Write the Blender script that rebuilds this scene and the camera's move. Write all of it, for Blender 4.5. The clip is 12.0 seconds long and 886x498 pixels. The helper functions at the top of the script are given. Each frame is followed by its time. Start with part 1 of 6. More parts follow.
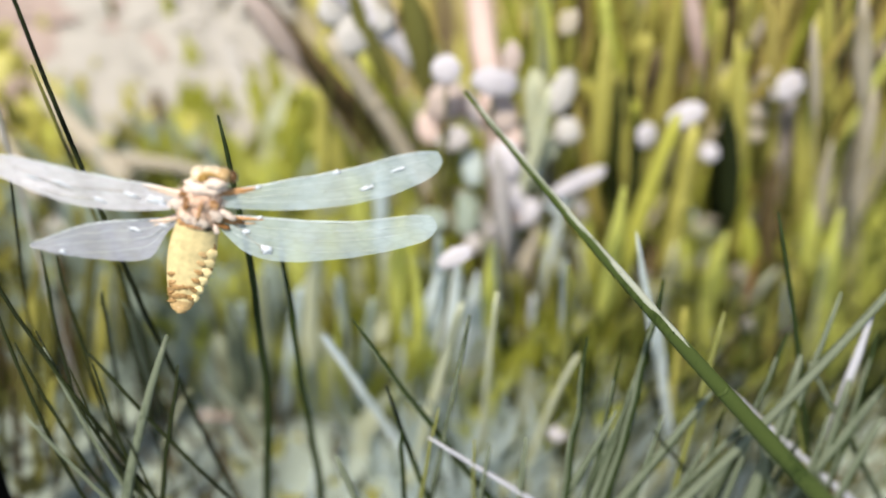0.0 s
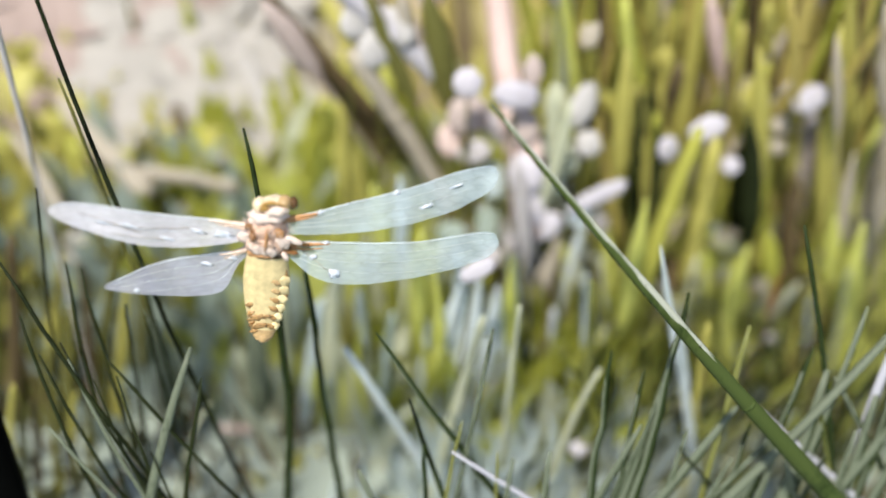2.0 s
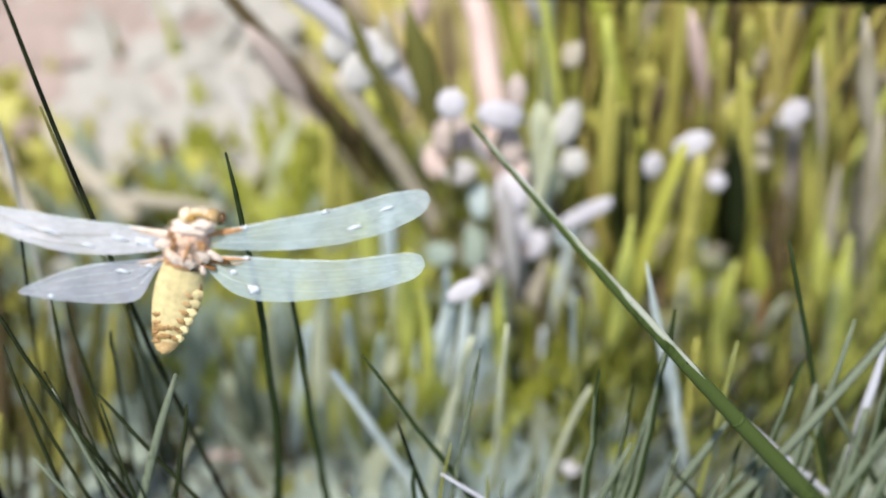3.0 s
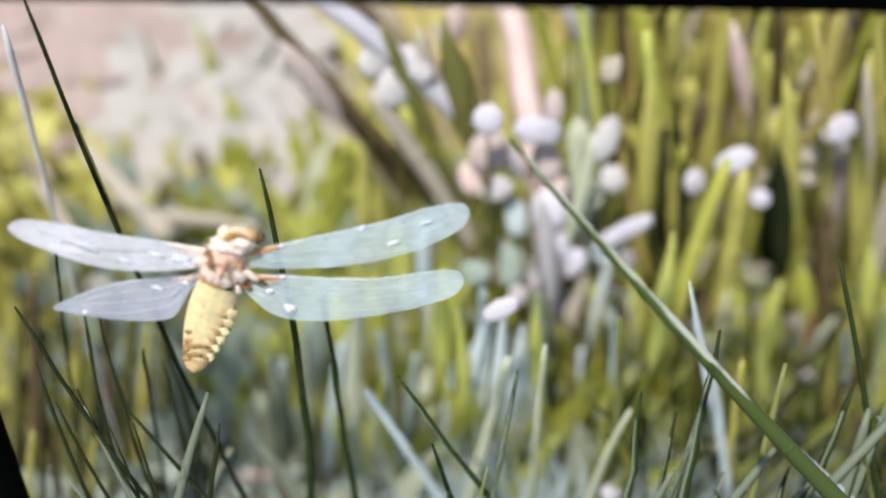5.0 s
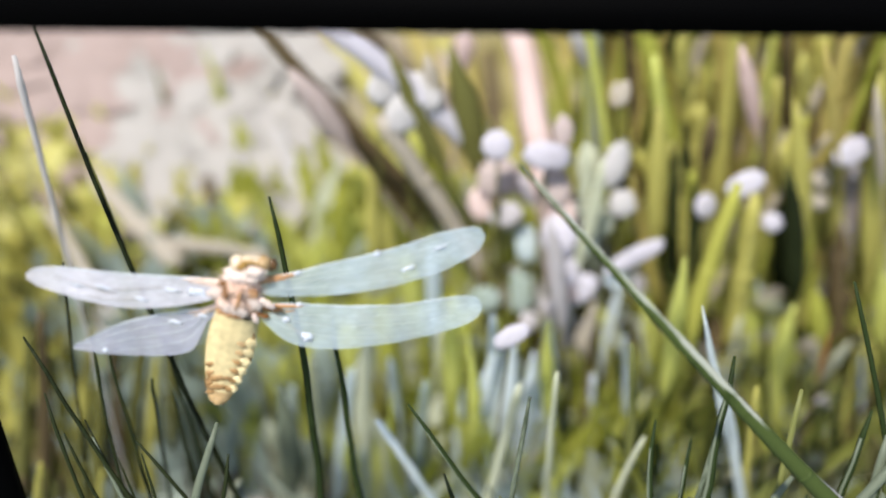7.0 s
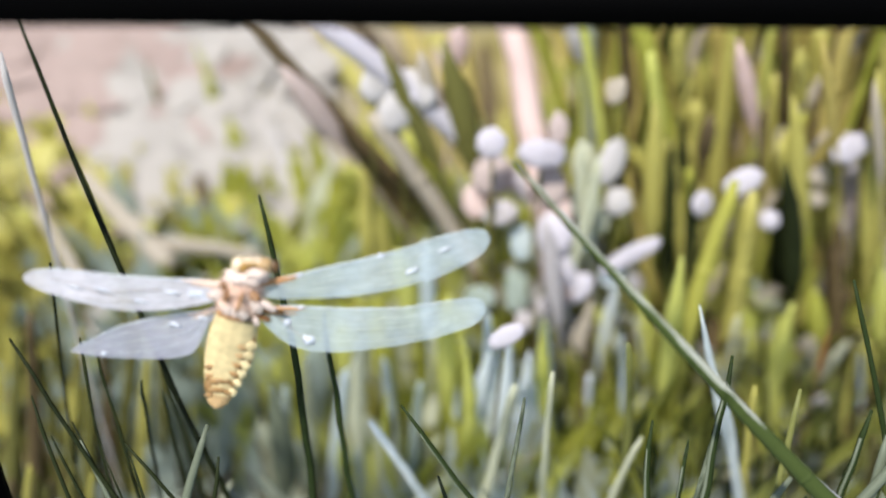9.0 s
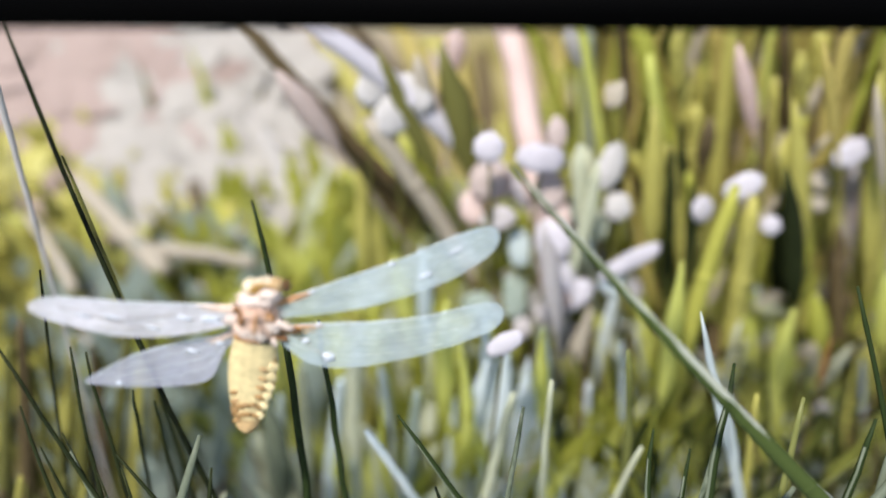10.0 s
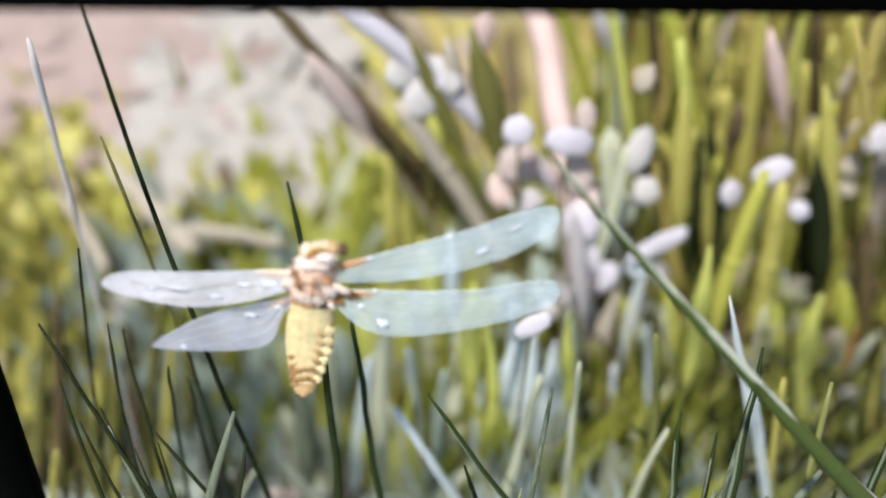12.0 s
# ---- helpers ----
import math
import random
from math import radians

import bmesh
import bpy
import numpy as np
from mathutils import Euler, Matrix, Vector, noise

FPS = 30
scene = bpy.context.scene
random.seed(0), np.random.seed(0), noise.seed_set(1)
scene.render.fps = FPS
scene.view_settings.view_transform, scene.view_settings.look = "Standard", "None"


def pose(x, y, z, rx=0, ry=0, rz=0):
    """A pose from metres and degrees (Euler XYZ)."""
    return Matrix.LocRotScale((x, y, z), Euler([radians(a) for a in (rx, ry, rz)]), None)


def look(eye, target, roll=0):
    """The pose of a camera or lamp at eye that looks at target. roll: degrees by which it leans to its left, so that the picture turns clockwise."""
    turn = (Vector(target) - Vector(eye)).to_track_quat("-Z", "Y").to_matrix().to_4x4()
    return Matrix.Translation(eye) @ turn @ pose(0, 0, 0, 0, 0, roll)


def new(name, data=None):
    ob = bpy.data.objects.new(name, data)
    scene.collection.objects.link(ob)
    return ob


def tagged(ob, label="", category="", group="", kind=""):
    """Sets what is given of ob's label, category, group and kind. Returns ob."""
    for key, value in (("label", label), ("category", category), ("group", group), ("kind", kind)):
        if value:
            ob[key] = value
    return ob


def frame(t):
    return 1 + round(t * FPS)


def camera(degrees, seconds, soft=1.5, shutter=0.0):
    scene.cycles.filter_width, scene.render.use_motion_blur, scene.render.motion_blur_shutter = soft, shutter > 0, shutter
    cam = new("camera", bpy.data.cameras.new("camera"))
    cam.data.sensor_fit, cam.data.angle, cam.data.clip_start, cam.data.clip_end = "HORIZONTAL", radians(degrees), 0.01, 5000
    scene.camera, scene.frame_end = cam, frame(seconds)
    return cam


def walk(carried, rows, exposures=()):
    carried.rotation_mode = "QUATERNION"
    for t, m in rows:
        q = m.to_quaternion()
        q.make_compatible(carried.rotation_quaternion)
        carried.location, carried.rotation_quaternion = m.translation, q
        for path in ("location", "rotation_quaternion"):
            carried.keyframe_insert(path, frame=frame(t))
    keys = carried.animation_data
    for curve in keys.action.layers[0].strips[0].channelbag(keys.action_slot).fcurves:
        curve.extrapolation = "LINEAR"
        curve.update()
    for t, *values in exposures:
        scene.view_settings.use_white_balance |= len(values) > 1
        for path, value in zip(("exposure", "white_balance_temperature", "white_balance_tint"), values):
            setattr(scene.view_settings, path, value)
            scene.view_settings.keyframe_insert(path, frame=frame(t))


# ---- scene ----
cam = camera(54.4, 12.0, soft=1.8)
CM = 0.01
# seconds, x, y, z in centimetres, tilt, roll, yaw in degrees
ROWS = [
    (0.0, -1.35, 0.02, 17.22, -36.88, -3.84, -4.06),
    (0.5, -1.44, 0.17, 17.17, -36.88, -3.46, -3.28),
    (1.0, -1.44, 0.16, 17.12, -36.29, -3.01, -3.10),
    (1.5, -1.51, 0.10, 17.16, -36.23, -3.37, -3.30),
    (2.0, -1.58, 0.06, 17.18, -36.04, -3.52, -3.43),
    (2.5, -1.42, 0.18, 17.19, -35.81, -3.05, -3.91),
    (3.0, -1.40, 0.06, 17.16, -34.56, -2.81, -4.33),
    (5.0, -1.43, 0.34, 16.97, -33.46, -1.71, -2.42),
    (5.5, -1.44, 0.42, 16.96, -33.22, -1.44, -2.09),
    (6.0, -1.45, 0.45, 16.89, -32.67, -1.47, -2.12),
    (6.5, -1.50, 0.35, 16.96, -31.90, -1.35, -2.15),
    (7.0, -1.47, 0.45, 16.95, -31.84, -1.10, -2.21),
    (9.0, -1.39, 0.63, 16.82, -31.86, -1.05, -2.44),
    (9.5, -1.40, 0.74, 16.78, -31.81, -1.06, -2.69),
    (10.0, -1.36, 0.85, 16.71, -31.52, -1.03, -2.61),
    (10.5, -1.41, 0.92, 16.69, -32.05, -1.22, -2.98),
    (11.0, -1.35, 0.74, 16.74, -32.34, -0.98, -2.28),
    (11.5, -1.49, 0.73, 16.82, -32.78, -0.99, -1.48),
    (12.0, -1.59, 0.72, 16.77, -32.66, -0.83, -1.34),
]
walk(cam, [(t, pose(x * CM, y * CM, z * CM, 90 + tilt, roll, yaw)) for t, x, y, z, tilt, roll, yaw in ROWS],
     exposures=[(0.0, 0.42, 6850, 8), (2.5, 0.41, 6450, 8), (5.0, 0.39, 6300, 10), (12.0, 0.39, 6320, 11)])
cam.data.dof.use_dof = True
cam.data.dof.focus_distance = 0.144
cam.data.dof.aperture_fstop = 4.4

# ---- world and sun ----
SUN_AT = Vector((-0.32, -0.48, 1.0)).normalized()
world = bpy.data.worlds.new("sky")
scene.world = world
world.use_nodes = True
wn = world.node_tree.nodes
sky = wn.new("ShaderNodeTexSky")
sky.sky_type = "NISHITA"
sky.sun_disc = False
sky.sun_elevation = math.asin(SUN_AT.z)
sky.sun_rotation = math.atan2(SUN_AT.x, SUN_AT.y)
wn["Background"].inputs["Strength"].default_value = 0.12
world.node_tree.links.new(sky.outputs[0], wn["Background"].inputs["Color"])
sun = new("sun", bpy.data.lights.new("sun", "SUN"))
sun.data.energy, sun.data.angle, sun.data.color = 4.6, radians(4.0), (1.0, 0.94, 0.84)
sun.matrix_world = look(SUN_AT * 5, (0, 0, 0))

# ---- materials ----
def base_material(name):
    m = bpy.data.materials.new(name)
    m.use_nodes = True
    return m, m.node_tree.nodes, m.node_tree.links


def plant(name, low, high, rough=0.45, through_light=0.3, grain=900.0, streak=8.0, gloss=0.4):
    """A leaf or stem: colour between low and high by thing, by patch and by fibre, part of the light coming through."""
    m, n, l = base_material(name)
    bsdf = n["Principled BSDF"]
    co = n.new("ShaderNodeTexCoord")
    stretch = n.new("ShaderNodeMapping")
    stretch.inputs["Scale"].default_value = (streak, streak, 1.0)
    l.new(co.outputs["Object"], stretch.inputs["Vector"])
    fibre = n.new("ShaderNodeTexNoise")
    fibre.inputs["Scale"].default_value, fibre.inputs["Detail"].default_value = grain / 4, 3.0
    l.new(stretch.outputs[0], fibre.inputs["Vector"])
    patch = n.new("ShaderNodeTexNoise")
    patch.inputs["Scale"].default_value, patch.inputs["Detail"].default_value = grain / 12, 2.0
    l.new(co.outputs["Object"], patch.inputs["Vector"])
    info = n.new("ShaderNodeObjectInfo")
    isle = n.new("ShaderNodeNewGeometry")
    add1 = n.new("ShaderNodeMath"); add1.operation = "ADD"
    l.new(info.outputs["Random"], add1.inputs[0]); l.new(isle.outputs["Random Per Island"], add1.inputs[1])
    frac = n.new("ShaderNodeMath"); frac.operation = "FRACT"
    l.new(add1.outputs[0], frac.inputs[0])
    mean = n.new("ShaderNodeMath"); mean.operation = "MULTIPLY_ADD"
    l.new(frac.outputs[0], mean.inputs[0]); mean.inputs[1].default_value = 0.45
    l.new(patch.outputs[0], mean.inputs[2])
    sub = n.new("ShaderNodeMath"); sub.operation = "MULTIPLY_ADD"
    l.new(fibre.outputs[0], sub.inputs[0]); sub.inputs[1].default_value = 0.7
    l.new(mean.outputs[0], sub.inputs[2])
    ramp = n.new("ShaderNodeValToRGB")
    ramp.color_ramp.elements[0].position, ramp.color_ramp.elements[1].position = 0.7, 1.45 / 1.2
    ramp.color_ramp.elements[0].color, ramp.color_ramp.elements[1].color = (*low, 1), (*high, 1)
    l.new(sub.outputs[0], ramp.inputs[0])
    l.new(ramp.outputs[0], bsdf.inputs["Base Color"])
    bsdf.inputs["Roughness"].default_value = rough
    bsdf.inputs["Specular IOR Level"].default_value = gloss
    bump = n.new("ShaderNodeBump")
    bump.inputs["Strength"].default_value, bump.inputs["Distance"].default_value = 0.35, 0.0003
    l.new(fibre.outputs[0], bump.inputs["Height"]); l.new(bump.outputs[0], bsdf.inputs["Normal"])
    tr = n.new("ShaderNodeBsdfTranslucent")
    l.new(ramp.outputs[0], tr.inputs["Color"])
    mix = n.new("ShaderNodeMixShader")
    mix.inputs[0].default_value = through_light
    l.new(bsdf.outputs[0], mix.inputs[1]); l.new(tr.outputs[0], mix.inputs[2])
    l.new(mix.outputs[0], n["Material Output"].inputs["Surface"])
    return m


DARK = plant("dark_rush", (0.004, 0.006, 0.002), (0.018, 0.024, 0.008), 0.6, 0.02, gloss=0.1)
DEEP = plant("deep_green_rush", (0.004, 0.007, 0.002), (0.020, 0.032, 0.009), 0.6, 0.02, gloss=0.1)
GREEN = plant("grass_green", (0.075, 0.09, 0.018), (0.20, 0.21, 0.06), 0.45, 0.25)
GLAUC = plant("glaucous_grass", (0.36, 0.39, 0.23), (0.60, 0.62, 0.46), 0.4, 0.35)
GREY = plant("grey_green_grass", (0.024, 0.036, 0.016), (0.13, 0.152, 0.105), 0.5, 0.06, gloss=0.25)
STEM = plant("reed_stem_green", (0.014, 0.028, 0.005), (0.055, 0.078, 0.020), 0.55, 0.05, gloss=0.12)
LIME = plant("yellow_green_leaf", (0.41, 0.45, 0.06), (0.68, 0.70, 0.20), 0.5, 0.45)
LEMON = plant("lemon_green_reed", (0.38, 0.39, 0.04), (0.58, 0.57, 0.12), 0.45, 0.4)
# Dark olive green; on the bank it also paints shade between reeds.
DARK_OLIVE = plant("dark_olive_grass", (0.045, 0.045, 0.009), (0.15, 0.145, 0.033), 0.6, 0.2)
MIST = plant("grey_beige_grass", (0.17, 0.19, 0.12), (0.36, 0.39, 0.28), 0.55, 0.3)
FROST = plant("frosted_pale_leaf", (0.62, 0.69, 0.70), (0.80, 0.86, 0.88), 0.5, 0.5)
HAZE = plant("pale_blue_green_blade", (0.38, 0.46, 0.45), (0.62, 0.70, 0.71), 0.5, 0.4)
OLIVE = plant("olive_leaf", (0.064, 0.056, 0.012), (0.55, 0.51, 0.135), 0.5, 0.35)
SHEATH = plant("grey_white_sheath", (0.09, 0.11, 0.065), (0.38, 0.40, 0.33), 0.6, 0.1, grain=2200.0, streak=1.0)
SAGE = plant("sage_grey_blade", (0.23, 0.29, 0.23), (0.40, 0.47, 0.42), 0.5, 0.3)
STRAW = plant("straw", (0.36, 0.31, 0.21), (0.53, 0.47, 0.38), 0.6, 0.35)
PALE = plant("bleached_leaf", (0.34, 0.345, 0.38), (0.52, 0.52, 0.58), 0.6, 0.25)
BONE = plant("bone_white_leaf", (0.44, 0.40, 0.395), (0.60, 0.56, 0.565), 0.6, 0.35)
PINK = plant("pink_dry_reed", (0.64, 0.48, 0.44), (0.78, 0.62, 0.58), 0.6, 0.35)
WHITE = plant("white_seed", (0.57, 0.545, 0.60), (0.71, 0.68, 0.74), 0.6, 0.4)
BLUSH = plant("faded_pink_leaf", (0.41, 0.325, 0.29), (0.55, 0.455, 0.425), 0.6, 0.3)
BLEACH = plant("bleached_white_leaf", (0.45, 0.43, 0.405), (0.60, 0.575, 0.565), 0.6, 0.3)
DRY_WHITE = plant("dead_leaf_white", (0.28, 0.262, 0.235), (0.42, 0.392, 0.36), 0.65, 0.2)
DRY_PINK = plant("dead_leaf_pink", (0.295, 0.222, 0.192), (0.39, 0.297, 0.265), 0.65, 0.2)
OCHRE = plant("ochre_green_leaf", (0.25, 0.21, 0.04), (0.52, 0.43, 0.13), 0.5, 0.35)
MEADOW = plant("fresh_green_leaf", (0.245, 0.26, 0.025), (0.49, 0.50, 0.09), 0.5, 0.4)
# Dark brown of dead stems, also painted into dark gaps among the reeds.
BROWN = plant("dark_brown_reed", (0.03, 0.02, 0.008), (0.10, 0.07, 0.03), 0.6, 0.05)


def bank_material():
    """Dark olive earth, with a dry pale patch of bleached litter on the far side of the bank."""
    m, n, l = base_material("bank_earth")
    co = n.new("ShaderNodeTexCoord")
    def tex(scale, detail):
        t = n.new("ShaderNodeTexNoise")
        t.inputs["Scale"].default_value, t.inputs["Detail"].default_value = scale, detail
        l.new(co.outputs["Object"], t.inputs["Vector"])
        return t
    def ramp(src, stops):
        r = n.new("ShaderNodeValToRGB")
        while len(r.color_ramp.elements) < len(stops):
            r.color_ramp.elements.new(0.5)
        for e, (p, c) in zip(r.color_ramp.elements, stops):
            e.position, e.color = p, (*c, 1)
        l.new(src, r.inputs[0])
        return r
    earth = ramp(tex(70, 4).outputs[0], ((0.35, (0.10, 0.085, 0.022)), (0.5, (0.22, 0.185, 0.06)), (0.65, (0.30, 0.255, 0.11))))
    dry = ramp(tex(38, 1.5).outputs[0], ((0.22, (0.20, 0.19, 0.075)), (0.36, (0.31, 0.275, 0.19)), (0.50, (0.41, 0.365, 0.33)), (0.75, (0.41, 0.31, 0.265))))
    wob = tex(22, 2)
    far = n.new("ShaderNodeVectorMath"); far.operation = "DISTANCE"
    far.inputs[1].default_value = (-0.125, 0.275, 0.11)
    l.new(co.outputs["Object"], far.inputs[0])
    near = n.new("ShaderNodeMath"); near.operation = "MULTIPLY_ADD"
    l.new(far.outputs["Value"], near.inputs[0]); near.inputs[1].default_value, near.inputs[2].default_value = -16.0, 1.55
    c = n.new("ShaderNodeMath"); c.operation = "MULTIPLY_ADD"; c.use_clamp = True
    l.new(wob.outputs[0], c.inputs[0]); c.inputs[1].default_value = 1.4
    l.new(near.outputs[0], c.inputs[2])
    mix = n.new("ShaderNodeMix"); mix.data_type = "RGBA"
    l.new(c.outputs[0], mix.inputs[0]); l.new(earth.outputs[0], mix.inputs[6]); l.new(dry.outputs[0], mix.inputs[7])
    bsdf = n["Principled BSDF"]
    l.new(mix.outputs[2], bsdf.inputs["Base Color"])
    bsdf.inputs["Roughness"].default_value = 0.85
    bump = n.new("ShaderNodeBump")
    bump.inputs["Strength"].default_value, bump.inputs["Distance"].default_value = 0.4, 0.002
    l.new(tex(260, 5).outputs[0], bump.inputs["Height"]); l.new(bump.outputs[0], bsdf.inputs["Normal"])
    return m


BANK = bank_material()



def plain(name, colour, rough=0.5, metal=0.0, spread=0.15, scale=2500.0):
    m, n, l = base_material(name)
    bsdf = n["Principled BSDF"]
    noise_tex = n.new("ShaderNodeTexNoise")
    noise_tex.inputs["Scale"].default_value, noise_tex.inputs["Detail"].default_value = scale, 4.0
    co = n.new("ShaderNodeTexCoord")
    l.new(co.outputs["Object"], noise_tex.inputs["Vector"])
    ramp = n.new("ShaderNodeValToRGB")
    for e, k in zip(ramp.color_ramp.elements, (1 - spread, 1 + spread)):
        e.color = (*[min(1, c * k) for c in colour], 1)
    ramp.color_ramp.elements[0].position, ramp.color_ramp.elements[1].position = 0.3, 0.7
    l.new(noise_tex.outputs[0], ramp.inputs[0])
    l.new(ramp.outputs[0], bsdf.inputs["Base Color"])
    bsdf.inputs["Roughness"].default_value, bsdf.inputs["Metallic"].default_value = rough, metal
    return m


BLACK = plain("black_plastic", (0.0008, 0.0008, 0.0009), 0.7)
BLACK.node_tree.nodes["Principled BSDF"].inputs["Specular IOR Level"].default_value = 0.02
AMBER = plain("amber_body", (0.60, 0.49, 0.26), 0.4, spread=0.18, scale=900)
HEAD = plain("golden_head", (0.66, 0.54, 0.38), 0.35, spread=0.3, scale=1300)
CREAM = plain("cream_spot", (0.72, 0.60, 0.33), 0.35, spread=0.12)
CROWN = plain("golden_brown_crown", (0.42, 0.24, 0.06), 0.35, spread=0.35)
RUST = plain("rust_band", (0.22, 0.10, 0.03), 0.4, spread=0.3)
FLESH = plain("pale_thorax", (0.66, 0.45, 0.34), 0.45, spread=0.25, scale=1200)
TAN = plain("tan_ring", (0.45, 0.30, 0.14), 0.4, spread=0.25, scale=1500)
BRONZE = plain("bronze_mark", (0.36, 0.21, 0.08), 0.4, spread=0.35)
HAIR = plain("pale_hair", (0.70, 0.57, 0.50), 0.6, spread=0.1)
DARKEYE = plain("brown_eye", (0.10, 0.05, 0.015), 0.15, spread=0.3)
VEIN = plain("orange_vein", (0.46, 0.24, 0.10), 0.4, spread=0.2)
# Near-white colour for the highlights painted on the wings.
GLINT = plain("wing_glint", (0.64, 0.68, 0.76), 0.2, spread=0.05)


def membrane(name, colour, cover):
    """Wing skin: clear with a milky, crinkled bloom."""
    m, n, l = base_material(name)
    bsdf = n["Principled BSDF"]
    co = n.new("ShaderNodeTexCoord")
    cells = n.new("ShaderNodeTexVoronoi")
    cells.inputs["Scale"].default_value = 420.0
    l.new(co.outputs["Object"], cells.inputs["Vector"])
    soft = n.new("ShaderNodeTexNoise")
    soft.inputs["Scale"].default_value, soft.inputs["Detail"].default_value = 110.0, 3.0
    l.new(co.outputs["Object"], soft.inputs["Vector"])
    edge = n.new("ShaderNodeTexVoronoi")
    edge.feature = "DISTANCE_TO_EDGE"
    edge.inputs["Scale"].default_value = 800.0
    flat = n.new("ShaderNodeMapping")
    flat.inputs["Scale"].default_value = (0.45, 1.0, 1.2)
    l.new(co.outputs["Object"], flat.inputs["Vector"]); l.new(flat.outputs[0], edge.inputs["Vector"])
    net = n.new("ShaderNodeValToRGB")
    net.color_ramp.elements[0].color = (*[c * 0.84 for c in colour], 1)
    net.color_ramp.elements[1].color, net.color_ramp.elements[1].position = (*colour, 1), 0.16
    l.new(edge.outputs["Distance"], net.inputs[0]); l.new(net.outputs[0], bsdf.inputs["Base Color"])
    bsdf.inputs["Roughness"].default_value = 0.3
    bump = n.new("ShaderNodeBump")
    bump.inputs["Strength"].default_value, bump.inputs["Distance"].default_value = 0.1, 0.0004
    l.new(cells.outputs["Distance"], bump.inputs["Height"]); l.new(bump.outputs[0], bsdf.inputs["Normal"])
    glow = n.new("ShaderNodeBsdfTranslucent")
    glow.inputs["Color"].default_value = (*colour, 1)
    milk = n.new("ShaderNodeMixShader")
    milk.inputs[0].default_value = 0.35
    l.new(bsdf.outputs[0], milk.inputs[1]); l.new(glow.outputs[0], milk.inputs[2])
    clear = n.new("ShaderNodeBsdfTransparent")
    fac = n.new("ShaderNodeMath"); fac.operation = "MULTIPLY_ADD"; fac.use_clamp = True
    l.new(soft.outputs[0], fac.inputs[0])
    fac.inputs[1].default_value, fac.inputs[2].default_value = 0.8, cover - 0.40
    mix = n.new("ShaderNodeMixShader")
    l.new(fac.outputs[0], mix.inputs[0])
    l.new(clear.outputs[0], mix.inputs[1]); l.new(milk.outputs[0], mix.inputs[2])
    l.new(mix.outputs[0], n["Material Output"].inputs["Surface"])
    return m


# Milky and silver copies carry the left wings' sheen in colour and opacity.
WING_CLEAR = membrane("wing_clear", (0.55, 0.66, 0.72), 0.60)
WING_MILKY = membrane("wing_milky_sheen", (0.48, 0.495, 0.60), 0.70)
WING_SILVER = membrane("wing_silver_sheen", (0.70, 0.69, 0.76), 0.78)

WATER, _n, _l = base_material("pond_water")
_b = _n["Principled BSDF"]
_b.inputs["Base Color"].default_value = (0.19, 0.21, 0.17, 1)
_b.inputs["Roughness"].default_value = 0.12
_w = _n.new("ShaderNodeTexNoise"); _w.inputs["Scale"].default_value = 60.0; _w.inputs["Detail"].default_value = 3.0
_r = _n.new("ShaderNodeValToRGB")
_r.color_ramp.elements[0].color, _r.color_ramp.elements[1].color = (0.21, 0.245, 0.21, 1), (0.32, 0.365, 0.33, 1)
_c = _n.new("ShaderNodeTexCoord")
_l.new(_c.outputs["Object"], _w.inputs["Vector"]); _l.new(_w.outputs[0], _r.inputs[0]); _l.new(_r.outputs[0], _b.inputs["Base Color"])
_p = _n.new("ShaderNodeBump"); _p.inputs["Strength"].default_value, _p.inputs["Distance"].default_value = 0.2, 0.001
_l.new(_w.outputs[0], _p.inputs["Height"]); _l.new(_p.outputs[0], _b.inputs["Normal"])


# ---- mesh helpers ----
def part(name, bm, material, parent=None, label=""):
    me = bpy.data.meshes.new(name)
    bm.to_mesh(me)
    bm.free()
    for poly in me.polygons:
        poly.use_smooth = True
    me.materials.append(material)
    ob = new(name, me)
    if parent:
        ob.parent = parent
    if label:
        tagged(ob, label)
    return ob


def box(bm, x0, x1, y0, y1, z0, z1, bevel=0.0):
    made = bmesh.ops.create_cube(bm, size=1.0)["verts"]
    for v in made:
        v.co = Vector(((x0 + x1) / 2 + v.co.x * (x1 - x0), (y0 + y1) / 2 + v.co.y * (y1 - y0), (z0 + z1) / 2 + v.co.z * (z1 - z0)))
    if bevel:
        bmesh.ops.bevel(bm, geom=list({e for v in made for e in v.link_edges}), offset=bevel, segments=2, affect="EDGES")
    return bm


def sweep(bm, points, widths, sides=6, flat=1.0, keel=0.0, wobble=0.0, seed=0, caps=True):
    """A tapered tube along points; flat squeezes it in depth, keel folds it into a V."""
    rings = []
    for i, p in enumerate(points):
        a, b = points[max(i - 1, 0)], points[min(i + 1, len(points) - 1)]
        along = (b - a).normalized()
        side = along.cross(Vector((0, 1, 0)))
        side = side.normalized() if side.length > 0.05 else Vector((1, 0, 0))
        deep = side.cross(along)
        w = widths[i] / 2
        q = p + side * (wobble * w * noise.noise(Vector((i * 0.7, seed, 0.3))))
        rings.append([bm.verts.new(q + side * (w * math.cos(t)) + deep * (w * flat * math.sin(t) + keel * w * abs(math.cos(t))))
                      for t in (2 * math.pi * k / sides for k in range(sides))])
    for r0, r1 in zip(rings, rings[1:]):
        for k in range(sides):
            bm.faces.new((r0[k], r0[(k + 1) % sides], r1[(k + 1) % sides], r1[k]))
    if caps:
        bm.faces.new(rings[0][::-1])
        bm.faces.new(rings[-1])
    return bm


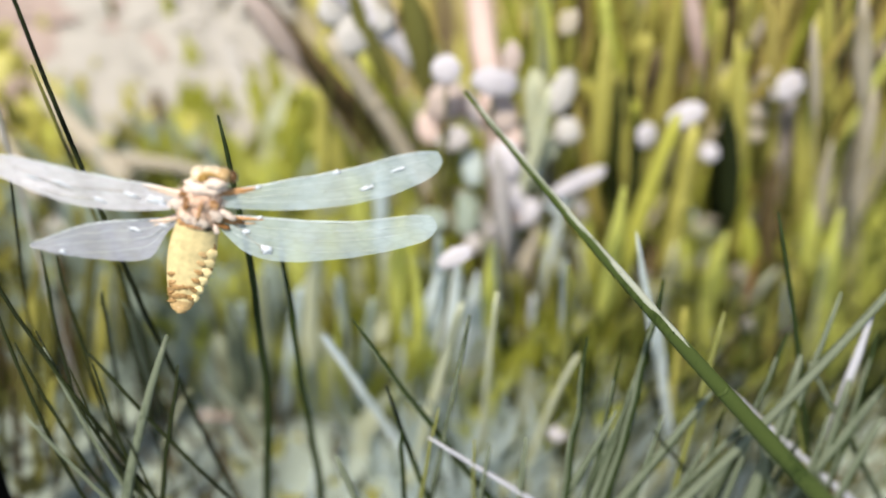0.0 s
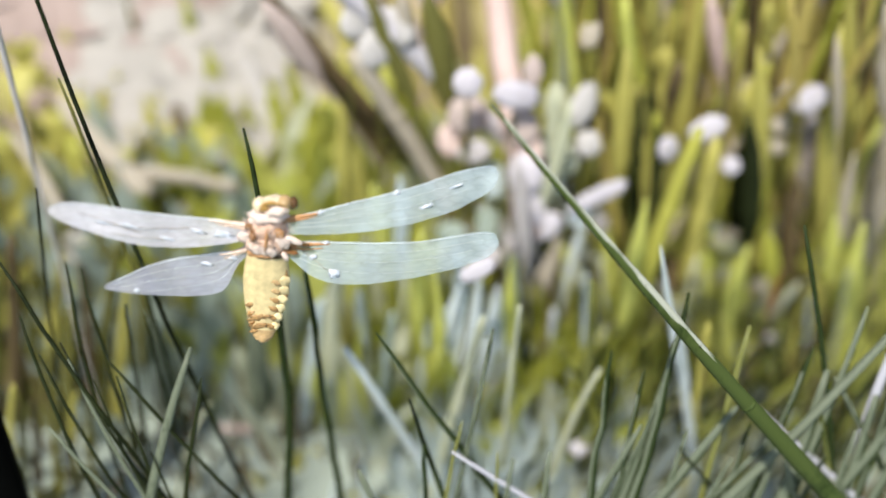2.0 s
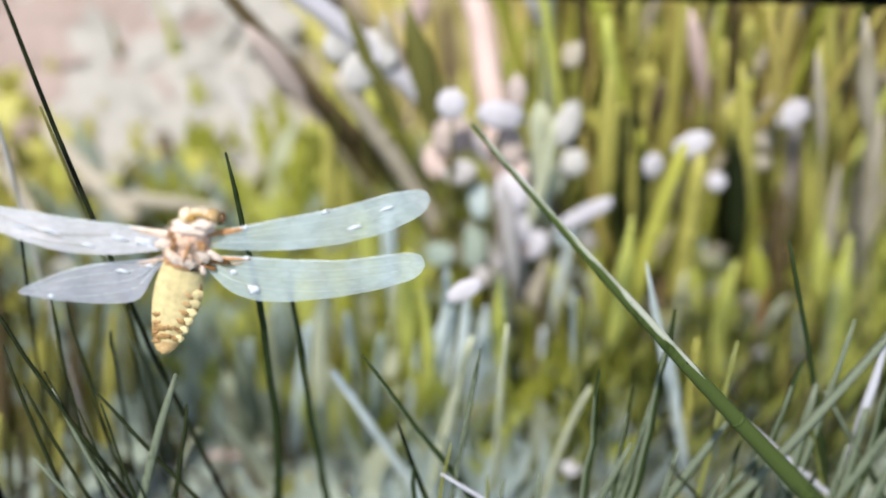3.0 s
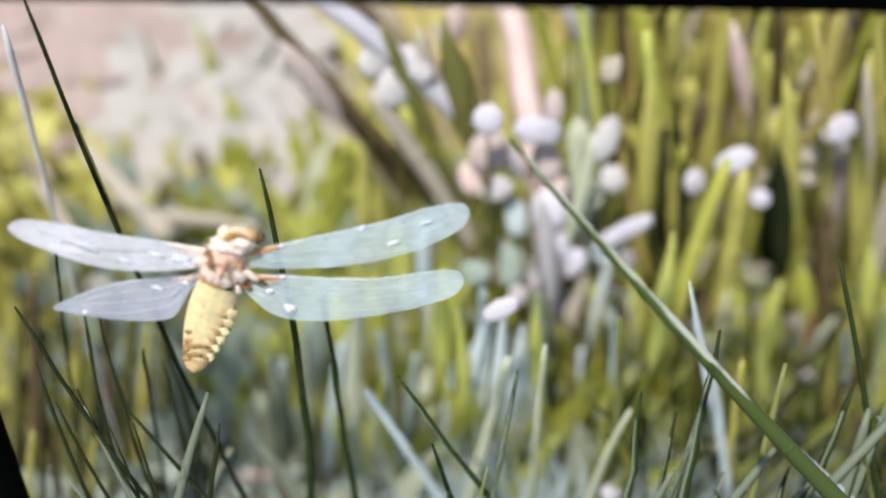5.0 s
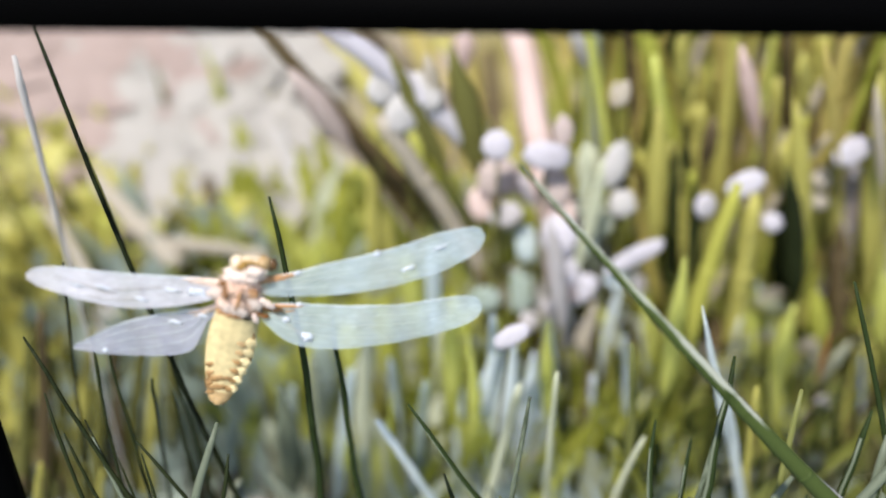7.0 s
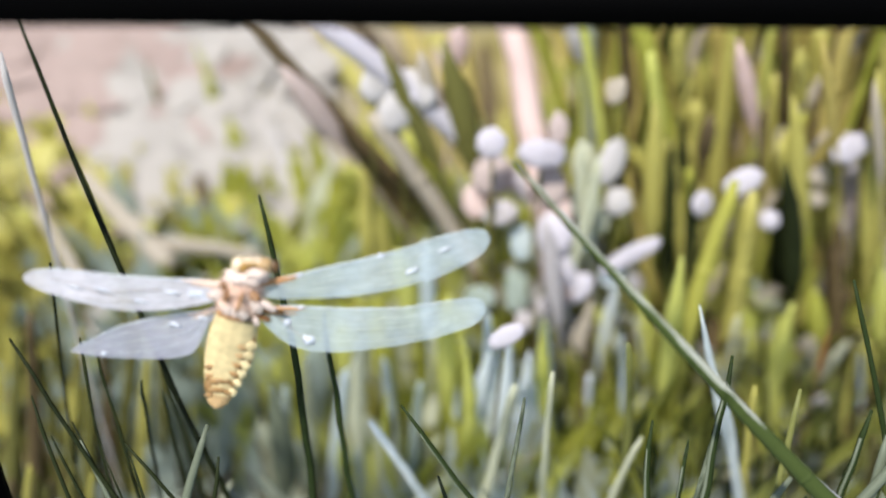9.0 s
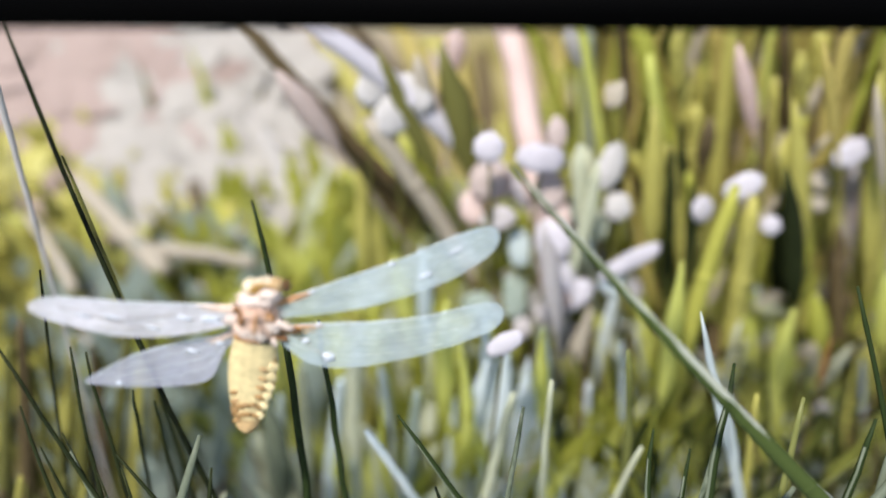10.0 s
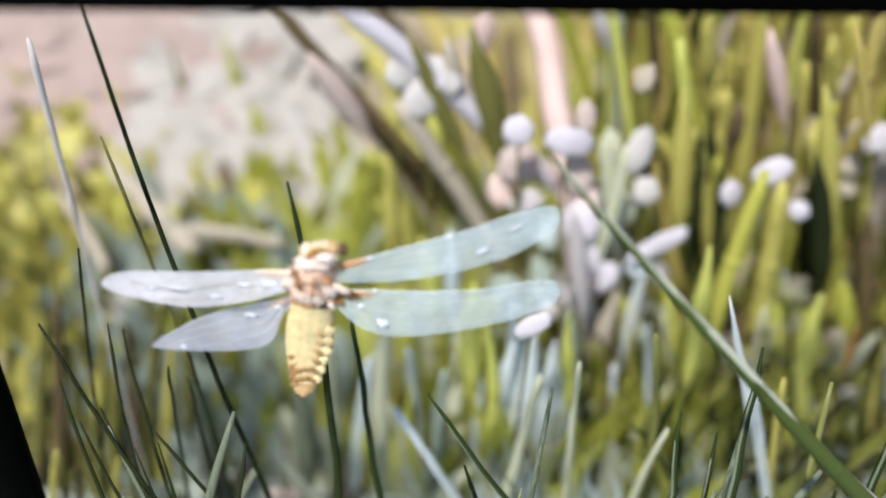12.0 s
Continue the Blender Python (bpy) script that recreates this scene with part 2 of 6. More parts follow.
def curve_points(p0, p1, p2, count):
    return [p0 * (1 - u) ** 2 + p1 * 2 * u * (1 - u) + p2 * u * u for u in (i / (count - 1) for i in range(count))]


def ellipsoid(bm, at, radii, turn=0.0, rough=0.0, seed=0, detail=3, blunt=1.0, lean=0.0):
    made = bmesh.ops.create_icosphere(bm, subdivisions=detail, radius=1.0)["verts"]
    m = Matrix.Rotation(radians(turn), 3, "Y") @ Matrix.Rotation(radians(lean), 3, "X")
    for v in made:
        v.co = Vector([math.copysign(abs(c) ** blunt, c) for c in v.co])
        k = 1 + rough * noise.noise(v.co * 2.2 + Vector((seed, 0, 0)))
        v.co = Vector(at) + m @ Vector((v.co.x * radii[0] * k, v.co.y * radii[1] * k, v.co.z * radii[2] * k))
    return bm


SERIAL = [0]


def blade(name, tip, bend, base, tip_width, base_width, material, label, stalk_from=1.0):
    """A blade, stem or leaf, in centimetres, from its tip over a bend to its foot; past stalk_from it is a thin stalk."""
    SERIAL[0] += 1
    p0, p1, p2 = Vector(tip) * CM, Vector(bend) * CM, Vector(base) * CM
    count = 17
    pts = curve_points(p0, p1, p2, count)
    if name == "rush":
        for i in range(1, count - 1):
            pts[i] += Vector((1, 0, 0)) * (0.45 * base_width * CM * noise.noise(Vector((i * 0.55, SERIAL[0] * 1.7, 3.0))))
    round_stem = name in ("rush", "reed", "dry_stalk", "yellow_reed", "green_reed", "dry_reed", "dark_reed")
    widths = []
    for i in range(count):
        u = i / (count - 1)
        w = (tip_width + (base_width - tip_width) * min(1.0, 1.5 * u)) * CM
        point = min(1.0, (0.55 + u * 9) if round_stem else (0.62 + u * 6.0))
        if stalk_from < 1.0:
            point = max(0.12, min(1.0, 0.15 + 2.4 * u / stalk_from, 0.12 + 3.0 * max(0.0, 1.12 * stalk_from - u) / stalk_from))
        widths.append(w * point * (1 + 0.07 * noise.noise(Vector((u * 7, SERIAL[0] * 3.1, 0)))))
    foot = pts[-1].copy()
    pts = [p - foot for p in pts]
    bm = sweep(bmesh.new(), pts, widths, 8, 1.0 if round_stem else 0.6 if max(widths) < 0.007 else 0.22, 0.0 if round_stem else 0.12, 0.25, SERIAL[0])
    ob = part(name, bm, material)
    ob.location = foot
    if name in ("dry_reed", "dark_reed", "yellow_reed", "green_reed"):
        for i in (4, 9, 13):
            step = (pts[i + 1] - pts[i - 1]).normalized()
            w = widths[i]
            part("node", sweep(bmesh.new(), [pts[i] + step * (d * w) for d in (-0.2, -0.06, 0.06, 0.2)], [w * 0.99, w * 1.12, w * 1.12, w * 0.99], 8), material, ob)
    # Pale strip paints the sunlit left side onto dark rushes.
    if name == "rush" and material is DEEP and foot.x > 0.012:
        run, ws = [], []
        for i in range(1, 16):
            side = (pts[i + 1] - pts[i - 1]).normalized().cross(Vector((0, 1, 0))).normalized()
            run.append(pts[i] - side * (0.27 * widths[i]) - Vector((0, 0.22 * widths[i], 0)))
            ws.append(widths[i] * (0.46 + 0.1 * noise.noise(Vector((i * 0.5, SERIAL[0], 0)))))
        part("rib", sweep(bmesh.new(), run, ws, 6), GREY, ob, "painted sunlit edge along the rush")
    # Dark strip paints the shaded right side onto grey blades.
    if name == "grass_blade" and material is GREY and foot.x > 0.005:
        run, ws = [], []
        for i in range(2, 17):
            side = (pts[min(i + 1, 16)] - pts[i - 1]).normalized().cross(Vector((0, 1, 0))).normalized()
            run.append(pts[i] + side * (0.34 * widths[i]) - Vector((0, 0.16 * widths[i], 0)))
            ws.append(widths[i] * (0.34 + 0.14 * noise.noise(Vector((i * 0.4, SERIAL[0], 2)))))
        part("dark_margin", sweep(bmesh.new(), run, ws, 6), DEEP, ob, "painted shade along the blade's right side")
    if max(widths) > 0.0065 and not round_stem:
        run = [pts[i] - Vector((0, 0.13 * widths[i], -0.08 * widths[i])) for i in range(1, count - 1)]
        part("midrib", sweep(bmesh.new(), run, [0.11 * widths[i] for i in range(1, count - 1)], 6), material, ob)
    group = {"rush": "rushes at the water's edge", "grass_blade": "grass blades at the water's edge", "dry_leaf": "dry leaves"}.get(name, "")
    return tagged(ob, label, name.replace("_", " "), group)


def long_reed(name, tip, bend, base, tip_width, base_width, material, label):
    """A jointed reed stem with raised nodes and a pale sheath along its upper side that also paints the highlight, in
    centimetres.
    """
    p0, p1, p2 = Vector(tip) * CM, Vector(bend) * CM, Vector(base) * CM
    pts = curve_points(p0, p1, p2, 41)
    foot = pts[-1].copy()
    pts = [p - foot for p in pts]
    wide = lambda u: (tip_width + (base_width - tip_width) * u) * CM
    thing = new(name)
    thing.location = foot
    tagged(thing, label, "reed")
    part("stem", sweep(bmesh.new(), pts, [wide(i / 40) * (1 + 0.05 * noise.noise(Vector((i * 0.4, 5, 0)))) for i in range(41)], 12), material, thing)
    # The pale strip is sheath and painted highlight in one, set on the upper side.
    for first, last, off, k in ((1, 21, 0.20, 0.64),):
        run, ws = [], []
        for i in range(first, last + 1):
            along = (pts[i + 1] - pts[i - 1]).normalized()
            up = along.cross(Vector((0, 1, 0))).normalized()
            up = up if up.z > 0 else -up
            w = wide(i / 40)
            run.append(pts[i] + up * (off * w) + Vector((0, -0.12 * w, 0)))
            ws.append(w * k * (1.0 if base_width > 0.3 else 0.8) * (1 - 0.75 * max(0, (i - last + 5) / 5)) * (1 + 0.45 * noise.noise(Vector((i * 1.3, k * 9, 0)))))
        part("sheath", sweep(bmesh.new(), run, ws, 8), SHEATH if base_width > 0.3 else GREY, thing, "pale rough sheath with the stem's painted highlight")
    for i in range(4, 17, 2) if base_width > 0.3 else ():
        w = wide(i / 40)
        up = (pts[i + 1] - pts[i - 1]).normalized().cross(Vector((0, 1, 0))).normalized()
        part("scar", ellipsoid(bmesh.new(), pts[i] + up * (0.30 * w * math.sin(i * 1.7)) + Vector((0, -0.40 * w, 0)), (0.12 * w, 0.10 * w, 0.07 * w), 40, 0.5, i, 2), DEEP, thing, "small dark scar on the sheath")
    for i in (20, 33, 38):
        w = wide(i / 40)
        along = (pts[i + 1] - pts[i - 1]).normalized()
        part("node", sweep(bmesh.new(), [pts[i] + along * (d * w) for d in (-0.16, -0.05, 0.05, 0.16)], [w * 0.98, w * 1.06, w * 1.06, w * 0.98], 12), material, thing)
    return thing


def bank_height(y):
    return min(max(0.0, (y - 0.170) * 1.05), 0.14)


def bud(name, at, wide, high, turn, material, label):
    """A seed or flower head on a thin stem that comes up from the ground below it, in centimetres."""
    SERIAL[0] += 1
    c = Vector(at) * CM
    foot = Vector((c.x + 0.004 * math.sin(SERIAL[0] * 2.3), c.y, bank_height(c.y) - 0.002))
    thing = new(name)
    thing.location = foot
    tagged(thing, label, "seed head", "seed heads on the bank")
    top = c - foot
    bend = Vector((top.x * 0.2, 0, top.z * 0.6))
    part("stem", sweep(bmesh.new(), curve_points(top, bend, Vector((0, 0, 0)), 9), [0.0006 + 0.00005 * i for i in range(9)]), DARK_OLIVE, thing)
    part("head", ellipsoid(bmesh.new(), top, (wide * CM, min(wide, high) * CM * 0.35, high * CM), turn, 0.20, SERIAL[0], 3, 0.92, -24), material, thing)
    return thing


# ---- ground, water, bank ----
def ground():
    xs = [-60, -20, -5, -1] + [-0.5 + 0.025 * i for i in range(41)] + [1, 5, 20, 60]
    ys = [-60, -10, -1, -0.2, 0.05, 0.10, 0.13, 0.16] + [0.170 + 0.008 * i for i in range(18)] + [0.32, 0.36, 0.5, 1, 5, 20, 60]
    bm = bmesh.new()
    grid = []
    for y in ys:
        row = []
        for x in xs:
            z = bank_height(y) - 0.006 * (y < 0.165)
            if 0.15 < y < 1 and abs(x) < 1:
                z += 0.004 * noise.noise(Vector((x * 60, y * 60, 0)))
            row.append(bm.verts.new((x, y, z)))
        grid.append(row)
    for r0, r1 in zip(grid, grid[1:]):
        for i in range(len(xs) - 1):
            bm.faces.new((r0[i], r0[i + 1], r1[i + 1], r1[i]))
    tagged(part("ground", bm, BANK), "olive-brown earth bank rising from the pond", "ground", kind="structure")


def water():
    bm = bmesh.new()
    vs = [bm.verts.new(v) for v in ((-6, -6, 0), (6, -6, 0), (6, 0.173, 0), (-6, 0.173, 0))]
    bm.faces.new(vs)
    tagged(part("water", bm, WATER), "still murky grey-green pond water", "water", kind="structure")


def scatter(name, material, label, count, seed, xr, yr, height, width, lean):
    """Many short blades on the bank in one mesh."""
    rng = random.Random(seed)
    bm = bmesh.new()
    for i in range(count):
        x, y = rng.uniform(*xr) + rng.gauss(0, 0.012), max(0.07, rng.uniform(*yr) + rng.gauss(0, 0.009))
        h, w = rng.uniform(*height), rng.uniform(*width)
        foot = Vector((x, y, bank_height(y) - 0.003))
        a = rng.uniform(-lean, lean)
        tip = foot + Vector((h * math.sin(a), rng.uniform(-0.5, 0.1) * h * 0.6, h * math.cos(a)))
        mid = (foot + tip) / 2 + Vector((rng.uniform(-0.2, 0.2) * h, 0, 0.1 * h))
        pts = curve_points(foot, mid, tip, 4)
        side = Vector((math.cos(a), rng.uniform(-0.5, 0.5), -math.sin(a))) * (w / 2)
        last = None
        for k, p in enumerate(pts):
            s = side * (1, 1, 0.75, 0.12)[k]
            pair = (bm.verts.new(p - s), bm.verts.new(p + s))
            if last:
                bm.faces.new((last[0], last[1], pair[1], pair[0]))
            last = pair
    return tagged(part(name, bm, material), label, "grass", kind="stuff")


def drift(name, material, label, count, seed, at, spread, size, tall=0.0105):
    """A drift of thin curled leaf scraps lying over one another on the bank, in one mesh."""
    rng = random.Random(seed)
    verts, faces = [], []
    up = Vector((0, -0.72, 0.69))
    for i in range(count):
        x, y = rng.gauss(at[0], spread[0]), min(0.28, max(0.19, rng.gauss(at[1], spread[1])))
        mid = Vector((x, y, bank_height(y) + rng.uniform(0.004, tall)))
        long, wide = rng.uniform(*size), rng.uniform(*size) * 0.7
        normal = (up + Vector((rng.gauss(0, 0.13), rng.gauss(0, 0.13), rng.gauss(0, 0.13)))).normalized()
        side = normal.orthogonal().normalized()
        side = Matrix.Rotation(rng.uniform(0, 6.28), 3, normal) @ side
        other = normal.cross(side)
        first = len(verts)
        verts.append(mid + normal * (0.12 * long))
        for k in range(9):
            a = 2 * math.pi * k / 9
            r = 1 + rng.uniform(-0.14, 0.14)
            verts.append(mid + side * (long * r * math.cos(a)) + other * (wide * r * math.sin(a)) - normal * (rng.uniform(0, 0.1) * long))
        for k in range(9):
            faces.append((first, first + 1 + k, first + 1 + (k + 1) % 9))
    me = bpy.data.meshes.new(name)
    me.from_pydata(verts, [], faces)
    for poly in me.polygons:
        poly.use_smooth = True
    me.materials.append(material)
    return tagged(new(name, me), label, "leaf litter", kind="stuff")


def reeds():
    """Tall reed leaves on the bank, each a thing of its own."""
    rng = random.Random(11)
    for i in range(210):
        x = rng.uniform(0.03, 0.21)
        y = rng.uniform(0.182, 0.27)
        h = rng.uniform(0.06, 0.125)
        z = bank_height(y) - 0.003
        dx = rng.gauss(0.0, 0.016)
        # DEEP and part of BROWN stand in for shaded gaps between reeds.
        mat = rng.choice((OLIVE, OCHRE, OLIVE, OCHRE, OLIVE, LIME, BROWN, DEEP, MEADOW, OCHRE, OLIVE, STRAW))
        w = rng.uniform(0.13, 0.46)
        blade("reed_leaf", ((x + dx) * 100, y * 100, (z + h) * 100), ((x + dx * 0.1) * 100, y * 100, (z + h * 0.5) * 100), (x * 100, y * 100, z * 100),
              w * 0.7, w, mat, "dark brown reed leaf on the bank, partly for dark gaps" if mat is BROWN else "near-black green reed leaf painting a shaded gap on the bank" if mat is DEEP else "cream dry reed leaf on the bank" if mat is STRAW else "fresh green reed leaf on the bank" if mat is MEADOW else "ochre-yellow reed leaf on the bank" if mat is OCHRE else "tall yellow-green reed leaf on the bank")["group"] = "reed leaves on the bank"


def understory():
    """Thin blades that come up through the shallow water between the rushes."""
    rng = random.Random(21)
    for i in range(90):
        x = 0.10 * (1 - rng.random() ** 1.5 * 1.0)
        y = rng.uniform(0.122, 0.172)
        h = rng.uniform(0.018, 0.05)
        a = rng.gauss(0.0, 0.3)
        mat, text = rng.choice(((DEEP, "dark green blade in the shallow water"), (GREEN, "green blade in the shallow water"), (BROWN, "brown dead blade in the shallow water")) if x > 0.045 else ((DEEP, "dark green blade in the shallow water"), (GREY, "pale grey-green blade in the shallow water"),
                                (GREEN, "green blade in the shallow water"), (DEEP, "dark green blade in the shallow water"), (STRAW, "straw-coloured dead blade in the shallow water")))
        tip = (x * 100 + h * 100 * math.sin(a), y * 100, h * 100 * math.cos(a))
        blade("grass_blade", tip, (x * 100 + tip[0] * 0.02, y * 100, tip[2] * 0.55), (x * 100, y * 100, -0.1), 0.07, rng.uniform(0.08, 0.17), mat, text)


def herb(x, y, height, spread, count, seed, colours, label):
    """A leafy herb: a stem with small pointed leaves all round it, in centimetres."""
    rng = random.Random(seed)
    foot = Vector((x * CM, y * CM, bank_height(y * CM) - 0.002))
    thing = new("herb")
    thing.location = foot
    tagged(thing, label, "herb", "leafy herbs on the bank")
    top = Vector((rng.uniform(-0.6, 0.6), 0, height)) * CM
    stem = curve_points(Vector((0, 0, 0)), top * 0.5 + Vector((0.003, 0, 0)), top, 8)
    part("stem", sweep(bmesh.new(), stem, [0.0012 - 0.0001 * i for i in range(8)], 5), OLIVE, thing)
    for i in range(count):
        u = rng.uniform(0.15, 1.0)
        at = stem[min(7, int(u * 7.99))]
        a = rng.uniform(-1.25, 1.25)
        long_, wide = rng.uniform(0.5, 1.0) * spread * CM, rng.uniform(0.16, 0.30) * spread * CM
        way = Vector((math.sin(a), rng.uniform(-0.6, 0.6), 0.75 * math.cos(a) - 0.1)).normalized()
        side = way.cross(Vector((rng.uniform(-0.3, 0.3), 1, 0.2))).normalized()
        up = side.cross(way)
        bm = bmesh.new()
        rows = []
        for k, w in enumerate((0.12, 0.75, 1.0, 0.7, 0.05)):
            p = at + way * (long_ * (0.1 + 0.9 * k / 4)) - up * (0.25 * long_ * (k / 4) ** 2)
            rows.append([bm.verts.new(p - side * wide * w + up * wide * 0.25 * w), bm.verts.new(p), bm.verts.new(p + side * wide * w + up * wide * 0.25 * w)])
        for r0, r1 in zip(rows, rows[1:]):
            bm.faces.new((r0[0], r0[1], r1[1], r1[0]))
            bm.faces.new((r0[1], r0[2], r1[2], r1[1]))
        part("leaf", bm, rng.choice(colours), thing)


def bezel():
    """The black frame round the view: it stands upright on the pond floor."""
    x0, x1, z0, z1, w = -0.0826, 0.142, 0.0085, 0.1346, 0.0115
    y0, y1 = 0.1125, 0.115
    thing = new("screen_frame")
    tagged(thing, "matt black plastic frame of a screen, standing upright", "screen frame")
    thing.location = (x0, y0, 0)
    o = Vector((x0, y0, 0))
    for nm, a in (("top_rail", (x0 - w, x1 + w, z1, z1 + 0.0055)), ("bottom_rail", (x0 - w, x1 + w, -0.006, z0)),
                  ("side_rail", (x0 - w, x0, z0, z1)), ("side_rail", (x1, x1 + w, z0, z1))):
        bm = box(bmesh.new(), a[0] - o.x, a[1] - o.x, 0, y1 - y0, a[2], a[3], 0.0004)
        part(nm, bm, BLACK, thing)


ground()
water()
bezel()
# Grass kept dark so the gaps between reeds look shaded.
scatter("bank_grass", DARK_OLIVE, "short grass coloured dark for the shaded gaps between reeds", 1200, 5, (0.045, 0.2), (0.17, 0.30), (0.006, 0.02), (0.002, 0.005), 0.7)
scatter("olive_tufts", OLIVE, "thin olive tufts on the dry bank", 300, 7, (-0.16, -0.01), (0.18, 0.206), (0.006, 0.026), (0.002, 0.006), 0.5)
scatter("moss_tufts", DARK_OLIVE, "thin moss-green tufts on the dry bank", 260, 61, (-0.16, -0.01), (0.18, 0.206), (0.006, 0.026), (0.002, 0.006), 0.5)
scatter("fresh_grass", LIME, "bright yellow-green tufts on the bank", 800, 8, (-0.02, 0.16), (0.168, 0.212), (0.012, 0.035), (0.003, 0.007), 0.4)
scatter("grey_tufts", SAGE, "sage-grey blades at the foot of the bank", 250, 12, (-0.10, -0.045), (0.172, 0.198), (0.010, 0.030), (0.003, 0.008), 0.4)
scatter("lime_tufts", LIME, "bright yellow-green tufts at the foot of the bank", 420, 52, (-0.045, 0.035), (0.172, 0.205), (0.010, 0.030), (0.003, 0.008), 0.4)
scatter("green_tufts", MEADOW, "fresh green tufts at the foot of the bank", 360, 53, (-0.075, 0.06), (0.176, 0.212), (0.010, 0.030), (0.003, 0.008), 0.4)
# Near-black blades that paint the shade of gaps under the reeds.
scatter("dark_sedge", DEEP, "near-black sedge painting shaded gaps under the reeds", 420, 51, (0.02, 0.14), (0.150, 0.190), (0.015, 0.045), (0.001, 0.003), 0.35)
scatter("pale_tufts", GLAUC, "pale green tufts at the foot of the bank", 140, 10, (-0.03, 0.05), (0.155, 0.205), (0.012, 0.04), (0.003, 0.008), 0.35)
scatter("dead_stems", BROWN, "thin dead brown stems in the shallow water", 70, 14, (-0.085, -0.03), (0.125, 0.16), (0.010, 0.035), (0.0006, 0.0014), 0.5)
# Tufts added only to darken the water near the frame's corner.
scatter("algae", DARK_OLIVE, "dark green tufts added to paint the pond corner darker", 200, 15, (-0.16, -0.075), (0.12, 0.185), (0.003, 0.014), (0.002, 0.005), 0.9)
scatter("shore_grass", GREEN, "green grass at the water's edge", 320, 16, (0.02, 0.13), (0.145, 0.185), (0.008, 0.026), (0.002, 0.005), 0.4)
scatter("shore_moss", DARK_OLIVE, "dark moss in the shallow water", 300, 17, (0.012, 0.14), (0.09, 0.172), (0.004, 0.014), (0.002, 0.005), 0.8)
scatter("shore_blades", GLAUC, "pale green blades in the shallow water under the reeds", 330, 57, (0.012, 0.12), (0.135, 0.178), (0.008, 0.026), (0.0012, 0.0035), 0.45)
scatter("shore_frost", HAZE, "pale blue-green blades, also painting sky reflection on the water under the reeds", 220, 58, (0.0, 0.07), (0.135, 0.178), (0.010, 0.030), (0.0012, 0.0032), 0.45)
# Sparser tufts let the corner's added darkening fade out.
scatter("thin_algae", OLIVE, "thin olive tufts fading out the painted dark corner", 80, 18, (-0.06, 0.015), (0.10, 0.172), (0.003, 0.012), (0.001, 0.004), 0.9)
scatter("bright_grass", LIME, "bright yellow-green grass under the flower heads", 700, 19, (0.0, 0.11), (0.16, 0.195), (0.015, 0.04), (0.002, 0.006), 0.35)
# Pale blades whose blue tint also paints the sky's reflection in the water.
scatter("misty_blades", HAZE, "pale blue-green blades, also painting sky reflection on the water", 300, 20, (0.004, 0.030), (0.125, 0.162), (0.010, 0.034), (0.0008, 0.0022), 0.3)
scatter("soft_leaves", MEADOW, "fresh green blades under the flower heads", 300, 22, (0.002, 0.045), (0.155, 0.185), (0.022, 0.048), (0.0015, 0.005), 0.35)
drift("bleached_litter", DRY_WHITE, "bleached grey-white dead leaves covering the dry bank", 340, 41, (-0.070, 0.231), (0.013, 0.014), (0.005, 0.010))
drift("pink_litter", DRY_PINK, "faded pink dead leaves covering the dry bank", 240, 43, (-0.122, 0.249), (0.018, 0.009), (0.005, 0.010))
drift("rosy_litter", DRY_PINK, "dull pink dead leaves covering the dry bank", 220, 45, (-0.104, 0.243), (0.018, 0.012), (0.005, 0.010))
drift("brown_litter", OLIVE, "olive-brown dead leaves on the dry bank", 100, 47, (-0.108, 0.222), (0.018, 0.006), (0.004, 0.008), 0.009)
drift("olive_litter", MEADOW, "olive-green leaves at the foot of the dry bank", 130, 49, (-0.075, 0.214), (0.02, 0.005), (0.004, 0.008), 0.009)
scatter("brown_tufts", OLIVE, "olive-brown tufts at the edge of the dry bank", 160, 44, (-0.122, -0.100), (0.196, 0.220), (0.008, 0.022), (0.003, 0.007), 0.7)
reeds()
understory()
FRESH, MIXED, DULL = (LIME, GLAUC, LIME, OLIVE), (LIME, STRAW, GLAUC, DARK_OLIVE, FROST), (OLIVE, DARK_OLIVE, STRAW, GLAUC, BROWN)
herb(1.2, 16.6, 4.2, 1.0, 34, 31, MIXED, "leafy herb with yellow-green and pale leaves")
herb(2.2, 17.6, 5.2, 1.1, 36, 32, MIXED, "leafy herb with yellow-green and pale leaves")
herb(3.3, 16.9, 4.6, 1.0, 34, 33, MIXED, "leafy herb with yellow-green and pale leaves")
herb(0.2, 17.4, 3.6, 1.0, 30, 34, FRESH, "leafy bright green herb at the water's edge")
herb(-1.2, 17.8, 3.8, 1.1, 30, 35, FRESH, "leafy bright green herb at the water's edge")
herb(-2.4, 18.2, 3.4, 1.1, 28, 36, FRESH, "leafy bright green herb at the water's edge")
herb(4.6, 17.2, 3.6, 1.0, 30, 37, DULL, "leafy herb with olive and brown leaves")
herb(6.0, 16.6, 4.0, 1.1, 32, 38, DULL, "leafy herb with olive and brown leaves")
herb(7.4, 17.4, 4.4, 1.1, 32, 39, MIXED, "leafy herb with yellow-green and pale leaves")
herb(8.8, 16.8, 4.0, 1.1, 32, 40, DULL, "leafy herb with olive and brown leaves")
herb(10.2, 17.2, 4.4, 1.1, 32, 41, DULL, "leafy herb with olive and brown leaves")

# ---- plants at the water's edge and on the bank ----
TALL_RUSH = blade("rush", (-7.27, 14.36, 12.76), (-5.39, 12.04, 6.53), (-3.18, 11.33, -0.12), 0.073, 0.107, DARK, "tall dark green rush rising past the dragonfly")
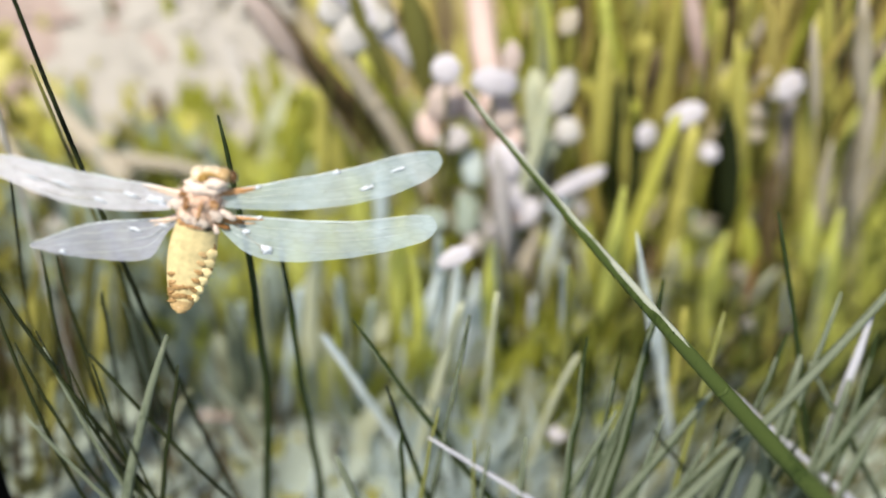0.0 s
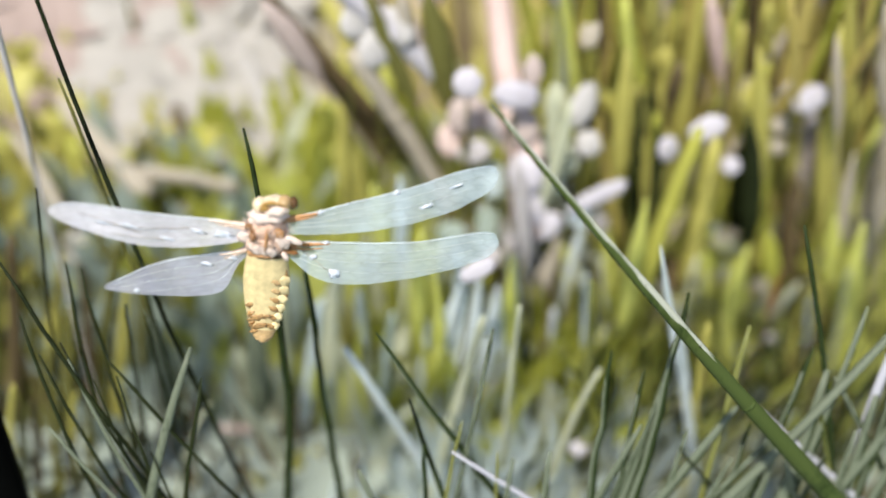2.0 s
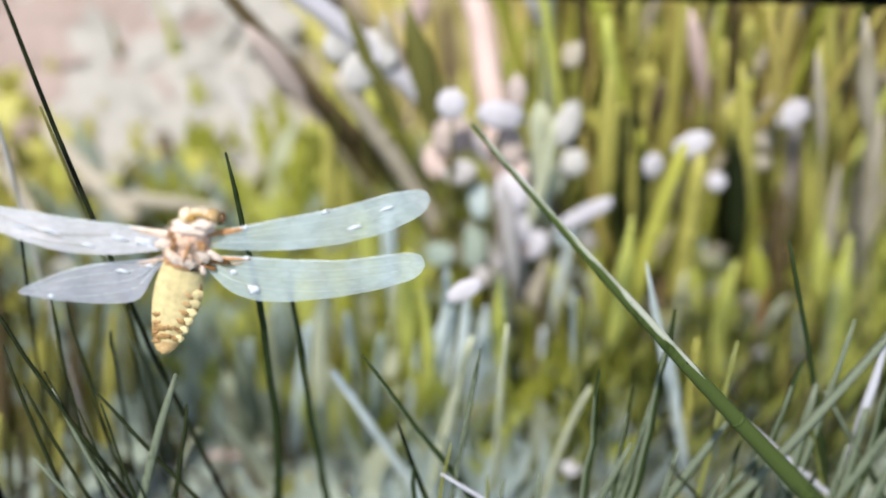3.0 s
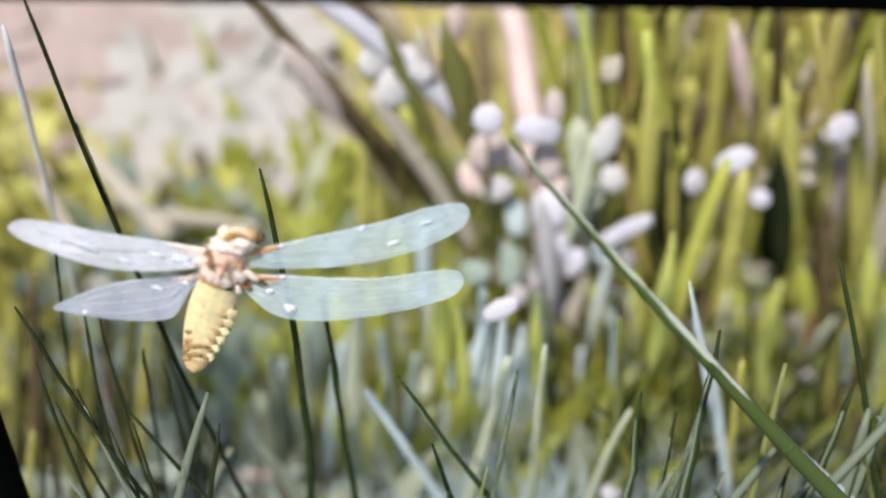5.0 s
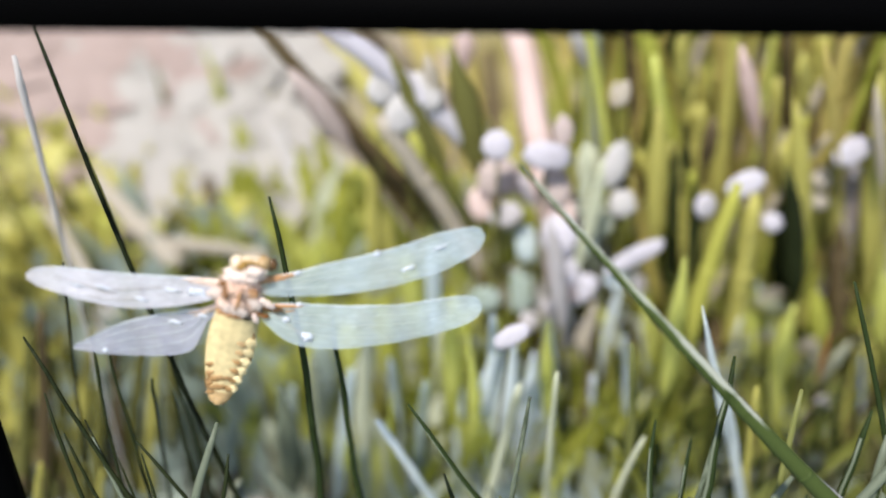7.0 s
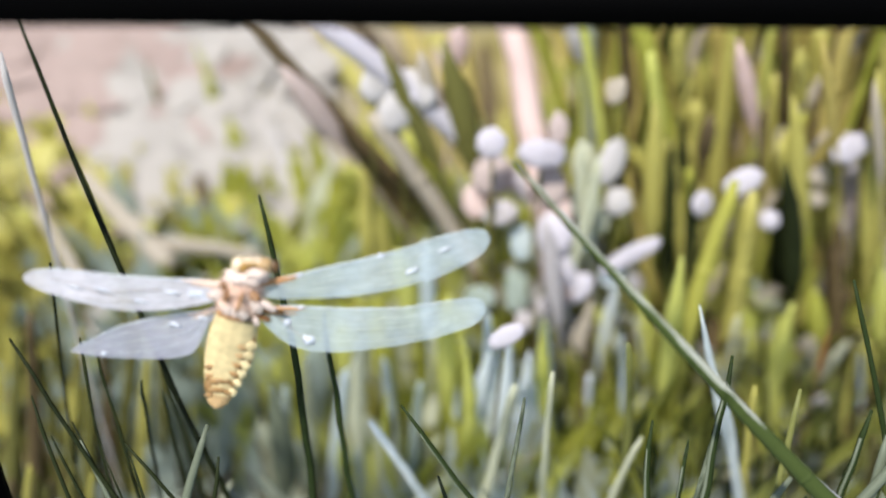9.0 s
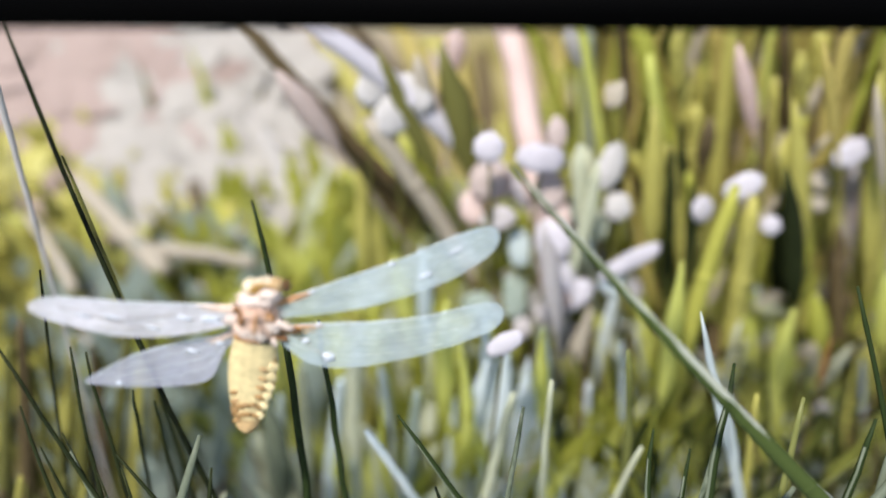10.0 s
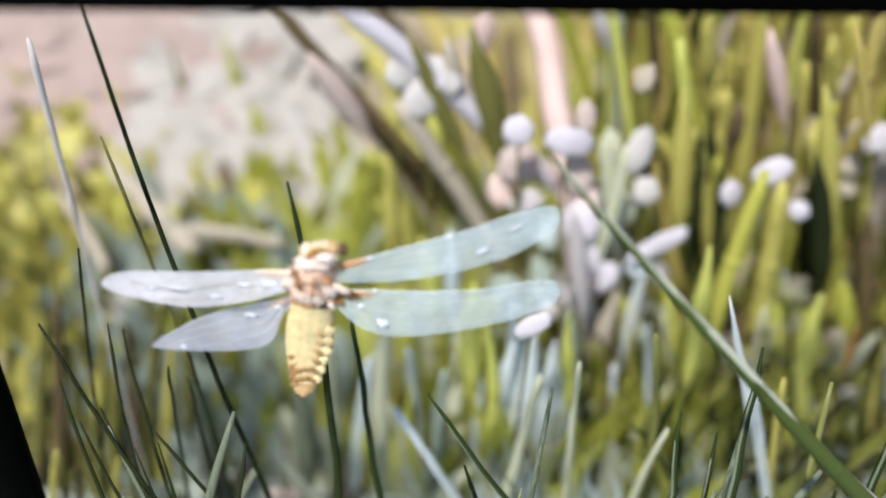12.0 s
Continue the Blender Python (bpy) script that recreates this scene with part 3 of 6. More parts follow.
blade("rush", (-3.69, 12.88, 10.24), (-2.67, 11.76, 5.09), (-3.45, 11.36, -0.12), 0.074, 0.177, DEEP, "slender dark green rush stem behind the wing")
blade("rush", (-2.78, 12.81, 7.97), (-2.36, 11.59, 3.86), (-1.76, 11.32, -0.12), 0.082, 0.154, DEEP, "thin dark green rush stem with a bent tip")
blade("grass_blade", (-4.68, 11.45, 6.66), (-6.01, 9.71, 3.14), (-5.95, 9.54, -0.12), 0.116, 0.243, GREY, "pale blue-green grass blade bending to one side")
blade("rush", (-4.51, 11.20, 6.17), (-5.15, 9.76, 2.83), (-5.28, 9.55, -0.12), 0.071, 0.110, DARK, "short dark rush stem crossing a taller one")
blade("rush", (-7.78, 12.01, 8.09), (-5.34, 10.08, 3.93), (-2.98, 9.96, -0.12), 0.068, 0.084, DARK, "leaning dark brown-green rush stem")
blade("rush", (-6.05, 11.33, 6.39), (-3.26, 9.80, 3.03), (-0.31, 9.52, -0.12), 0.061, 0.086, DARK, "leaning dark brown-green rush stem")
blade("rush", (-7.00, 12.74, 7.52), (-6.57, 10.93, 3.48), (-5.54, 11.07, -0.12), 0.062, 0.080, DARK, "thin upright dark green rush stem")
blade("rush", (-6.76, 12.74, 7.40), (-6.06, 11.16, 3.49), (-5.19, 11.18, -0.12), 0.062, 0.083, DARK, "thin upright dark green rush stem")
blade("rush", (-7.55, 11.72, 7.12), (-6.41, 9.70, 3.16), (-4.17, 9.51, -0.12), 0.060, 0.084, DARK, "thin dark rush stem beside the black frame")
blade("rush", (-7.25, 11.40, 6.52), (-5.72, 9.77, 2.91), (-3.17, 9.54, -0.12), 0.050, 0.084, DARK, "thin dark rush stem beside the black frame")
blade("grass_blade", (-6.90, 11.51, 6.71), (-5.25, 9.79, 2.92), (-2.05, 9.55, -0.12), 0.051, 0.074, DARK, "narrow dark green grass blade")
blade("grass_blade", (-5.96, 11.21, 6.20), (-5.10, 9.74, 2.82), (-3.76, 9.51, -0.12), 0.052, 0.066, DARK, "narrow dark green grass blade")
blade("grass_blade", (-5.81, 12.98, 7.03), (-5.52, 12.98, 3.45), (-5.05, 12.98, -0.10), 0.068, 0.087, DARK, "dark olive-green grass blade")
blade("grass_blade", (-4.83, 12.91, 3.76), (-5.85, 12.91, 1.98), (-5.86, 12.91, -0.13), 0.065, 0.089, GLAUC, "short pale grass blade")
blade("grass_blade", (-6.26, 10.87, 5.53), (-4.81, 9.80, 2.57), (-3.05, 9.55, -0.12), 0.042, 0.066, DARK, "narrow dark green grass blade")
blade("grass_blade", (-5.41, 10.58, 4.96), (-4.66, 9.82, 2.33), (-3.60, 9.57, -0.12), 0.043, 0.065, DARK, "narrow dark green grass blade")
blade("grass_blade", (-7.14, 10.79, 5.35), (-5.15, 9.82, 2.47), (-2.67, 9.56, -0.12), 0.079, 0.111, GREY, "pale blue-green grass blade")
blade("grass_blade", (-6.78, 11.36, 6.45), (-5.38, 9.86, 2.92), (-3.13, 9.63, -0.12), 0.078, 0.089, GREY, "pale blue-green grass blade")
blade("grass_blade", (-6.36, 11.19, 6.12), (-5.26, 9.81, 2.80), (-3.68, 9.57, -0.12), 0.042, 0.058, DARK, "narrow dark green grass blade")
blade("grass_blade", (-7.45, 13.34, 8.69), (-8.04, 13.34, 4.29), (-8.32, 13.34, -0.14), 0.054, 0.067, DARK, "dark olive-green grass blade")
blade("grass_blade", (-6.83, 13.78, 10.60), (-5.88, 13.78, 5.28), (-5.44, 13.78, -0.13), 0.068, 0.078, DARK_OLIVE, "dark olive grass blade behind a rush stem")
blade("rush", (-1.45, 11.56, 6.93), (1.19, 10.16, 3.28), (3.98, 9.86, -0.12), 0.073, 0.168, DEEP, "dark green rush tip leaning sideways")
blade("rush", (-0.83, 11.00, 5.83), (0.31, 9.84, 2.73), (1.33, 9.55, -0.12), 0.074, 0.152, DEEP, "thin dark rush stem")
blade("rush", (0.14, 10.81, 5.47), (-0.28, 9.83, 2.52), (-0.67, 9.55, -0.12), 0.054, 0.154, GREEN, "thin green rush stem")
blade("grass_blade", (-1.72, 10.41, 4.63), (-0.89, 9.85, 2.22), (-0.08, 9.59, -0.12), 0.121, 0.180, GREY, "short pale grass blade")
blade("grass_blade", (0.64, 11.60, 7.02), (0.04, 10.06, 3.22), (-0.44, 9.82, -0.12), 0.083, 0.132, GREY, "pale upright grass blade")
blade("grass_blade", (0.73, 13.24, 5.89), (0.31, 13.24, 2.89), (-0.11, 13.24, -0.12), 0.184, 0.259, GLAUC, "broad pale soft grass blade")
blade("grass_blade", (1.35, 12.85, 6.52), (1.35, 12.85, 3.19), (1.64, 12.85, -0.14), 0.118, 0.170, GLAUC, "pale upright grass blade")
blade("dry_stalk", (-0.05, 10.55, 4.95), (3.48, 9.90, 2.55), (6.94, 9.59, -0.12), 0.073, 0.175, PALE, "bleached white broken stem near the water")
blade("grass_blade", (1.79, 10.54, 4.93), (1.70, 9.85, 2.33), (1.75, 9.58, -0.12), 0.102, 0.213, GREY, "short pale grass blade")
blade("grass_blade", (3.18, 12.67, 5.00), (2.46, 12.67, 2.50), (2.67, 12.67, -0.13), 0.124, 0.204, GLAUC, "soft pale grass blade")
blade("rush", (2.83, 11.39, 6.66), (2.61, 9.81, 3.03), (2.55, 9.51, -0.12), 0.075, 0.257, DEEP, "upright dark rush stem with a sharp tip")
long_reed("reed", (0.20, 11.70, 11.39), (3.80, 9.59, 7.84), (11.70, 9.19, -0.12), 0.058, 0.508, STEM, "long thick green reed stem slanting through the grass")
blade("dry_stalk", (5.37, 11.01, 5.94), (9.11, 9.96, 2.87), (12.73, 9.58, -0.12), 0.105, 0.203, PALE, "white dry side shoot leaving the reed stem")
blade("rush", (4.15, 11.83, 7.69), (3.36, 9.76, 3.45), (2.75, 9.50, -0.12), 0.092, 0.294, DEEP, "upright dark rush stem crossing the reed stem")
blade("dry_leaf", (3.85, 12.89, 7.99), (5.23, 12.89, 3.96), (6.45, 12.89, -0.12), 0.125, 0.234, FROST, "narrow white dry leaf", 0.39)
blade("grass_blade", (3.85, 11.09, 6.08), (2.84, 9.82, 2.76), (1.76, 9.53, -0.12), 0.082, 0.184, GREY, "pale blue-green grass blade")
blade("grass_blade", (5.27, 10.91, 5.73), (3.25, 9.83, 2.70), (1.49, 9.55, -0.12), 0.164, 0.275, GREY, "pale grass blade bending to the ground")
blade("grass_blade", (4.37, 10.72, 5.32), (3.84, 9.86, 2.49), (3.40, 9.57, -0.12), 0.102, 0.168, GREY, "short pale grass blade")
blade("rush", (4.20, 10.59, 5.04), (6.44, 9.92, 2.47), (8.56, 9.61, -0.12), 0.054, 0.094, DARK, "thin dark broken rush stem")
blade("grass_blade", (5.27, 10.48, 4.83), (4.41, 9.87, 2.32), (3.73, 9.60, -0.12), 0.084, 0.138, GREY, "short pale grass blade")
long_reed("reed", (8.86, 11.83, 8.26), (5.15, 9.73, 3.98), (2.15, 9.56, -0.12), 0.153, 0.223, GREY, "straight grey-green reed stem slanting the other way")
blade("grass_blade", (7.58, 11.75, 7.48), (6.46, 9.83, 3.43), (5.67, 9.51, -0.12), 0.101, 0.250, GREY, "pale curved grass blade")
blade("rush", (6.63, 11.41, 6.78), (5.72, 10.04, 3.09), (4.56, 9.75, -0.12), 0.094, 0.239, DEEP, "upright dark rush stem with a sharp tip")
blade("grass_blade", (6.06, 12.18, 8.97), (7.68, 10.26, 4.18), (8.63, 10.02, -0.12), 0.080, 0.144, DEEP, "narrow dark green grass leaf")
blade("grass_blade", (7.10, 11.16, 6.25), (9.44, 10.25, 3.02), (11.65, 9.90, -0.12), 0.102, 0.139, GREY, "narrow pale grass blade")
blade("dry_leaf", (8.28, 11.64, 7.30), (7.55, 10.07, 3.36), (6.78, 9.75, -0.12), 0.168, 0.266, PALE, "broad bleached lilac-grey leaf", 0.27)
blade("grass_blade", (8.67, 10.94, 5.84), (6.89, 9.86, 2.65), (4.94, 9.55, -0.12), 0.208, 0.248, GREY, "pale blue-green grass blade")
blade("grass_blade", (7.96, 11.01, 5.93), (7.61, 9.90, 2.75), (7.26, 9.57, -0.12), 0.165, 0.233, GREY, "pale blue-green grass blade")
blade("grass_blade", (5.85, 10.38, 4.60), (4.79, 9.85, 2.21), (3.84, 9.59, -0.12), 0.104, 0.153, GREY, "short pale grass blade")
blade("grass_blade", (3.47, 10.76, 5.41), (2.20, 9.84, 2.53), (1.08, 9.56, -0.12), 0.122, 0.213, GREY, "pale blue-green grass blade")
blade("grass_blade", (6.82, 11.00, 5.91), (7.89, 9.91, 2.75), (8.85, 9.58, -0.12), 0.086, 0.175, GREEN, "green grass blade in the water")
blade("grass_blade", (6.04, 10.67, 5.23), (3.99, 9.84, 2.41), (1.90, 9.57, -0.12), 0.124, 0.214, GREY, "pale grass blade bending to the ground")
blade("grass_blade", (5.38, 11.61, 7.11), (4.77, 10.09, 3.35), (4.77, 9.79, -0.12), 0.112, 0.171, GREEN, "soft green grass blade")
blade("grass_blade", (8.72, 10.68, 5.25), (7.96, 9.90, 2.49), (7.31, 9.60, -0.12), 0.167, 0.232, GREY, "pale blue-green grass blade")
blade("grass_blade", (2.77, 13.14, 6.95), (3.40, 13.14, 3.48), (2.98, 13.14, -0.13), 0.148, 0.248, GREEN, "soft green grass blade")
blade("grass_blade", (5.38, 13.10, 5.89), (5.70, 13.10, 2.87), (6.21, 13.10, -0.13), 0.123, 0.233, OLIVE, "soft olive grass blade")
blade("dry_leaf", (-0.43, 15.55, 6.41), (-0.60, 15.55, 3.16), (0.19, 15.55, -0.11), 0.370, 0.540, LIME, "bright yellow-green soft leaf over the water", 0.46)
blade("green_leaf", (1.54, 14.97, 6.16), (1.56, 14.97, 2.95), (2.96, 14.97, -0.12), 0.317, 0.322, LIME, "bright yellow-green leaf under the flower heads", 0.50)
blade("green_leaf", (-2.21, 15.50, 5.72), (-2.83, 15.50, 2.84), (-2.12, 15.50, -0.11), 0.453, 0.507, GLAUC, "broad pale green leaf over the water", 0.67)
blade("green_leaf", (-0.17, 14.93, 5.78), (0.36, 14.93, 2.86), (-0.31, 14.93, -0.11), 0.266, 0.303, LIME, "broad bright yellow-green leaf over the water", 0.76)
blade("green_leaf", (4.38, 15.51, 7.36), (4.64, 15.51, 3.64), (4.40, 15.51, -0.10), 0.362, 0.486, LIME, "bright yellow-green leaf among the reeds", 0.50)
blade("green_leaf", (7.38, 16.13, 5.69), (7.25, 16.13, 2.74), (8.20, 16.13, -0.12), 0.522, 0.526, LIME, "bright yellow-green leaf among the reeds", 0.69)
blade("green_leaf", (9.95, 16.10, 6.44), (10.44, 16.10, 3.09), (11.63, 16.10, -0.12), 0.512, 0.665, LIME, "bright yellow-green leaf among the reeds", 0.64)
# Pale companion blade, painted as the lit side of the rush next to it.
blade("grass_blade", (4.05, 11.54, 6.99), (3.15, 9.78, 3.14), (2.31, 9.50, -0.12), 0.081, 0.185, GREY, "pale strip painting the lit left side of a dark rush")
blade("grass_blade", (4.66, 12.89, 6.07), (5.60, 12.89, 2.98), (6.50, 12.89, -0.13), 0.157, 0.256, FROST, "pale soft grass blade")
blade("grass_blade", (6.93, 11.21, 6.39), (6.37, 9.85, 2.92), (5.80, 9.53, -0.12), 0.163, 0.373, GREY, "broad pale grass blade")
blade("grass_blade", (6.13, 10.53, 4.94), (5.71, 9.88, 2.34), (5.36, 9.59, -0.12), 0.104, 0.184, GREY, "short pale grass blade")
blade("grass_blade", (6.29, 10.46, 4.79), (7.49, 9.89, 2.29), (8.65, 9.61, -0.12), 0.104, 0.186, GREY, "short pale grass blade")
blade("grass_blade", (7.64, 10.69, 5.30), (7.35, 9.89, 2.48), (7.03, 9.59, -0.12), 0.104, 0.186, GREY, "short pale grass blade")
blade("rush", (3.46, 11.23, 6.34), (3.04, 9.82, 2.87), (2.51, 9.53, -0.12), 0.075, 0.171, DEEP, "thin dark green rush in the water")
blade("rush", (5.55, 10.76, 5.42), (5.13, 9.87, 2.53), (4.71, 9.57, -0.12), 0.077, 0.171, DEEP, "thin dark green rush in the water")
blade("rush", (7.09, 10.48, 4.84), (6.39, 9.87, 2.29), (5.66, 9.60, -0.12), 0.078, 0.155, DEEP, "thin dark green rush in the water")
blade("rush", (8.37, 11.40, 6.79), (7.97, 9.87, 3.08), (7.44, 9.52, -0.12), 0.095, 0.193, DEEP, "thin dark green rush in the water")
blade("grass_blade", (1.11, 10.48, 4.82), (0.87, 9.83, 2.27), (0.71, 9.56, -0.12), 0.083, 0.136, GREY, "short pale grass blade")
blade("rush", (-0.54, 10.62, 5.08), (-0.33, 9.84, 2.39), (-0.15, 9.57, -0.12), 0.075, 0.134, DEEP, "thin dark green rush in the water")
blade("rush", (0.80, 10.53, 4.91), (0.95, 9.85, 2.32), (1.16, 9.58, -0.12), 0.054, 0.112, GREEN, "thin green rush tip in the water")
blade("dry_leaf", (7.66, 14.94, 5.88), (7.83, 14.94, 2.89), (7.87, 14.94, -0.11), 0.124, 0.206, RUST, "rust-orange dry leaf scrap among the reeds", 0.22)
blade("dark_leaf", (-1.85, 14.96, 3.89), (-1.56, 14.96, 1.95), (-1.78, 14.96, -0.11), 0.260, 0.242, DARK_OLIVE, "dark olive leaf over the water", 0.28)
blade("dry_leaf", (8.40, 17.28, 10.51), (10.28, 17.28, 5.38), (11.90, 17.28, 0.15), 0.260, 0.328, STRAW, "cream dry leaf among the reeds", 0.21)
blade("dry_leaf", (7.06, 17.27, 11.42), (9.22, 17.27, 5.81), (11.24, 17.27, 0.16), 0.251, 0.319, OCHRE, "ochre-green reed leaf on the bank", 0.19)
blade("dark_leaf", (-0.50, 18.41, 10.93), (0.78, 18.41, 6.19), (1.75, 18.41, 1.37), 0.605, 0.665, DARK_OLIVE, "dark olive leaf among the reeds", 0.33)
blade("dark_leaf", (-1.86, 18.38, 10.87), (0.24, 18.38, 6.04), (2.70, 18.38, 1.36), 0.363, 0.450, DARK_OLIVE, "dark olive leaf among the reeds", 0.30)
# Dark leaves put in as the shaded gaps between reeds.
blade("dark_leaf", (6.98, 17.28, 8.58), (8.35, 17.28, 4.48), (8.97, 17.28, 0.14), 0.501, 0.692, DARK, "broad near-black leaf painting a shaded gap among the reeds", 0.41)
blade("dark_leaf", (4.93, 17.27, 8.21), (5.82, 17.27, 4.30), (5.52, 17.27, 0.15), 0.328, 0.413, DARK, "near-black leaf painting a shaded gap among the reeds", 0.38)
blade("dark_leaf", (8.68, 17.25, 6.39), (9.41, 17.25, 3.20), (10.64, 17.25, 0.15), 0.402, 0.441, BROWN, "dark brown leaf painting a dark gap among the reeds", 0.53)
blade("dark_leaf", (4.30, 17.26, 9.29), (5.06, 17.26, 4.79), (5.11, 17.26, 0.15), 0.195, 0.264, DARK, "near-black leaf painting a shaded gap among the reeds", 0.29)
blade("dark_leaf", (6.10, 17.23, 6.60), (6.95, 17.23, 3.47), (7.03, 17.23, 0.15), 0.345, 0.430, DARK, "near-black leaf painting a shaded gap among the reeds", 0.43)
blade("dry_leaf", (9.23, 17.27, 11.28), (11.39, 17.27, 5.83), (12.98, 17.27, 0.14), 0.461, 0.604, STRAW, "broad cream dry leaf among the reeds", 0.25)
blade("dry_leaf", (10.39, 17.25, 9.01), (11.32, 17.25, 4.52), (12.76, 17.25, 0.14), 0.447, 0.549, STRAW, "broad cream dry leaf among the reeds", 0.37)
blade("dry_leaf", (8.03, 24.92, 10.32), (8.28, 23.17, 8.61), (8.67, 21.41, 6.95), 0.635, 0.522, STRAW, "beige dry leaf hanging among the reeds")
blade("dry_leaf", (9.79, 17.22, 7.68), (10.54, 17.22, 3.92), (11.18, 17.22, 0.14), 0.310, 0.393, STRAW, "cream dry leaf among the reeds", 0.39)
blade("dry_leaf", (1.53, 16.12, 8.02), (2.44, 16.12, 4.04), (2.61, 16.12, -0.10), 0.362, 0.524, BONE, "upright whitish dry leaf among the flower heads", 0.34)
blade("dry_leaf", (2.68, 19.54, 5.16), (3.21, 19.66, 5.26), (3.53, 20.00, 5.58), 0.239, 0.331, FROST, "pale side shoot across the flower heads")
blade("dry_leaf", (1.16, 16.40, 0.37), (2.11, 16.23, 0.37), (3.07, 16.23, 0.37), 0.212, 0.212, BONE, "long whitish leaf floating on the water")
blade("dry_leaf", (-2.47, 15.73, 0.38), (-1.72, 15.64, 0.39), (-0.97, 15.55, 0.39), 0.177, 0.176, PALE, "long lilac leaf floating on the water")
blade("dry_leaf", (-10.79, 20.27, 5.87), (-10.02, 19.62, 5.25), (-9.48, 18.84, 4.54), 0.297, 0.351, STRAW, "cream dry leaf lying aslant on the bank")
blade("yellow_reed", (5.50, 16.31, 8.67), (4.98, 16.31, 4.31), (4.99, 16.31, -0.10), 0.312, 0.529, LEMON, "bright yellow-green stem among the reeds")
blade("green_reed", (6.17, 16.78, 8.16), (6.38, 16.78, 4.01), (6.89, 16.78, -0.13), 0.348, 0.623, OLIVE, "olive-green stem beside the yellow one")
blade("dry_leaf", (7.29, 23.69, 9.09), (7.33, 22.54, 7.98), (7.76, 21.42, 6.92), 0.627, 0.460, PINK, "short pinkish dry leaf hanging among reeds")
blade("dry_leaf", (-9.68, 20.97, 6.55), (-8.53, 20.01, 5.64), (-7.28, 19.10, 4.80), 0.509, 0.648, STRAW, "cream dry leaf lying aslant on the bank")
blade("dry_leaf", (-7.63, 19.56, 5.19), (-6.32, 19.57, 5.21), (-5.06, 19.31, 4.96), 0.503, 0.384, STRAW, "cream dry leaf lying flat on the bank")
# Dark strip in place of the shaded gap beside the slanting stem.
blade("dark_reed", (-3.16, 20.02, 8.70), (-1.16, 20.02, 5.68), (0.80, 20.02, 2.64), 0.467, 0.484, BROWN, "dark brown strip painting a dark gap among the leaves")
blade("dark_reed", (9.74, 19.23, 11.09), (10.88, 19.23, 6.66), (11.96, 19.23, 2.21), 0.202, 0.224, BROWN, "thin dark brown reed stem standing upright")
blade("dark_reed", (9.48, 19.81, 5.46), (10.25, 19.81, 3.22), (10.69, 19.81, 0.90), 0.754, 0.674, BROWN, "dark brown broken reed stem")
blade("dry_reed", (9.25, 18.63, 7.94), (9.67, 18.63, 4.80), (9.66, 18.63, 1.60), 0.595, 0.490, BONE, "whitish broken reed stem")
blade("dry_leaf", (13.88, 22.38, 7.83), (13.02, 22.06, 7.53), (12.05, 22.03, 7.49), 0.467, 0.403, PINK, "pinkish dry leaf across the reeds")
blade("green_leaf", (-1.12, 18.95, 4.65), (-0.09, 17.62, 3.43), (-0.80, 16.10, 2.09), 0.355, 0.429, GLAUC, "broad pale green leaf on the bank")
blade("green_leaf", (-2.38, 18.60, 7.90), (-1.78, 18.60, 4.78), (-1.99, 18.60, 1.58), 0.667, 0.906, OLIVE, "broad olive-green leaf on a stalk", 0.72)
blade("green_leaf", (-1.47, 18.01, 3.68), (-1.11, 18.01, 1.86), (-1.38, 18.01, 0.01), 0.586, 0.739, LIME, "broad bright yellow-green leaf")
blade("green_leaf", (0.86, 16.88, 3.91), (1.11, 16.88, 1.55), (1.72, 16.88, -0.75), 0.702, 0.634, FROST, "pale drooping leaf over the water")
blade("green_leaf", (2.73, 16.89, 9.00), (2.71, 16.89, 4.48), (0.03, 16.89, -0.10), 0.363, 0.346, GLAUC, "small pale green leaf among flowers", 0.34)
blade("green_leaf", (2.85, 18.05, 4.01), (3.47, 18.05, 1.99), (2.91, 18.05, -0.08), 0.585, 0.583, STRAW, "yellowish pale leaf among flowers")
blade("green_leaf", (3.91, 18.14, 3.99), (4.76, 18.14, 1.81), (4.64, 18.14, -0.54), 0.588, 0.494, DEEP, "dark green leaf among the reeds")
blade("green_leaf", (0.85, 15.16, 5.40), (0.82, 15.16, 2.63), (0.29, 15.16, -0.10), 0.491, 0.641, FROST, "pale sheaf leaf below the flower heads", 0.78)
blade("green_leaf", (1.31, 15.15, 5.18), (1.33, 15.15, 2.53), (1.22, 15.15, -0.12), 0.418, 0.552, FROST, "pale sheaf leaf below the flower heads", 0.72)
blade("green_leaf", (1.67, 15.20, 5.68), (1.80, 15.20, 2.78), (1.59, 15.20, -0.12), 0.375, 0.496, FROST, "pale sheaf leaf below the flower heads", 0.57)
blade("green_leaf", (0.45, 15.17, 5.14), (0.08, 15.17, 2.52), (-0.07, 15.17, -0.12), 0.456, 0.499, FROST, "pale sheaf leaf below the flower heads", 0.58)
blade("green_leaf", (2.94, 16.70, 5.40), (2.59, 16.70, 2.64), (2.28, 16.70, -0.13), 0.535, 0.496, STRAW, "cream leaf among the flower heads", 0.56)
blade("green_leaf", (3.48, 16.70, 6.24), (3.46, 16.70, 3.05), (2.81, 16.70, -0.11), 0.392, 0.426, FROST, "pale green leaf among the flower heads", 0.46)
blade("green_leaf", (4.24, 17.24, 5.37), (4.89, 17.24, 2.79), (4.51, 17.24, 0.13), 0.494, 0.552, LIME, "bright yellow-green leaf among the reeds", 0.79)
blade("green_leaf", (2.38, 17.25, 9.21), (3.04, 17.25, 4.62), (4.61, 17.25, 0.14), 0.415, 0.402, GLAUC, "pale green leaf among the flower heads", 0.33)
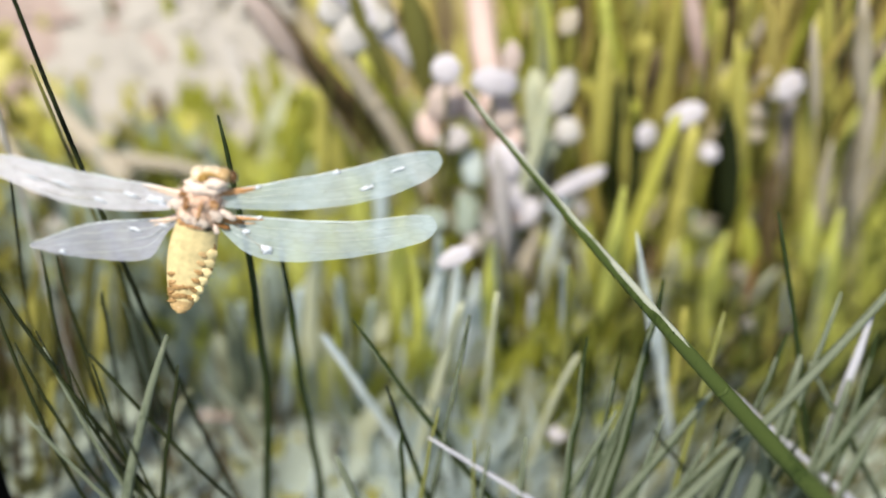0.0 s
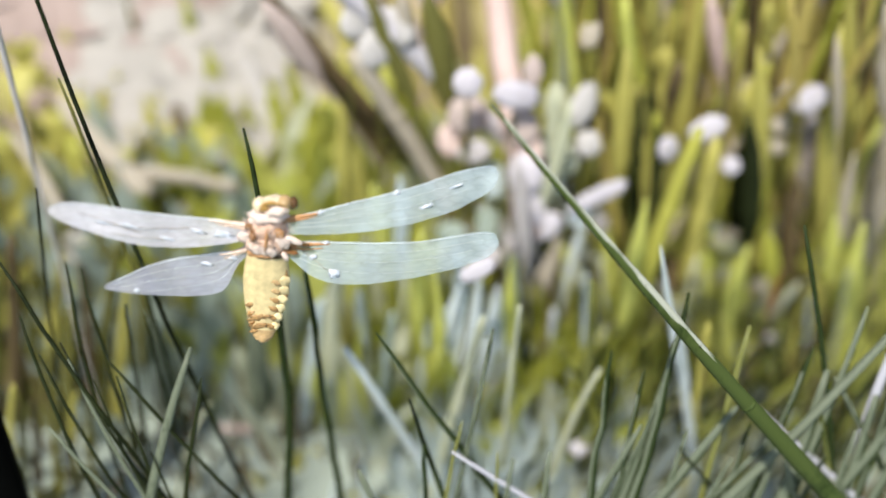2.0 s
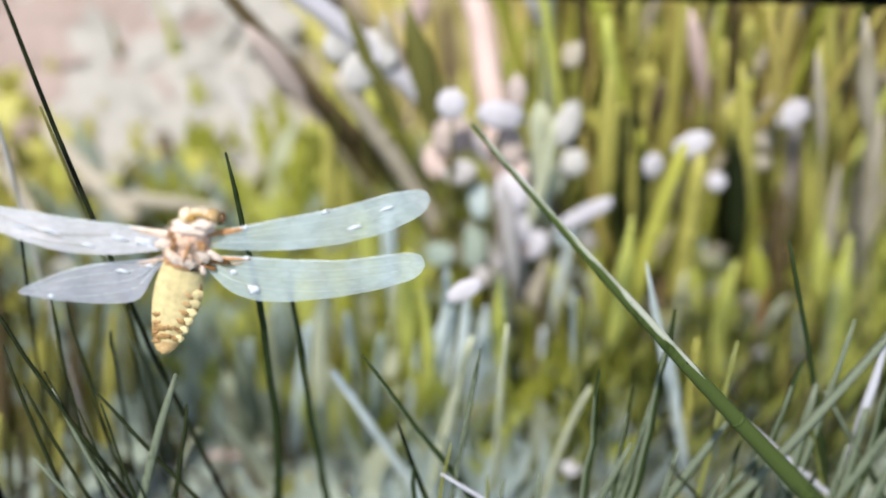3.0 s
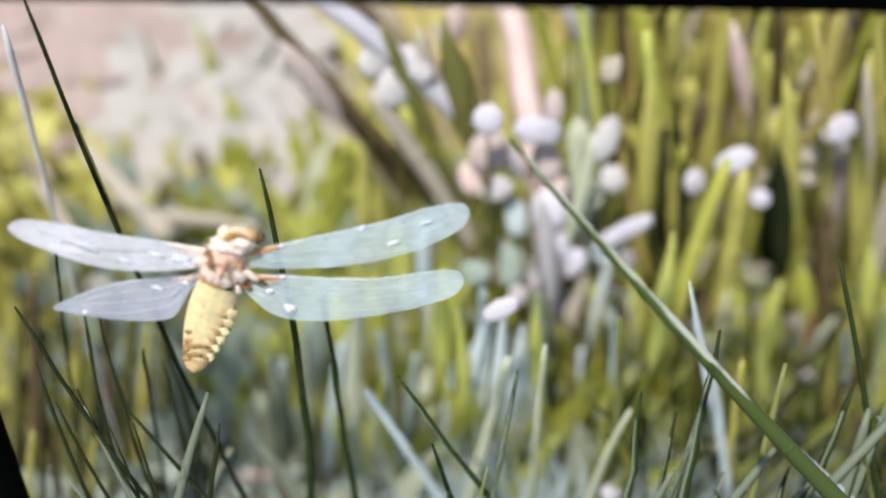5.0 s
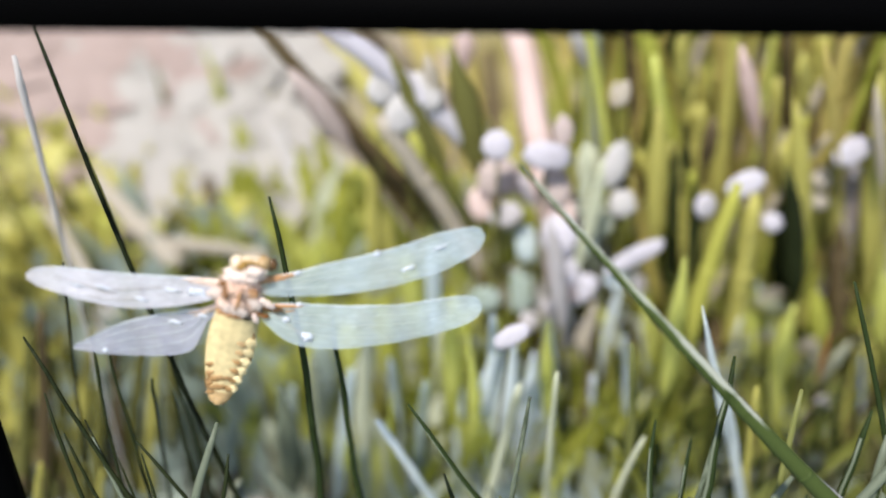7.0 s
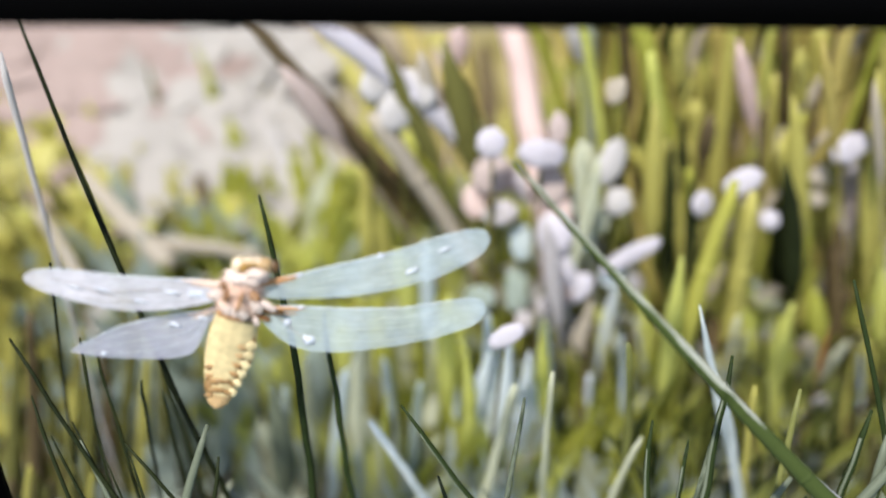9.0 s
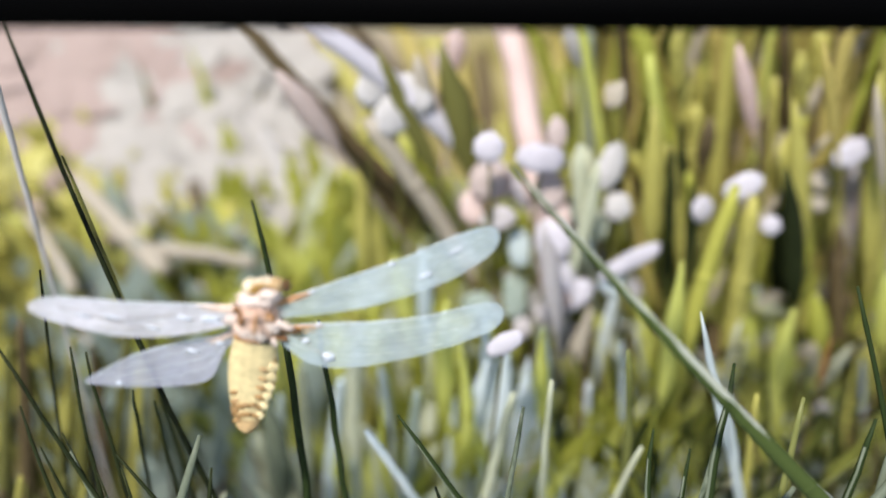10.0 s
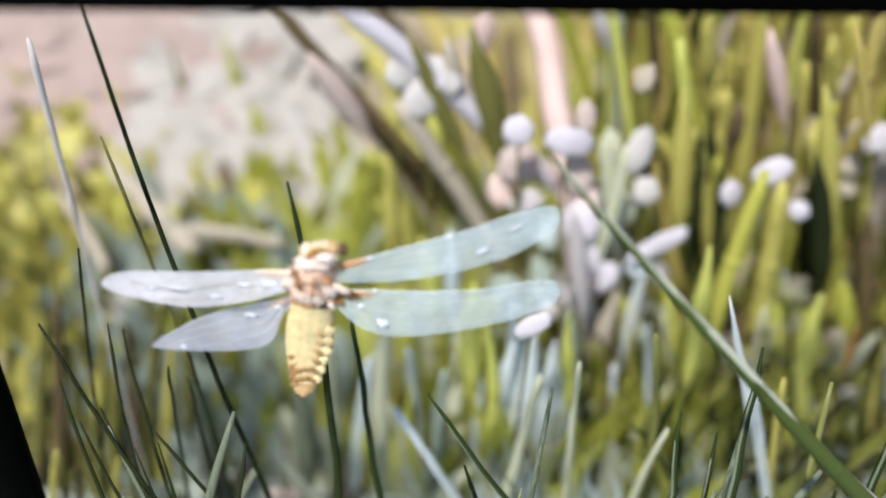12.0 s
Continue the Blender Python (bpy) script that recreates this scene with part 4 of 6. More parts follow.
blade("green_leaf", (-0.42, 17.25, 3.58), (0.07, 17.25, 1.88), (-0.39, 17.25, 0.14), 0.573, 0.626, LIME, "bright yellow-green leaf over the water")
blade("dry_leaf", (6.00, 16.87, 2.47), (5.74, 16.87, 0.73), (5.48, 16.87, -1.01), 0.293, 0.352, STRAW, "thin straw leaf over the water")
blade("green_leaf", (7.03, 17.83, 9.94), (8.54, 17.83, 5.53), (8.73, 17.83, 0.75), 0.492, 0.554, OLIVE, "tall olive-green leaf among the reeds", 0.44)
blade("green_leaf", (8.75, 17.83, 10.54), (9.98, 17.83, 5.67), (10.99, 17.83, 0.75), 0.532, 0.624, OLIVE, "tall olive-green leaf among the reeds", 0.55)
blade("green_leaf", (4.02, 17.83, 9.82), (4.81, 17.83, 5.36), (4.65, 17.83, 0.76), 0.492, 0.546, OLIVE, "tall olive-green leaf among the reeds", 0.39)
blade("green_leaf", (10.70, 17.85, 8.14), (11.45, 17.85, 4.43), (12.27, 17.85, 0.74), 0.522, 0.592, STRAW, "cream dry leaf among the reeds", 0.61)
blade("dry_leaf", (-5.36, 15.29, 0.39), (-4.74, 15.14, 0.40), (-4.11, 15.22, 0.40), 0.217, 0.217, PINK, "small pink dry leaf floating on the water")
blade("dry_leaf", (2.12, 15.95, 0.38), (2.69, 15.96, 0.38), (3.25, 15.81, 0.38), 0.269, 0.268, BONE, "small whitish leaf floating on the water")
blade("dry_leaf", (-0.38, 16.01, 0.38), (0.29, 15.87, 0.38), (0.98, 15.86, 0.38), 0.239, 0.208, BONE, "small whitish leaf floating on the water")
blade("green_leaf", (-4.28, 14.93, 4.47), (-4.01, 14.93, 2.19), (-4.31, 14.93, -0.11), 0.509, 0.561, GREY, "soft grey-green leaf over the water", 0.72)
blade("green_leaf", (-6.50, 15.51, 3.52), (-6.43, 15.51, 1.71), (-6.50, 15.51, -0.11), 0.401, 0.442, GREY, "soft grey-green leaf over the water")
# More near-black and brown leaves that paint shade into the reed gaps.
blade("dark_leaf", (4.86, 18.43, 9.19), (5.70, 18.43, 5.37), (5.38, 18.43, 1.37), 0.334, 0.431, DARK, "near-black leaf painting a shaded gap among the reeds", 0.50)
blade("dark_leaf", (7.44, 18.40, 7.06), (8.86, 18.40, 4.54), (8.38, 18.40, 1.36), 0.686, 0.895, DARK, "broad near-black leaf painting a shaded gap among the reeds", 0.56)
blade("dark_leaf", (5.52, 18.40, 9.35), (5.74, 18.40, 5.60), (4.51, 18.40, 1.36), 0.384, 0.399, BROWN, "dark brown leaf painting a dark gap among the reeds", 0.18)
blade("dark_leaf", (3.63, 18.37, 8.56), (3.79, 18.37, 5.01), (3.07, 18.37, 1.37), 0.288, 0.331, DARK, "near-black leaf painting a shaded gap among the reeds", 0.26)
blade("dark_leaf", (5.02, 18.39, 6.79), (5.67, 18.39, 4.16), (5.04, 18.39, 1.35), 0.551, 0.591, DARK, "near-black leaf painting a shaded gap among the reeds", 0.48)
blade("dark_leaf", (9.95, 18.40, 4.42), (9.94, 18.40, 2.80), (10.36, 18.40, 1.24), 0.591, 0.544, BROWN, "dark brown leaf painting a dark gap among the reeds")
blade("dark_leaf", (6.70, 18.37, 9.68), (7.34, 18.37, 5.59), (7.35, 18.37, 1.35), 0.203, 0.240, BROWN, "dark brown leaf painting a dark gap among the reeds", 0.21)
blade("dark_leaf", (3.73, 17.83, 3.29), (4.39, 17.83, 1.59), (4.22, 17.83, -0.25), 0.503, 0.550, DARK, "near-black leaf painting the shade under the flowers")
blade("dark_leaf", (0.19, 17.83, 5.64), (1.40, 17.83, 3.25), (2.40, 17.83, 0.75), 0.360, 0.319, BROWN, "dark brown leaf under the flowers", 0.36)
# dry litter, slanting dead stems and tall reeds of the bank
blade("dry_leaf", (-12.52, 25.37, 9.13), (-11.73, 24.49, 8.21), (-11.07, 23.09, 6.74), 1.126, 1.411, PINK, "broad pinkish dead leaf lying on the bank")
blade("dry_leaf", (-11.19, 25.55, 9.32), (-10.52, 24.55, 8.27), (-9.85, 23.25, 6.92), 1.292, 1.416, BLUSH, "broad faded pink dead leaf lying on the bank")
blade("dry_leaf", (-9.44, 25.67, 9.45), (-9.06, 25.00, 8.75), (-9.30, 24.12, 7.83), 1.135, 0.955, PINK, "curled pinkish dead leaf lying on the bank")
blade("dry_leaf", (-7.22, 25.48, 9.51), (-7.15, 24.16, 8.11), (-6.28, 22.91, 6.80), 0.968, 1.174, BLUSH, "long pale pink dead leaf lying on the bank")
blade("dry_leaf", (-5.80, 23.16, 7.37), (-3.91, 21.87, 6.02), (-5.05, 20.78, 4.87), 0.702, 0.727, BLEACH, "curved bleached white leaf hanging down the bank")
blade("dark_leaf", (-9.61, 24.15, 8.31), (-9.41, 23.60, 7.73), (-9.52, 23.18, 7.29), 0.630, 0.778, BLUSH, "small faded pink leaf between dry leaves")
blade("green_leaf", (-7.72, 22.04, 6.20), (-7.30, 21.41, 5.53), (-6.88, 20.68, 4.77), 0.691, 0.906, OLIVE, "soft olive-green leaf on the bank")
blade("dark_leaf", (-6.95, 21.75, 6.08), (-6.73, 21.25, 5.57), (-6.51, 20.56, 4.84), 0.366, 0.510, BROWN, "dark brown rotting leaf scrap on the bank")
blade("green_leaf", (-6.26, 21.97, 6.22), (-6.04, 21.48, 5.70), (-5.67, 20.78, 4.97), 0.552, 0.755, OLIVE, "soft olive-green leaf on the bank")
blade("green_leaf", (-11.63, 23.56, 7.39), (-11.66, 22.24, 6.01), (-10.98, 21.22, 4.93), 0.942, 1.221, OCHRE, "broad ochre-green leaf on the bank")
blade("green_leaf", (-12.46, 22.77, 6.55), (-12.27, 21.92, 5.67), (-11.76, 20.90, 4.59), 0.932, 1.063, OCHRE, "broad ochre-green leaf on the bank")
blade("green_leaf", (-10.16, 22.60, 6.28), (-9.47, 21.92, 5.57), (-8.81, 21.27, 4.88), 0.935, 1.074, OCHRE, "broad ochre-green leaf on the bank")
blade("green_leaf", (-5.76, 24.72, 8.60), (-5.43, 23.29, 7.11), (-4.97, 21.96, 5.70), 0.590, 0.714, OCHRE, "tall ochre-green leaf on the bank")
blade("green_leaf", (-5.08, 23.94, 7.89), (-4.76, 22.48, 6.36), (-4.31, 21.12, 4.93), 0.635, 0.767, OLIVE, "tall olive-green leaf on the bank")
blade("green_leaf", (-4.40, 22.72, 6.71), (-4.11, 21.65, 5.58), (-3.68, 20.63, 4.51), 0.650, 0.791, LIME, "bright yellow-green leaf on the bank")
blade("green_leaf", (-3.71, 22.63, 6.41), (-3.43, 21.49, 5.22), (-3.01, 20.42, 4.09), 0.702, 0.855, MEADOW, "fresh green leaf on the bank")
blade("green_leaf", (-2.92, 22.22, 6.08), (-2.65, 21.21, 5.02), (-2.24, 20.25, 4.01), 0.748, 0.912, MEADOW, "fresh green leaf on the bank")
blade("green_leaf", (-2.14, 22.04, 5.99), (-1.88, 20.98, 4.88), (-1.48, 19.97, 3.82), 0.646, 0.787, LIME, "bright yellow-green leaf on the bank")
blade("green_leaf", (-1.45, 21.94, 5.69), (-1.19, 20.88, 4.58), (-0.80, 19.87, 3.52), 0.574, 0.699, MEADOW, "fresh green leaf on the bank")
blade("green_leaf", (-4.15, 21.89, 5.73), (-3.87, 20.84, 4.63), (-3.45, 19.83, 3.57), 0.620, 0.755, MEADOW, "fresh green leaf on the bank")
blade("green_leaf", (-3.21, 21.27, 5.19), (-2.94, 20.29, 4.15), (-2.54, 19.35, 3.17), 0.688, 0.840, LIME, "bright yellow-green leaf on the bank")
blade("dark_reed", (-4.81, 19.40, 11.16), (-2.00, 19.40, 7.55), (2.76, 19.40, 2.32), 0.318, 0.367, BROWN, "thick dark brown dead stem slanting over the bank")
blade("dry_leaf", (-4.06, 19.00, 10.16), (-2.23, 19.00, 7.51), (1.00, 19.00, 1.90), 0.556, 0.741, BLUSH, "faded lilac-pink leaf on a slanting stem", 0.29)
blade("dry_reed", (-3.30, 18.60, 11.52), (0.56, 18.60, 8.20), (7.88, 18.60, 1.48), 0.514, 0.561, WHITE, "thick white dead stem slanting over the bank")
blade("dry_reed", (-2.08, 18.30, 9.32), (-0.10, 18.30, 6.43), (2.64, 18.30, 1.17), 0.418, 0.467, STRAW, "straw-coloured dead stem slanting over the bank")
blade("dry_leaf", (-1.03, 18.50, 10.71), (-0.21, 18.50, 7.83), (1.73, 18.50, 1.38), 0.358, 0.430, STRAW, "short straw leaf on a slanting stem", 0.20)
blade("dry_leaf", (-0.02, 20.50, 10.77), (-0.13, 20.50, 8.46), (-0.60, 20.50, 3.47), 0.523, 0.549, PINK, "short pink dead leaf hanging at the bank's top", 0.20)
blade("dry_leaf", (2.42, 20.00, 11.05), (3.49, 20.00, 8.48), (5.53, 20.00, 2.95), 0.586, 0.382, BLEACH, "pale pointed leaf hanging at the bank's top", 0.20)
blade("dry_reed", (2.87, 20.00, 10.98), (3.26, 20.00, 8.05), (3.86, 20.00, 2.95), 0.332, 0.358, MIST, "straight grey-green stem among the reeds")
blade("green_reed", (3.83, 19.40, 11.29), (4.95, 19.40, 7.97), (7.55, 19.40, 2.32), 0.445, 0.568, MEADOW, "thick fresh green reed stem on the bank")
blade("green_reed", (5.66, 19.80, 9.02), (5.77, 19.80, 6.85), (6.04, 19.80, 2.74), 0.455, 0.536, OLIVE, "olive-green reed stem on the bank")
blade("green_leaf", (4.72, 19.20, 11.22), (5.19, 19.20, 8.27), (6.03, 19.20, 2.11), 0.442, 0.491, OLIVE, "olive-green reed leaf on the bank", 0.20)
blade("dry_leaf", (5.97, 18.80, 10.85), (7.23, 18.80, 7.57), (9.49, 18.80, 1.69), 0.415, 0.488, PINK, "faded pink dead leaf among the reeds", 0.28)
blade("green_leaf", (7.38, 18.80, 10.72), (8.24, 18.80, 7.84), (10.17, 18.80, 1.69), 0.368, 0.417, OLIVE, "olive-green reed leaf on the bank", 0.20)
blade("yellow_reed", (8.44, 19.00, 11.41), (8.44, 19.00, 8.50), (8.93, 19.00, 1.90), 0.414, 0.487, OCHRE, "ochre-yellow reed stem leaning among the others")
blade("green_leaf", (7.42, 18.60, 8.82), (8.46, 18.60, 6.16), (10.86, 18.60, 1.48), 0.513, 0.616, OLIVE, "olive-green reed leaf on the bank", 0.30)
blade("green_leaf", (6.73, 17.80, 7.36), (6.67, 17.80, 5.16), (6.97, 17.80, 0.64), 0.412, 0.489, MEADOW, "fresh green leaf beside the yellow stem", 0.47)
blade("green_leaf", (5.64, 18.40, 7.49), (5.97, 18.40, 5.02), (6.57, 18.40, 1.27), 0.394, 0.499, OLIVE, "olive-green reed leaf on the bank", 0.43)
blade("dry_leaf", (9.43, 18.30, 8.10), (9.69, 18.30, 5.65), (9.92, 18.30, 1.17), 0.466, 0.518, BLUSH, "faded pinkish dead reed leaf on the bank", 0.31)
blade("yellow_reed", (9.19, 19.40, 11.29), (10.14, 19.40, 8.36), (12.11, 19.40, 2.32), 0.423, 0.498, OCHRE, "ochre-yellow reed stem on the bank")
blade("dark_reed", (7.26, 19.70, 11.20), (7.85, 19.70, 8.57), (9.62, 19.70, 2.63), 0.252, 0.303, BROWN, "dark brown dead reed stem on the bank")
blade("dark_reed", (3.68, 20.20, 11.05), (4.21, 20.20, 8.47), (5.41, 20.20, 3.16), 0.283, 0.309, BROWN, "dark brown dead reed stem on the bank")
blade("dark_leaf", (8.86, 17.90, 6.84), (9.49, 17.90, 4.96), (9.79, 17.90, 0.74), 0.447, 0.499, BROWN, "brown rotting leaf hanging among the reeds", 0.58)
blade("green_reed", (5.96, 20.40, 11.00), (6.62, 20.40, 8.39), (7.84, 20.40, 3.37), 0.444, 0.470, OCHRE, "ochre-green reed stem on the bank")
blade("green_reed", (8.54, 20.40, 10.73), (9.00, 20.40, 8.53), (10.62, 20.40, 3.37), 0.448, 0.475, OLIVE, "olive-green reed stem on the bank")
blade("green_leaf", (2.33, 17.20, 4.68), (2.67, 17.20, 3.06), (3.25, 17.20, 0.01), 0.455, 0.588, STRAW, "cream leaf under the flower heads", 0.49)
blade("green_leaf", (1.63, 17.40, 5.52), (2.10, 17.40, 3.87), (3.33, 17.40, 0.22), 0.448, 0.527, BLEACH, "bleached leaf under the flower heads", 0.44)
blade("green_leaf", (-0.94, 16.60, 7.11), (-0.71, 16.60, 4.62), (-0.85, 16.60, -0.12), 0.364, 0.364, HAZE, "pale blue-green upright leaf behind the wing tip", 0.41)
blade("dry_leaf", (2.25, 17.60, 7.93), (2.18, 17.60, 5.02), (2.22, 17.60, 0.43), 0.499, 0.624, BLUSH, "faded pink stem below the flower heads", 0.43)

blade("dry_leaf", (-7.33, 25.59, 9.47), (-7.06, 24.38, 8.19), (-5.83, 22.78, 6.52), 0.745, 1.098, BLEACH, "long bleached grey-white leaf draped down the bank")
blade("dry_leaf", (-8.02, 25.11, 8.97), (-7.63, 23.85, 7.64), (-8.41, 22.45, 6.17), 0.966, 0.934, BLEACH, "long bleached grey-white leaf draped down the bank")
blade("dry_leaf", (-6.52, 25.35, 9.22), (-6.08, 24.08, 7.89), (-5.20, 22.66, 6.40), 0.647, 0.940, BLEACH, "long bleached grey-white leaf draped down the bank")
blade("dry_leaf", (-7.49, 24.40, 8.22), (-6.63, 23.22, 6.98), (-7.03, 22.11, 5.81), 0.958, 0.776, BLEACH, "long bleached grey-white leaf draped down the bank")
blade("dry_leaf", (-8.26, 24.05, 7.85), (-8.50, 23.23, 6.99), (-7.79, 22.00, 5.70), 0.794, 0.713, BLEACH, "long bleached grey-white leaf draped down the bank")
blade("green_leaf", (-5.90, 24.89, 9.04), (-5.44, 23.63, 7.71), (-4.98, 21.80, 5.79), 0.640, 0.770, OCHRE, "tall ochre-green leaf on the bank")
blade("green_leaf", (-3.14, 22.12, 6.13), (-2.67, 21.51, 5.48), (-1.60, 20.69, 4.63), 0.930, 1.068, MEADOW, "fresh green leaf on the bank")
blade("green_leaf", (-4.21, 21.79, 5.78), (-3.81, 21.18, 5.14), (-3.12, 20.38, 4.30), 0.771, 0.910, MEADOW, "fresh green leaf on the bank")
blade("green_leaf", (-1.75, 22.34, 6.36), (-1.36, 21.66, 5.65), (-0.69, 20.58, 4.51), 0.623, 0.763, LIME, "bright yellow-green leaf on the bank")
blade("green_leaf", (-5.13, 21.69, 5.67), (-4.57, 21.08, 5.03), (-4.32, 20.28, 4.19), 0.677, 0.816, LIME, "bright yellow-green leaf on the bank")
blade("rush", (-6.05, 12.60, 6.67), (-6.18, 12.60, 4.39), (-6.26, 12.60, -0.12), 0.060, 0.090, DARK, "hair-thin dark rush stem in the shallow water")
blade("rush", (-5.73, 12.60, 6.41), (-5.66, 12.60, 4.49), (-5.43, 12.60, -0.12), 0.060, 0.090, DARK, "hair-thin dark rush stem in the shallow water")
bud("seed_head", (-1.49, 18.40, 9.41), 0.40, 0.58, 35, BLEACH, "bleached dead flower head on a slanting stem")
bud("seed_head", (-1.03, 18.50, 9.83), 0.30, 0.50, -40, BLEACH, "bleached petal of a dead flower head")
bud("seed_head", (-1.95, 18.50, 9.96), 0.35, 0.45, 30, BLEACH, "bleached petal of a dead flower head")
blade("green_leaf", (3.31, 16.60, 5.03), (4.15, 16.60, 2.96), (5.33, 16.60, -0.12), 0.256, 0.320, GLAUC, "pale green leaf at the foot of the bank", 0.67)
blade("green_leaf", (4.30, 15.80, 3.53), (3.88, 15.80, 1.94), (3.17, 15.80, -0.12), 0.237, 0.297, GLAUC, "pale green leaf at the foot of the bank", 0.83)
blade("green_leaf", (9.15, 16.40, 4.41), (8.62, 16.40, 2.87), (7.50, 16.40, -0.12), 0.262, 0.328, GLAUC, "pale green leaf at the foot of the bank", 0.33)
# The next five leaves paint dark gaps between the grass.
blade("dark_leaf", (5.84, 17.40, 4.70), (6.37, 17.40, 2.98), (7.08, 17.40, 0.22), 0.403, 0.504, DEEP, "dark green leaf painting a shaded gap at the bank's foot", 0.49)
blade("dark_leaf", (4.99, 16.00, 2.62), (5.23, 16.00, 1.65), (5.74, 16.00, -0.12), 0.335, 0.419, DEEP, "dark green leaf painting a shaded gap at the bank's foot", 0.72)
blade("dark_leaf", (6.45, 16.40, 2.81), (6.84, 16.40, 1.75), (7.39, 16.40, -0.12), 0.340, 0.425, BROWN, "dark brown leaf painting a dark gap at the bank's foot", 0.74)
blade("dark_leaf", (7.48, 15.80, 2.02), (7.77, 15.80, 1.17), (8.23, 15.80, -0.23), 0.385, 0.481, DEEP, "dark green leaf painting a shaded gap at the bank's foot", 0.99)
blade("dark_leaf", (9.18, 15.80, 2.39), (9.52, 15.80, 1.46), (10.06, 15.80, -0.12), 0.405, 0.506, BROWN, "dark brown leaf painting a dark gap at the bank's foot", 0.89)
blade("green_leaf", (6.64, 16.90, 5.06), (7.12, 16.90, 3.32), (8.04, 16.90, -0.12), 0.566, 0.708, LIME, "bright yellow-green leaf at the foot of the bank", 0.41)
blade("green_leaf", (6.31, 16.70, 3.66), (6.74, 16.70, 2.13), (7.30, 16.70, -0.12), 0.493, 0.616, MEADOW, "fresh green leaf at the foot of the bank", 0.61)
blade("green_leaf", (3.26, 16.80, 4.64), (3.62, 16.80, 3.04), (4.38, 16.80, -0.12), 0.392, 0.490, LIME, "bright yellow-green leaf at the foot of the bank", 0.41)
blade("green_leaf", (7.61, 16.90, 4.72), (8.12, 16.90, 3.08), (9.16, 16.90, -0.12), 0.441, 0.551, LIME, "bright yellow-green leaf at the foot of the bank", 0.45)
blade("green_leaf", (8.26, 17.00, 5.49), (8.88, 17.00, 3.60), (10.16, 17.00, -0.12), 0.478, 0.597, MEADOW, "fresh green leaf at the foot of the bank", 0.40)
blade("green_leaf", (9.64, 16.50, 4.33), (10.04, 16.50, 2.78), (11.14, 16.50, -0.12), 0.485, 0.606, OLIVE, "olive-green leaf at the foot of the bank", 0.54)
blade("green_leaf", (9.72, 16.90, 6.05), (10.33, 16.90, 3.75), (11.37, 16.90, -0.12), 0.428, 0.535, LIME, "bright yellow-green leaf at the foot of the bank", 0.45)
blade("green_leaf", (-1.52, 17.60, 6.28), (-1.18, 17.60, 4.06), (-0.38, 17.60, 0.43), 0.489, 0.611, LIME, "bright yellow-green leaf at the foot of the bank", 0.49)
blade("green_leaf", (-2.89, 17.20, 4.52), (-2.72, 17.20, 2.84), (-2.39, 17.20, 0.01), 0.612, 0.765, LIME, "bright yellow-green leaf at the foot of the bank", 0.54)
blade("green_leaf", (-3.57, 17.00, 4.07), (-3.46, 17.00, 2.70), (-3.40, 17.00, -0.12), 0.613, 0.766, SAGE, "sage-grey leaf at the foot of the bank", 0.55)
blade("green_leaf", (-2.04, 17.40, 5.04), (-1.91, 17.40, 3.13), (-1.72, 17.40, 0.22), 0.522, 0.653, MEADOW, "fresh green leaf at the foot of the bank", 0.59)
blade("green_leaf", (-2.32, 16.60, 3.42), (-2.19, 16.60, 2.19), (-2.18, 16.60, -0.12), 0.440, 0.550, OLIVE, "olive-green leaf at the foot of the bank", 0.58)
blade("green_leaf", (-0.55, 16.60, 4.29), (-0.36, 16.60, 2.49), (-0.16, 16.60, -0.12), 0.432, 0.540, MEADOW, "fresh green leaf at the foot of the bank", 0.67)
blade("green_leaf", (-0.15, 17.00, 5.00), (0.04, 17.00, 3.00), (0.34, 17.00, -0.12), 0.388, 0.485, LIME, "bright yellow-green leaf at the foot of the bank", 0.56)
blade("dry_leaf", (0.42, 15.40, 4.57), (0.50, 15.40, 2.86), (0.30, 15.40, -0.12), 0.204, 0.255, FROST, "frosted blue-white leaf at the foot of the bank", 0.84)
blade("dry_leaf", (0.89, 15.60, 4.57), (1.27, 15.60, 2.82), (1.52, 15.60, -0.12), 0.247, 0.309, FROST, "frosted blue-white leaf at the foot of the bank", 0.93)
blade("dry_leaf", (1.31, 15.70, 4.32), (1.69, 15.70, 2.51), (2.17, 15.70, -0.12), 0.188, 0.235, FROST, "frosted blue-white leaf at the foot of the bank", 0.86)
blade("dry_leaf", (0.68, 15.80, 4.71), (0.95, 15.80, 2.82), (1.21, 15.80, -0.12), 0.435, 0.544, FROST, "frosted blue-white leaf at the foot of the bank", 0.48)
blade("green_leaf", (-0.19, 15.40, 3.91), (-0.23, 15.40, 2.18), (-0.41, 15.40, -0.12), 0.187, 0.234, HAZE, "pale blue-green leaf at the foot of the bank", 0.83)
blade("green_leaf", (1.92, 15.50, 3.81), (2.20, 15.50, 2.10), (2.56, 15.50, -0.12), 0.168, 0.210, HAZE, "pale blue-green leaf at the foot of the bank", 0.87)
blade("dry_leaf", (1.87, 17.00, 6.59), (2.39, 17.00, 4.58), (3.36, 17.00, -0.12), 0.477, 0.596, BLEACH, "bleached white leaf at the foot of the bank", 0.47)
blade("dry_leaf", (2.58, 16.70, 4.46), (2.94, 16.70, 2.82), (3.57, 16.70, -0.12), 0.413, 0.516, STRAW, "cream leaf at the foot of the bank", 0.45)
# Three more dark leaves stand where only shaded gaps are.
blade("dark_leaf", (3.39, 16.60, 4.36), (3.72, 16.60, 3.06), (4.24, 16.60, -0.12), 0.261, 0.326, DEEP, "dark green leaf painting a shaded gap at the bank's foot", 0.55)
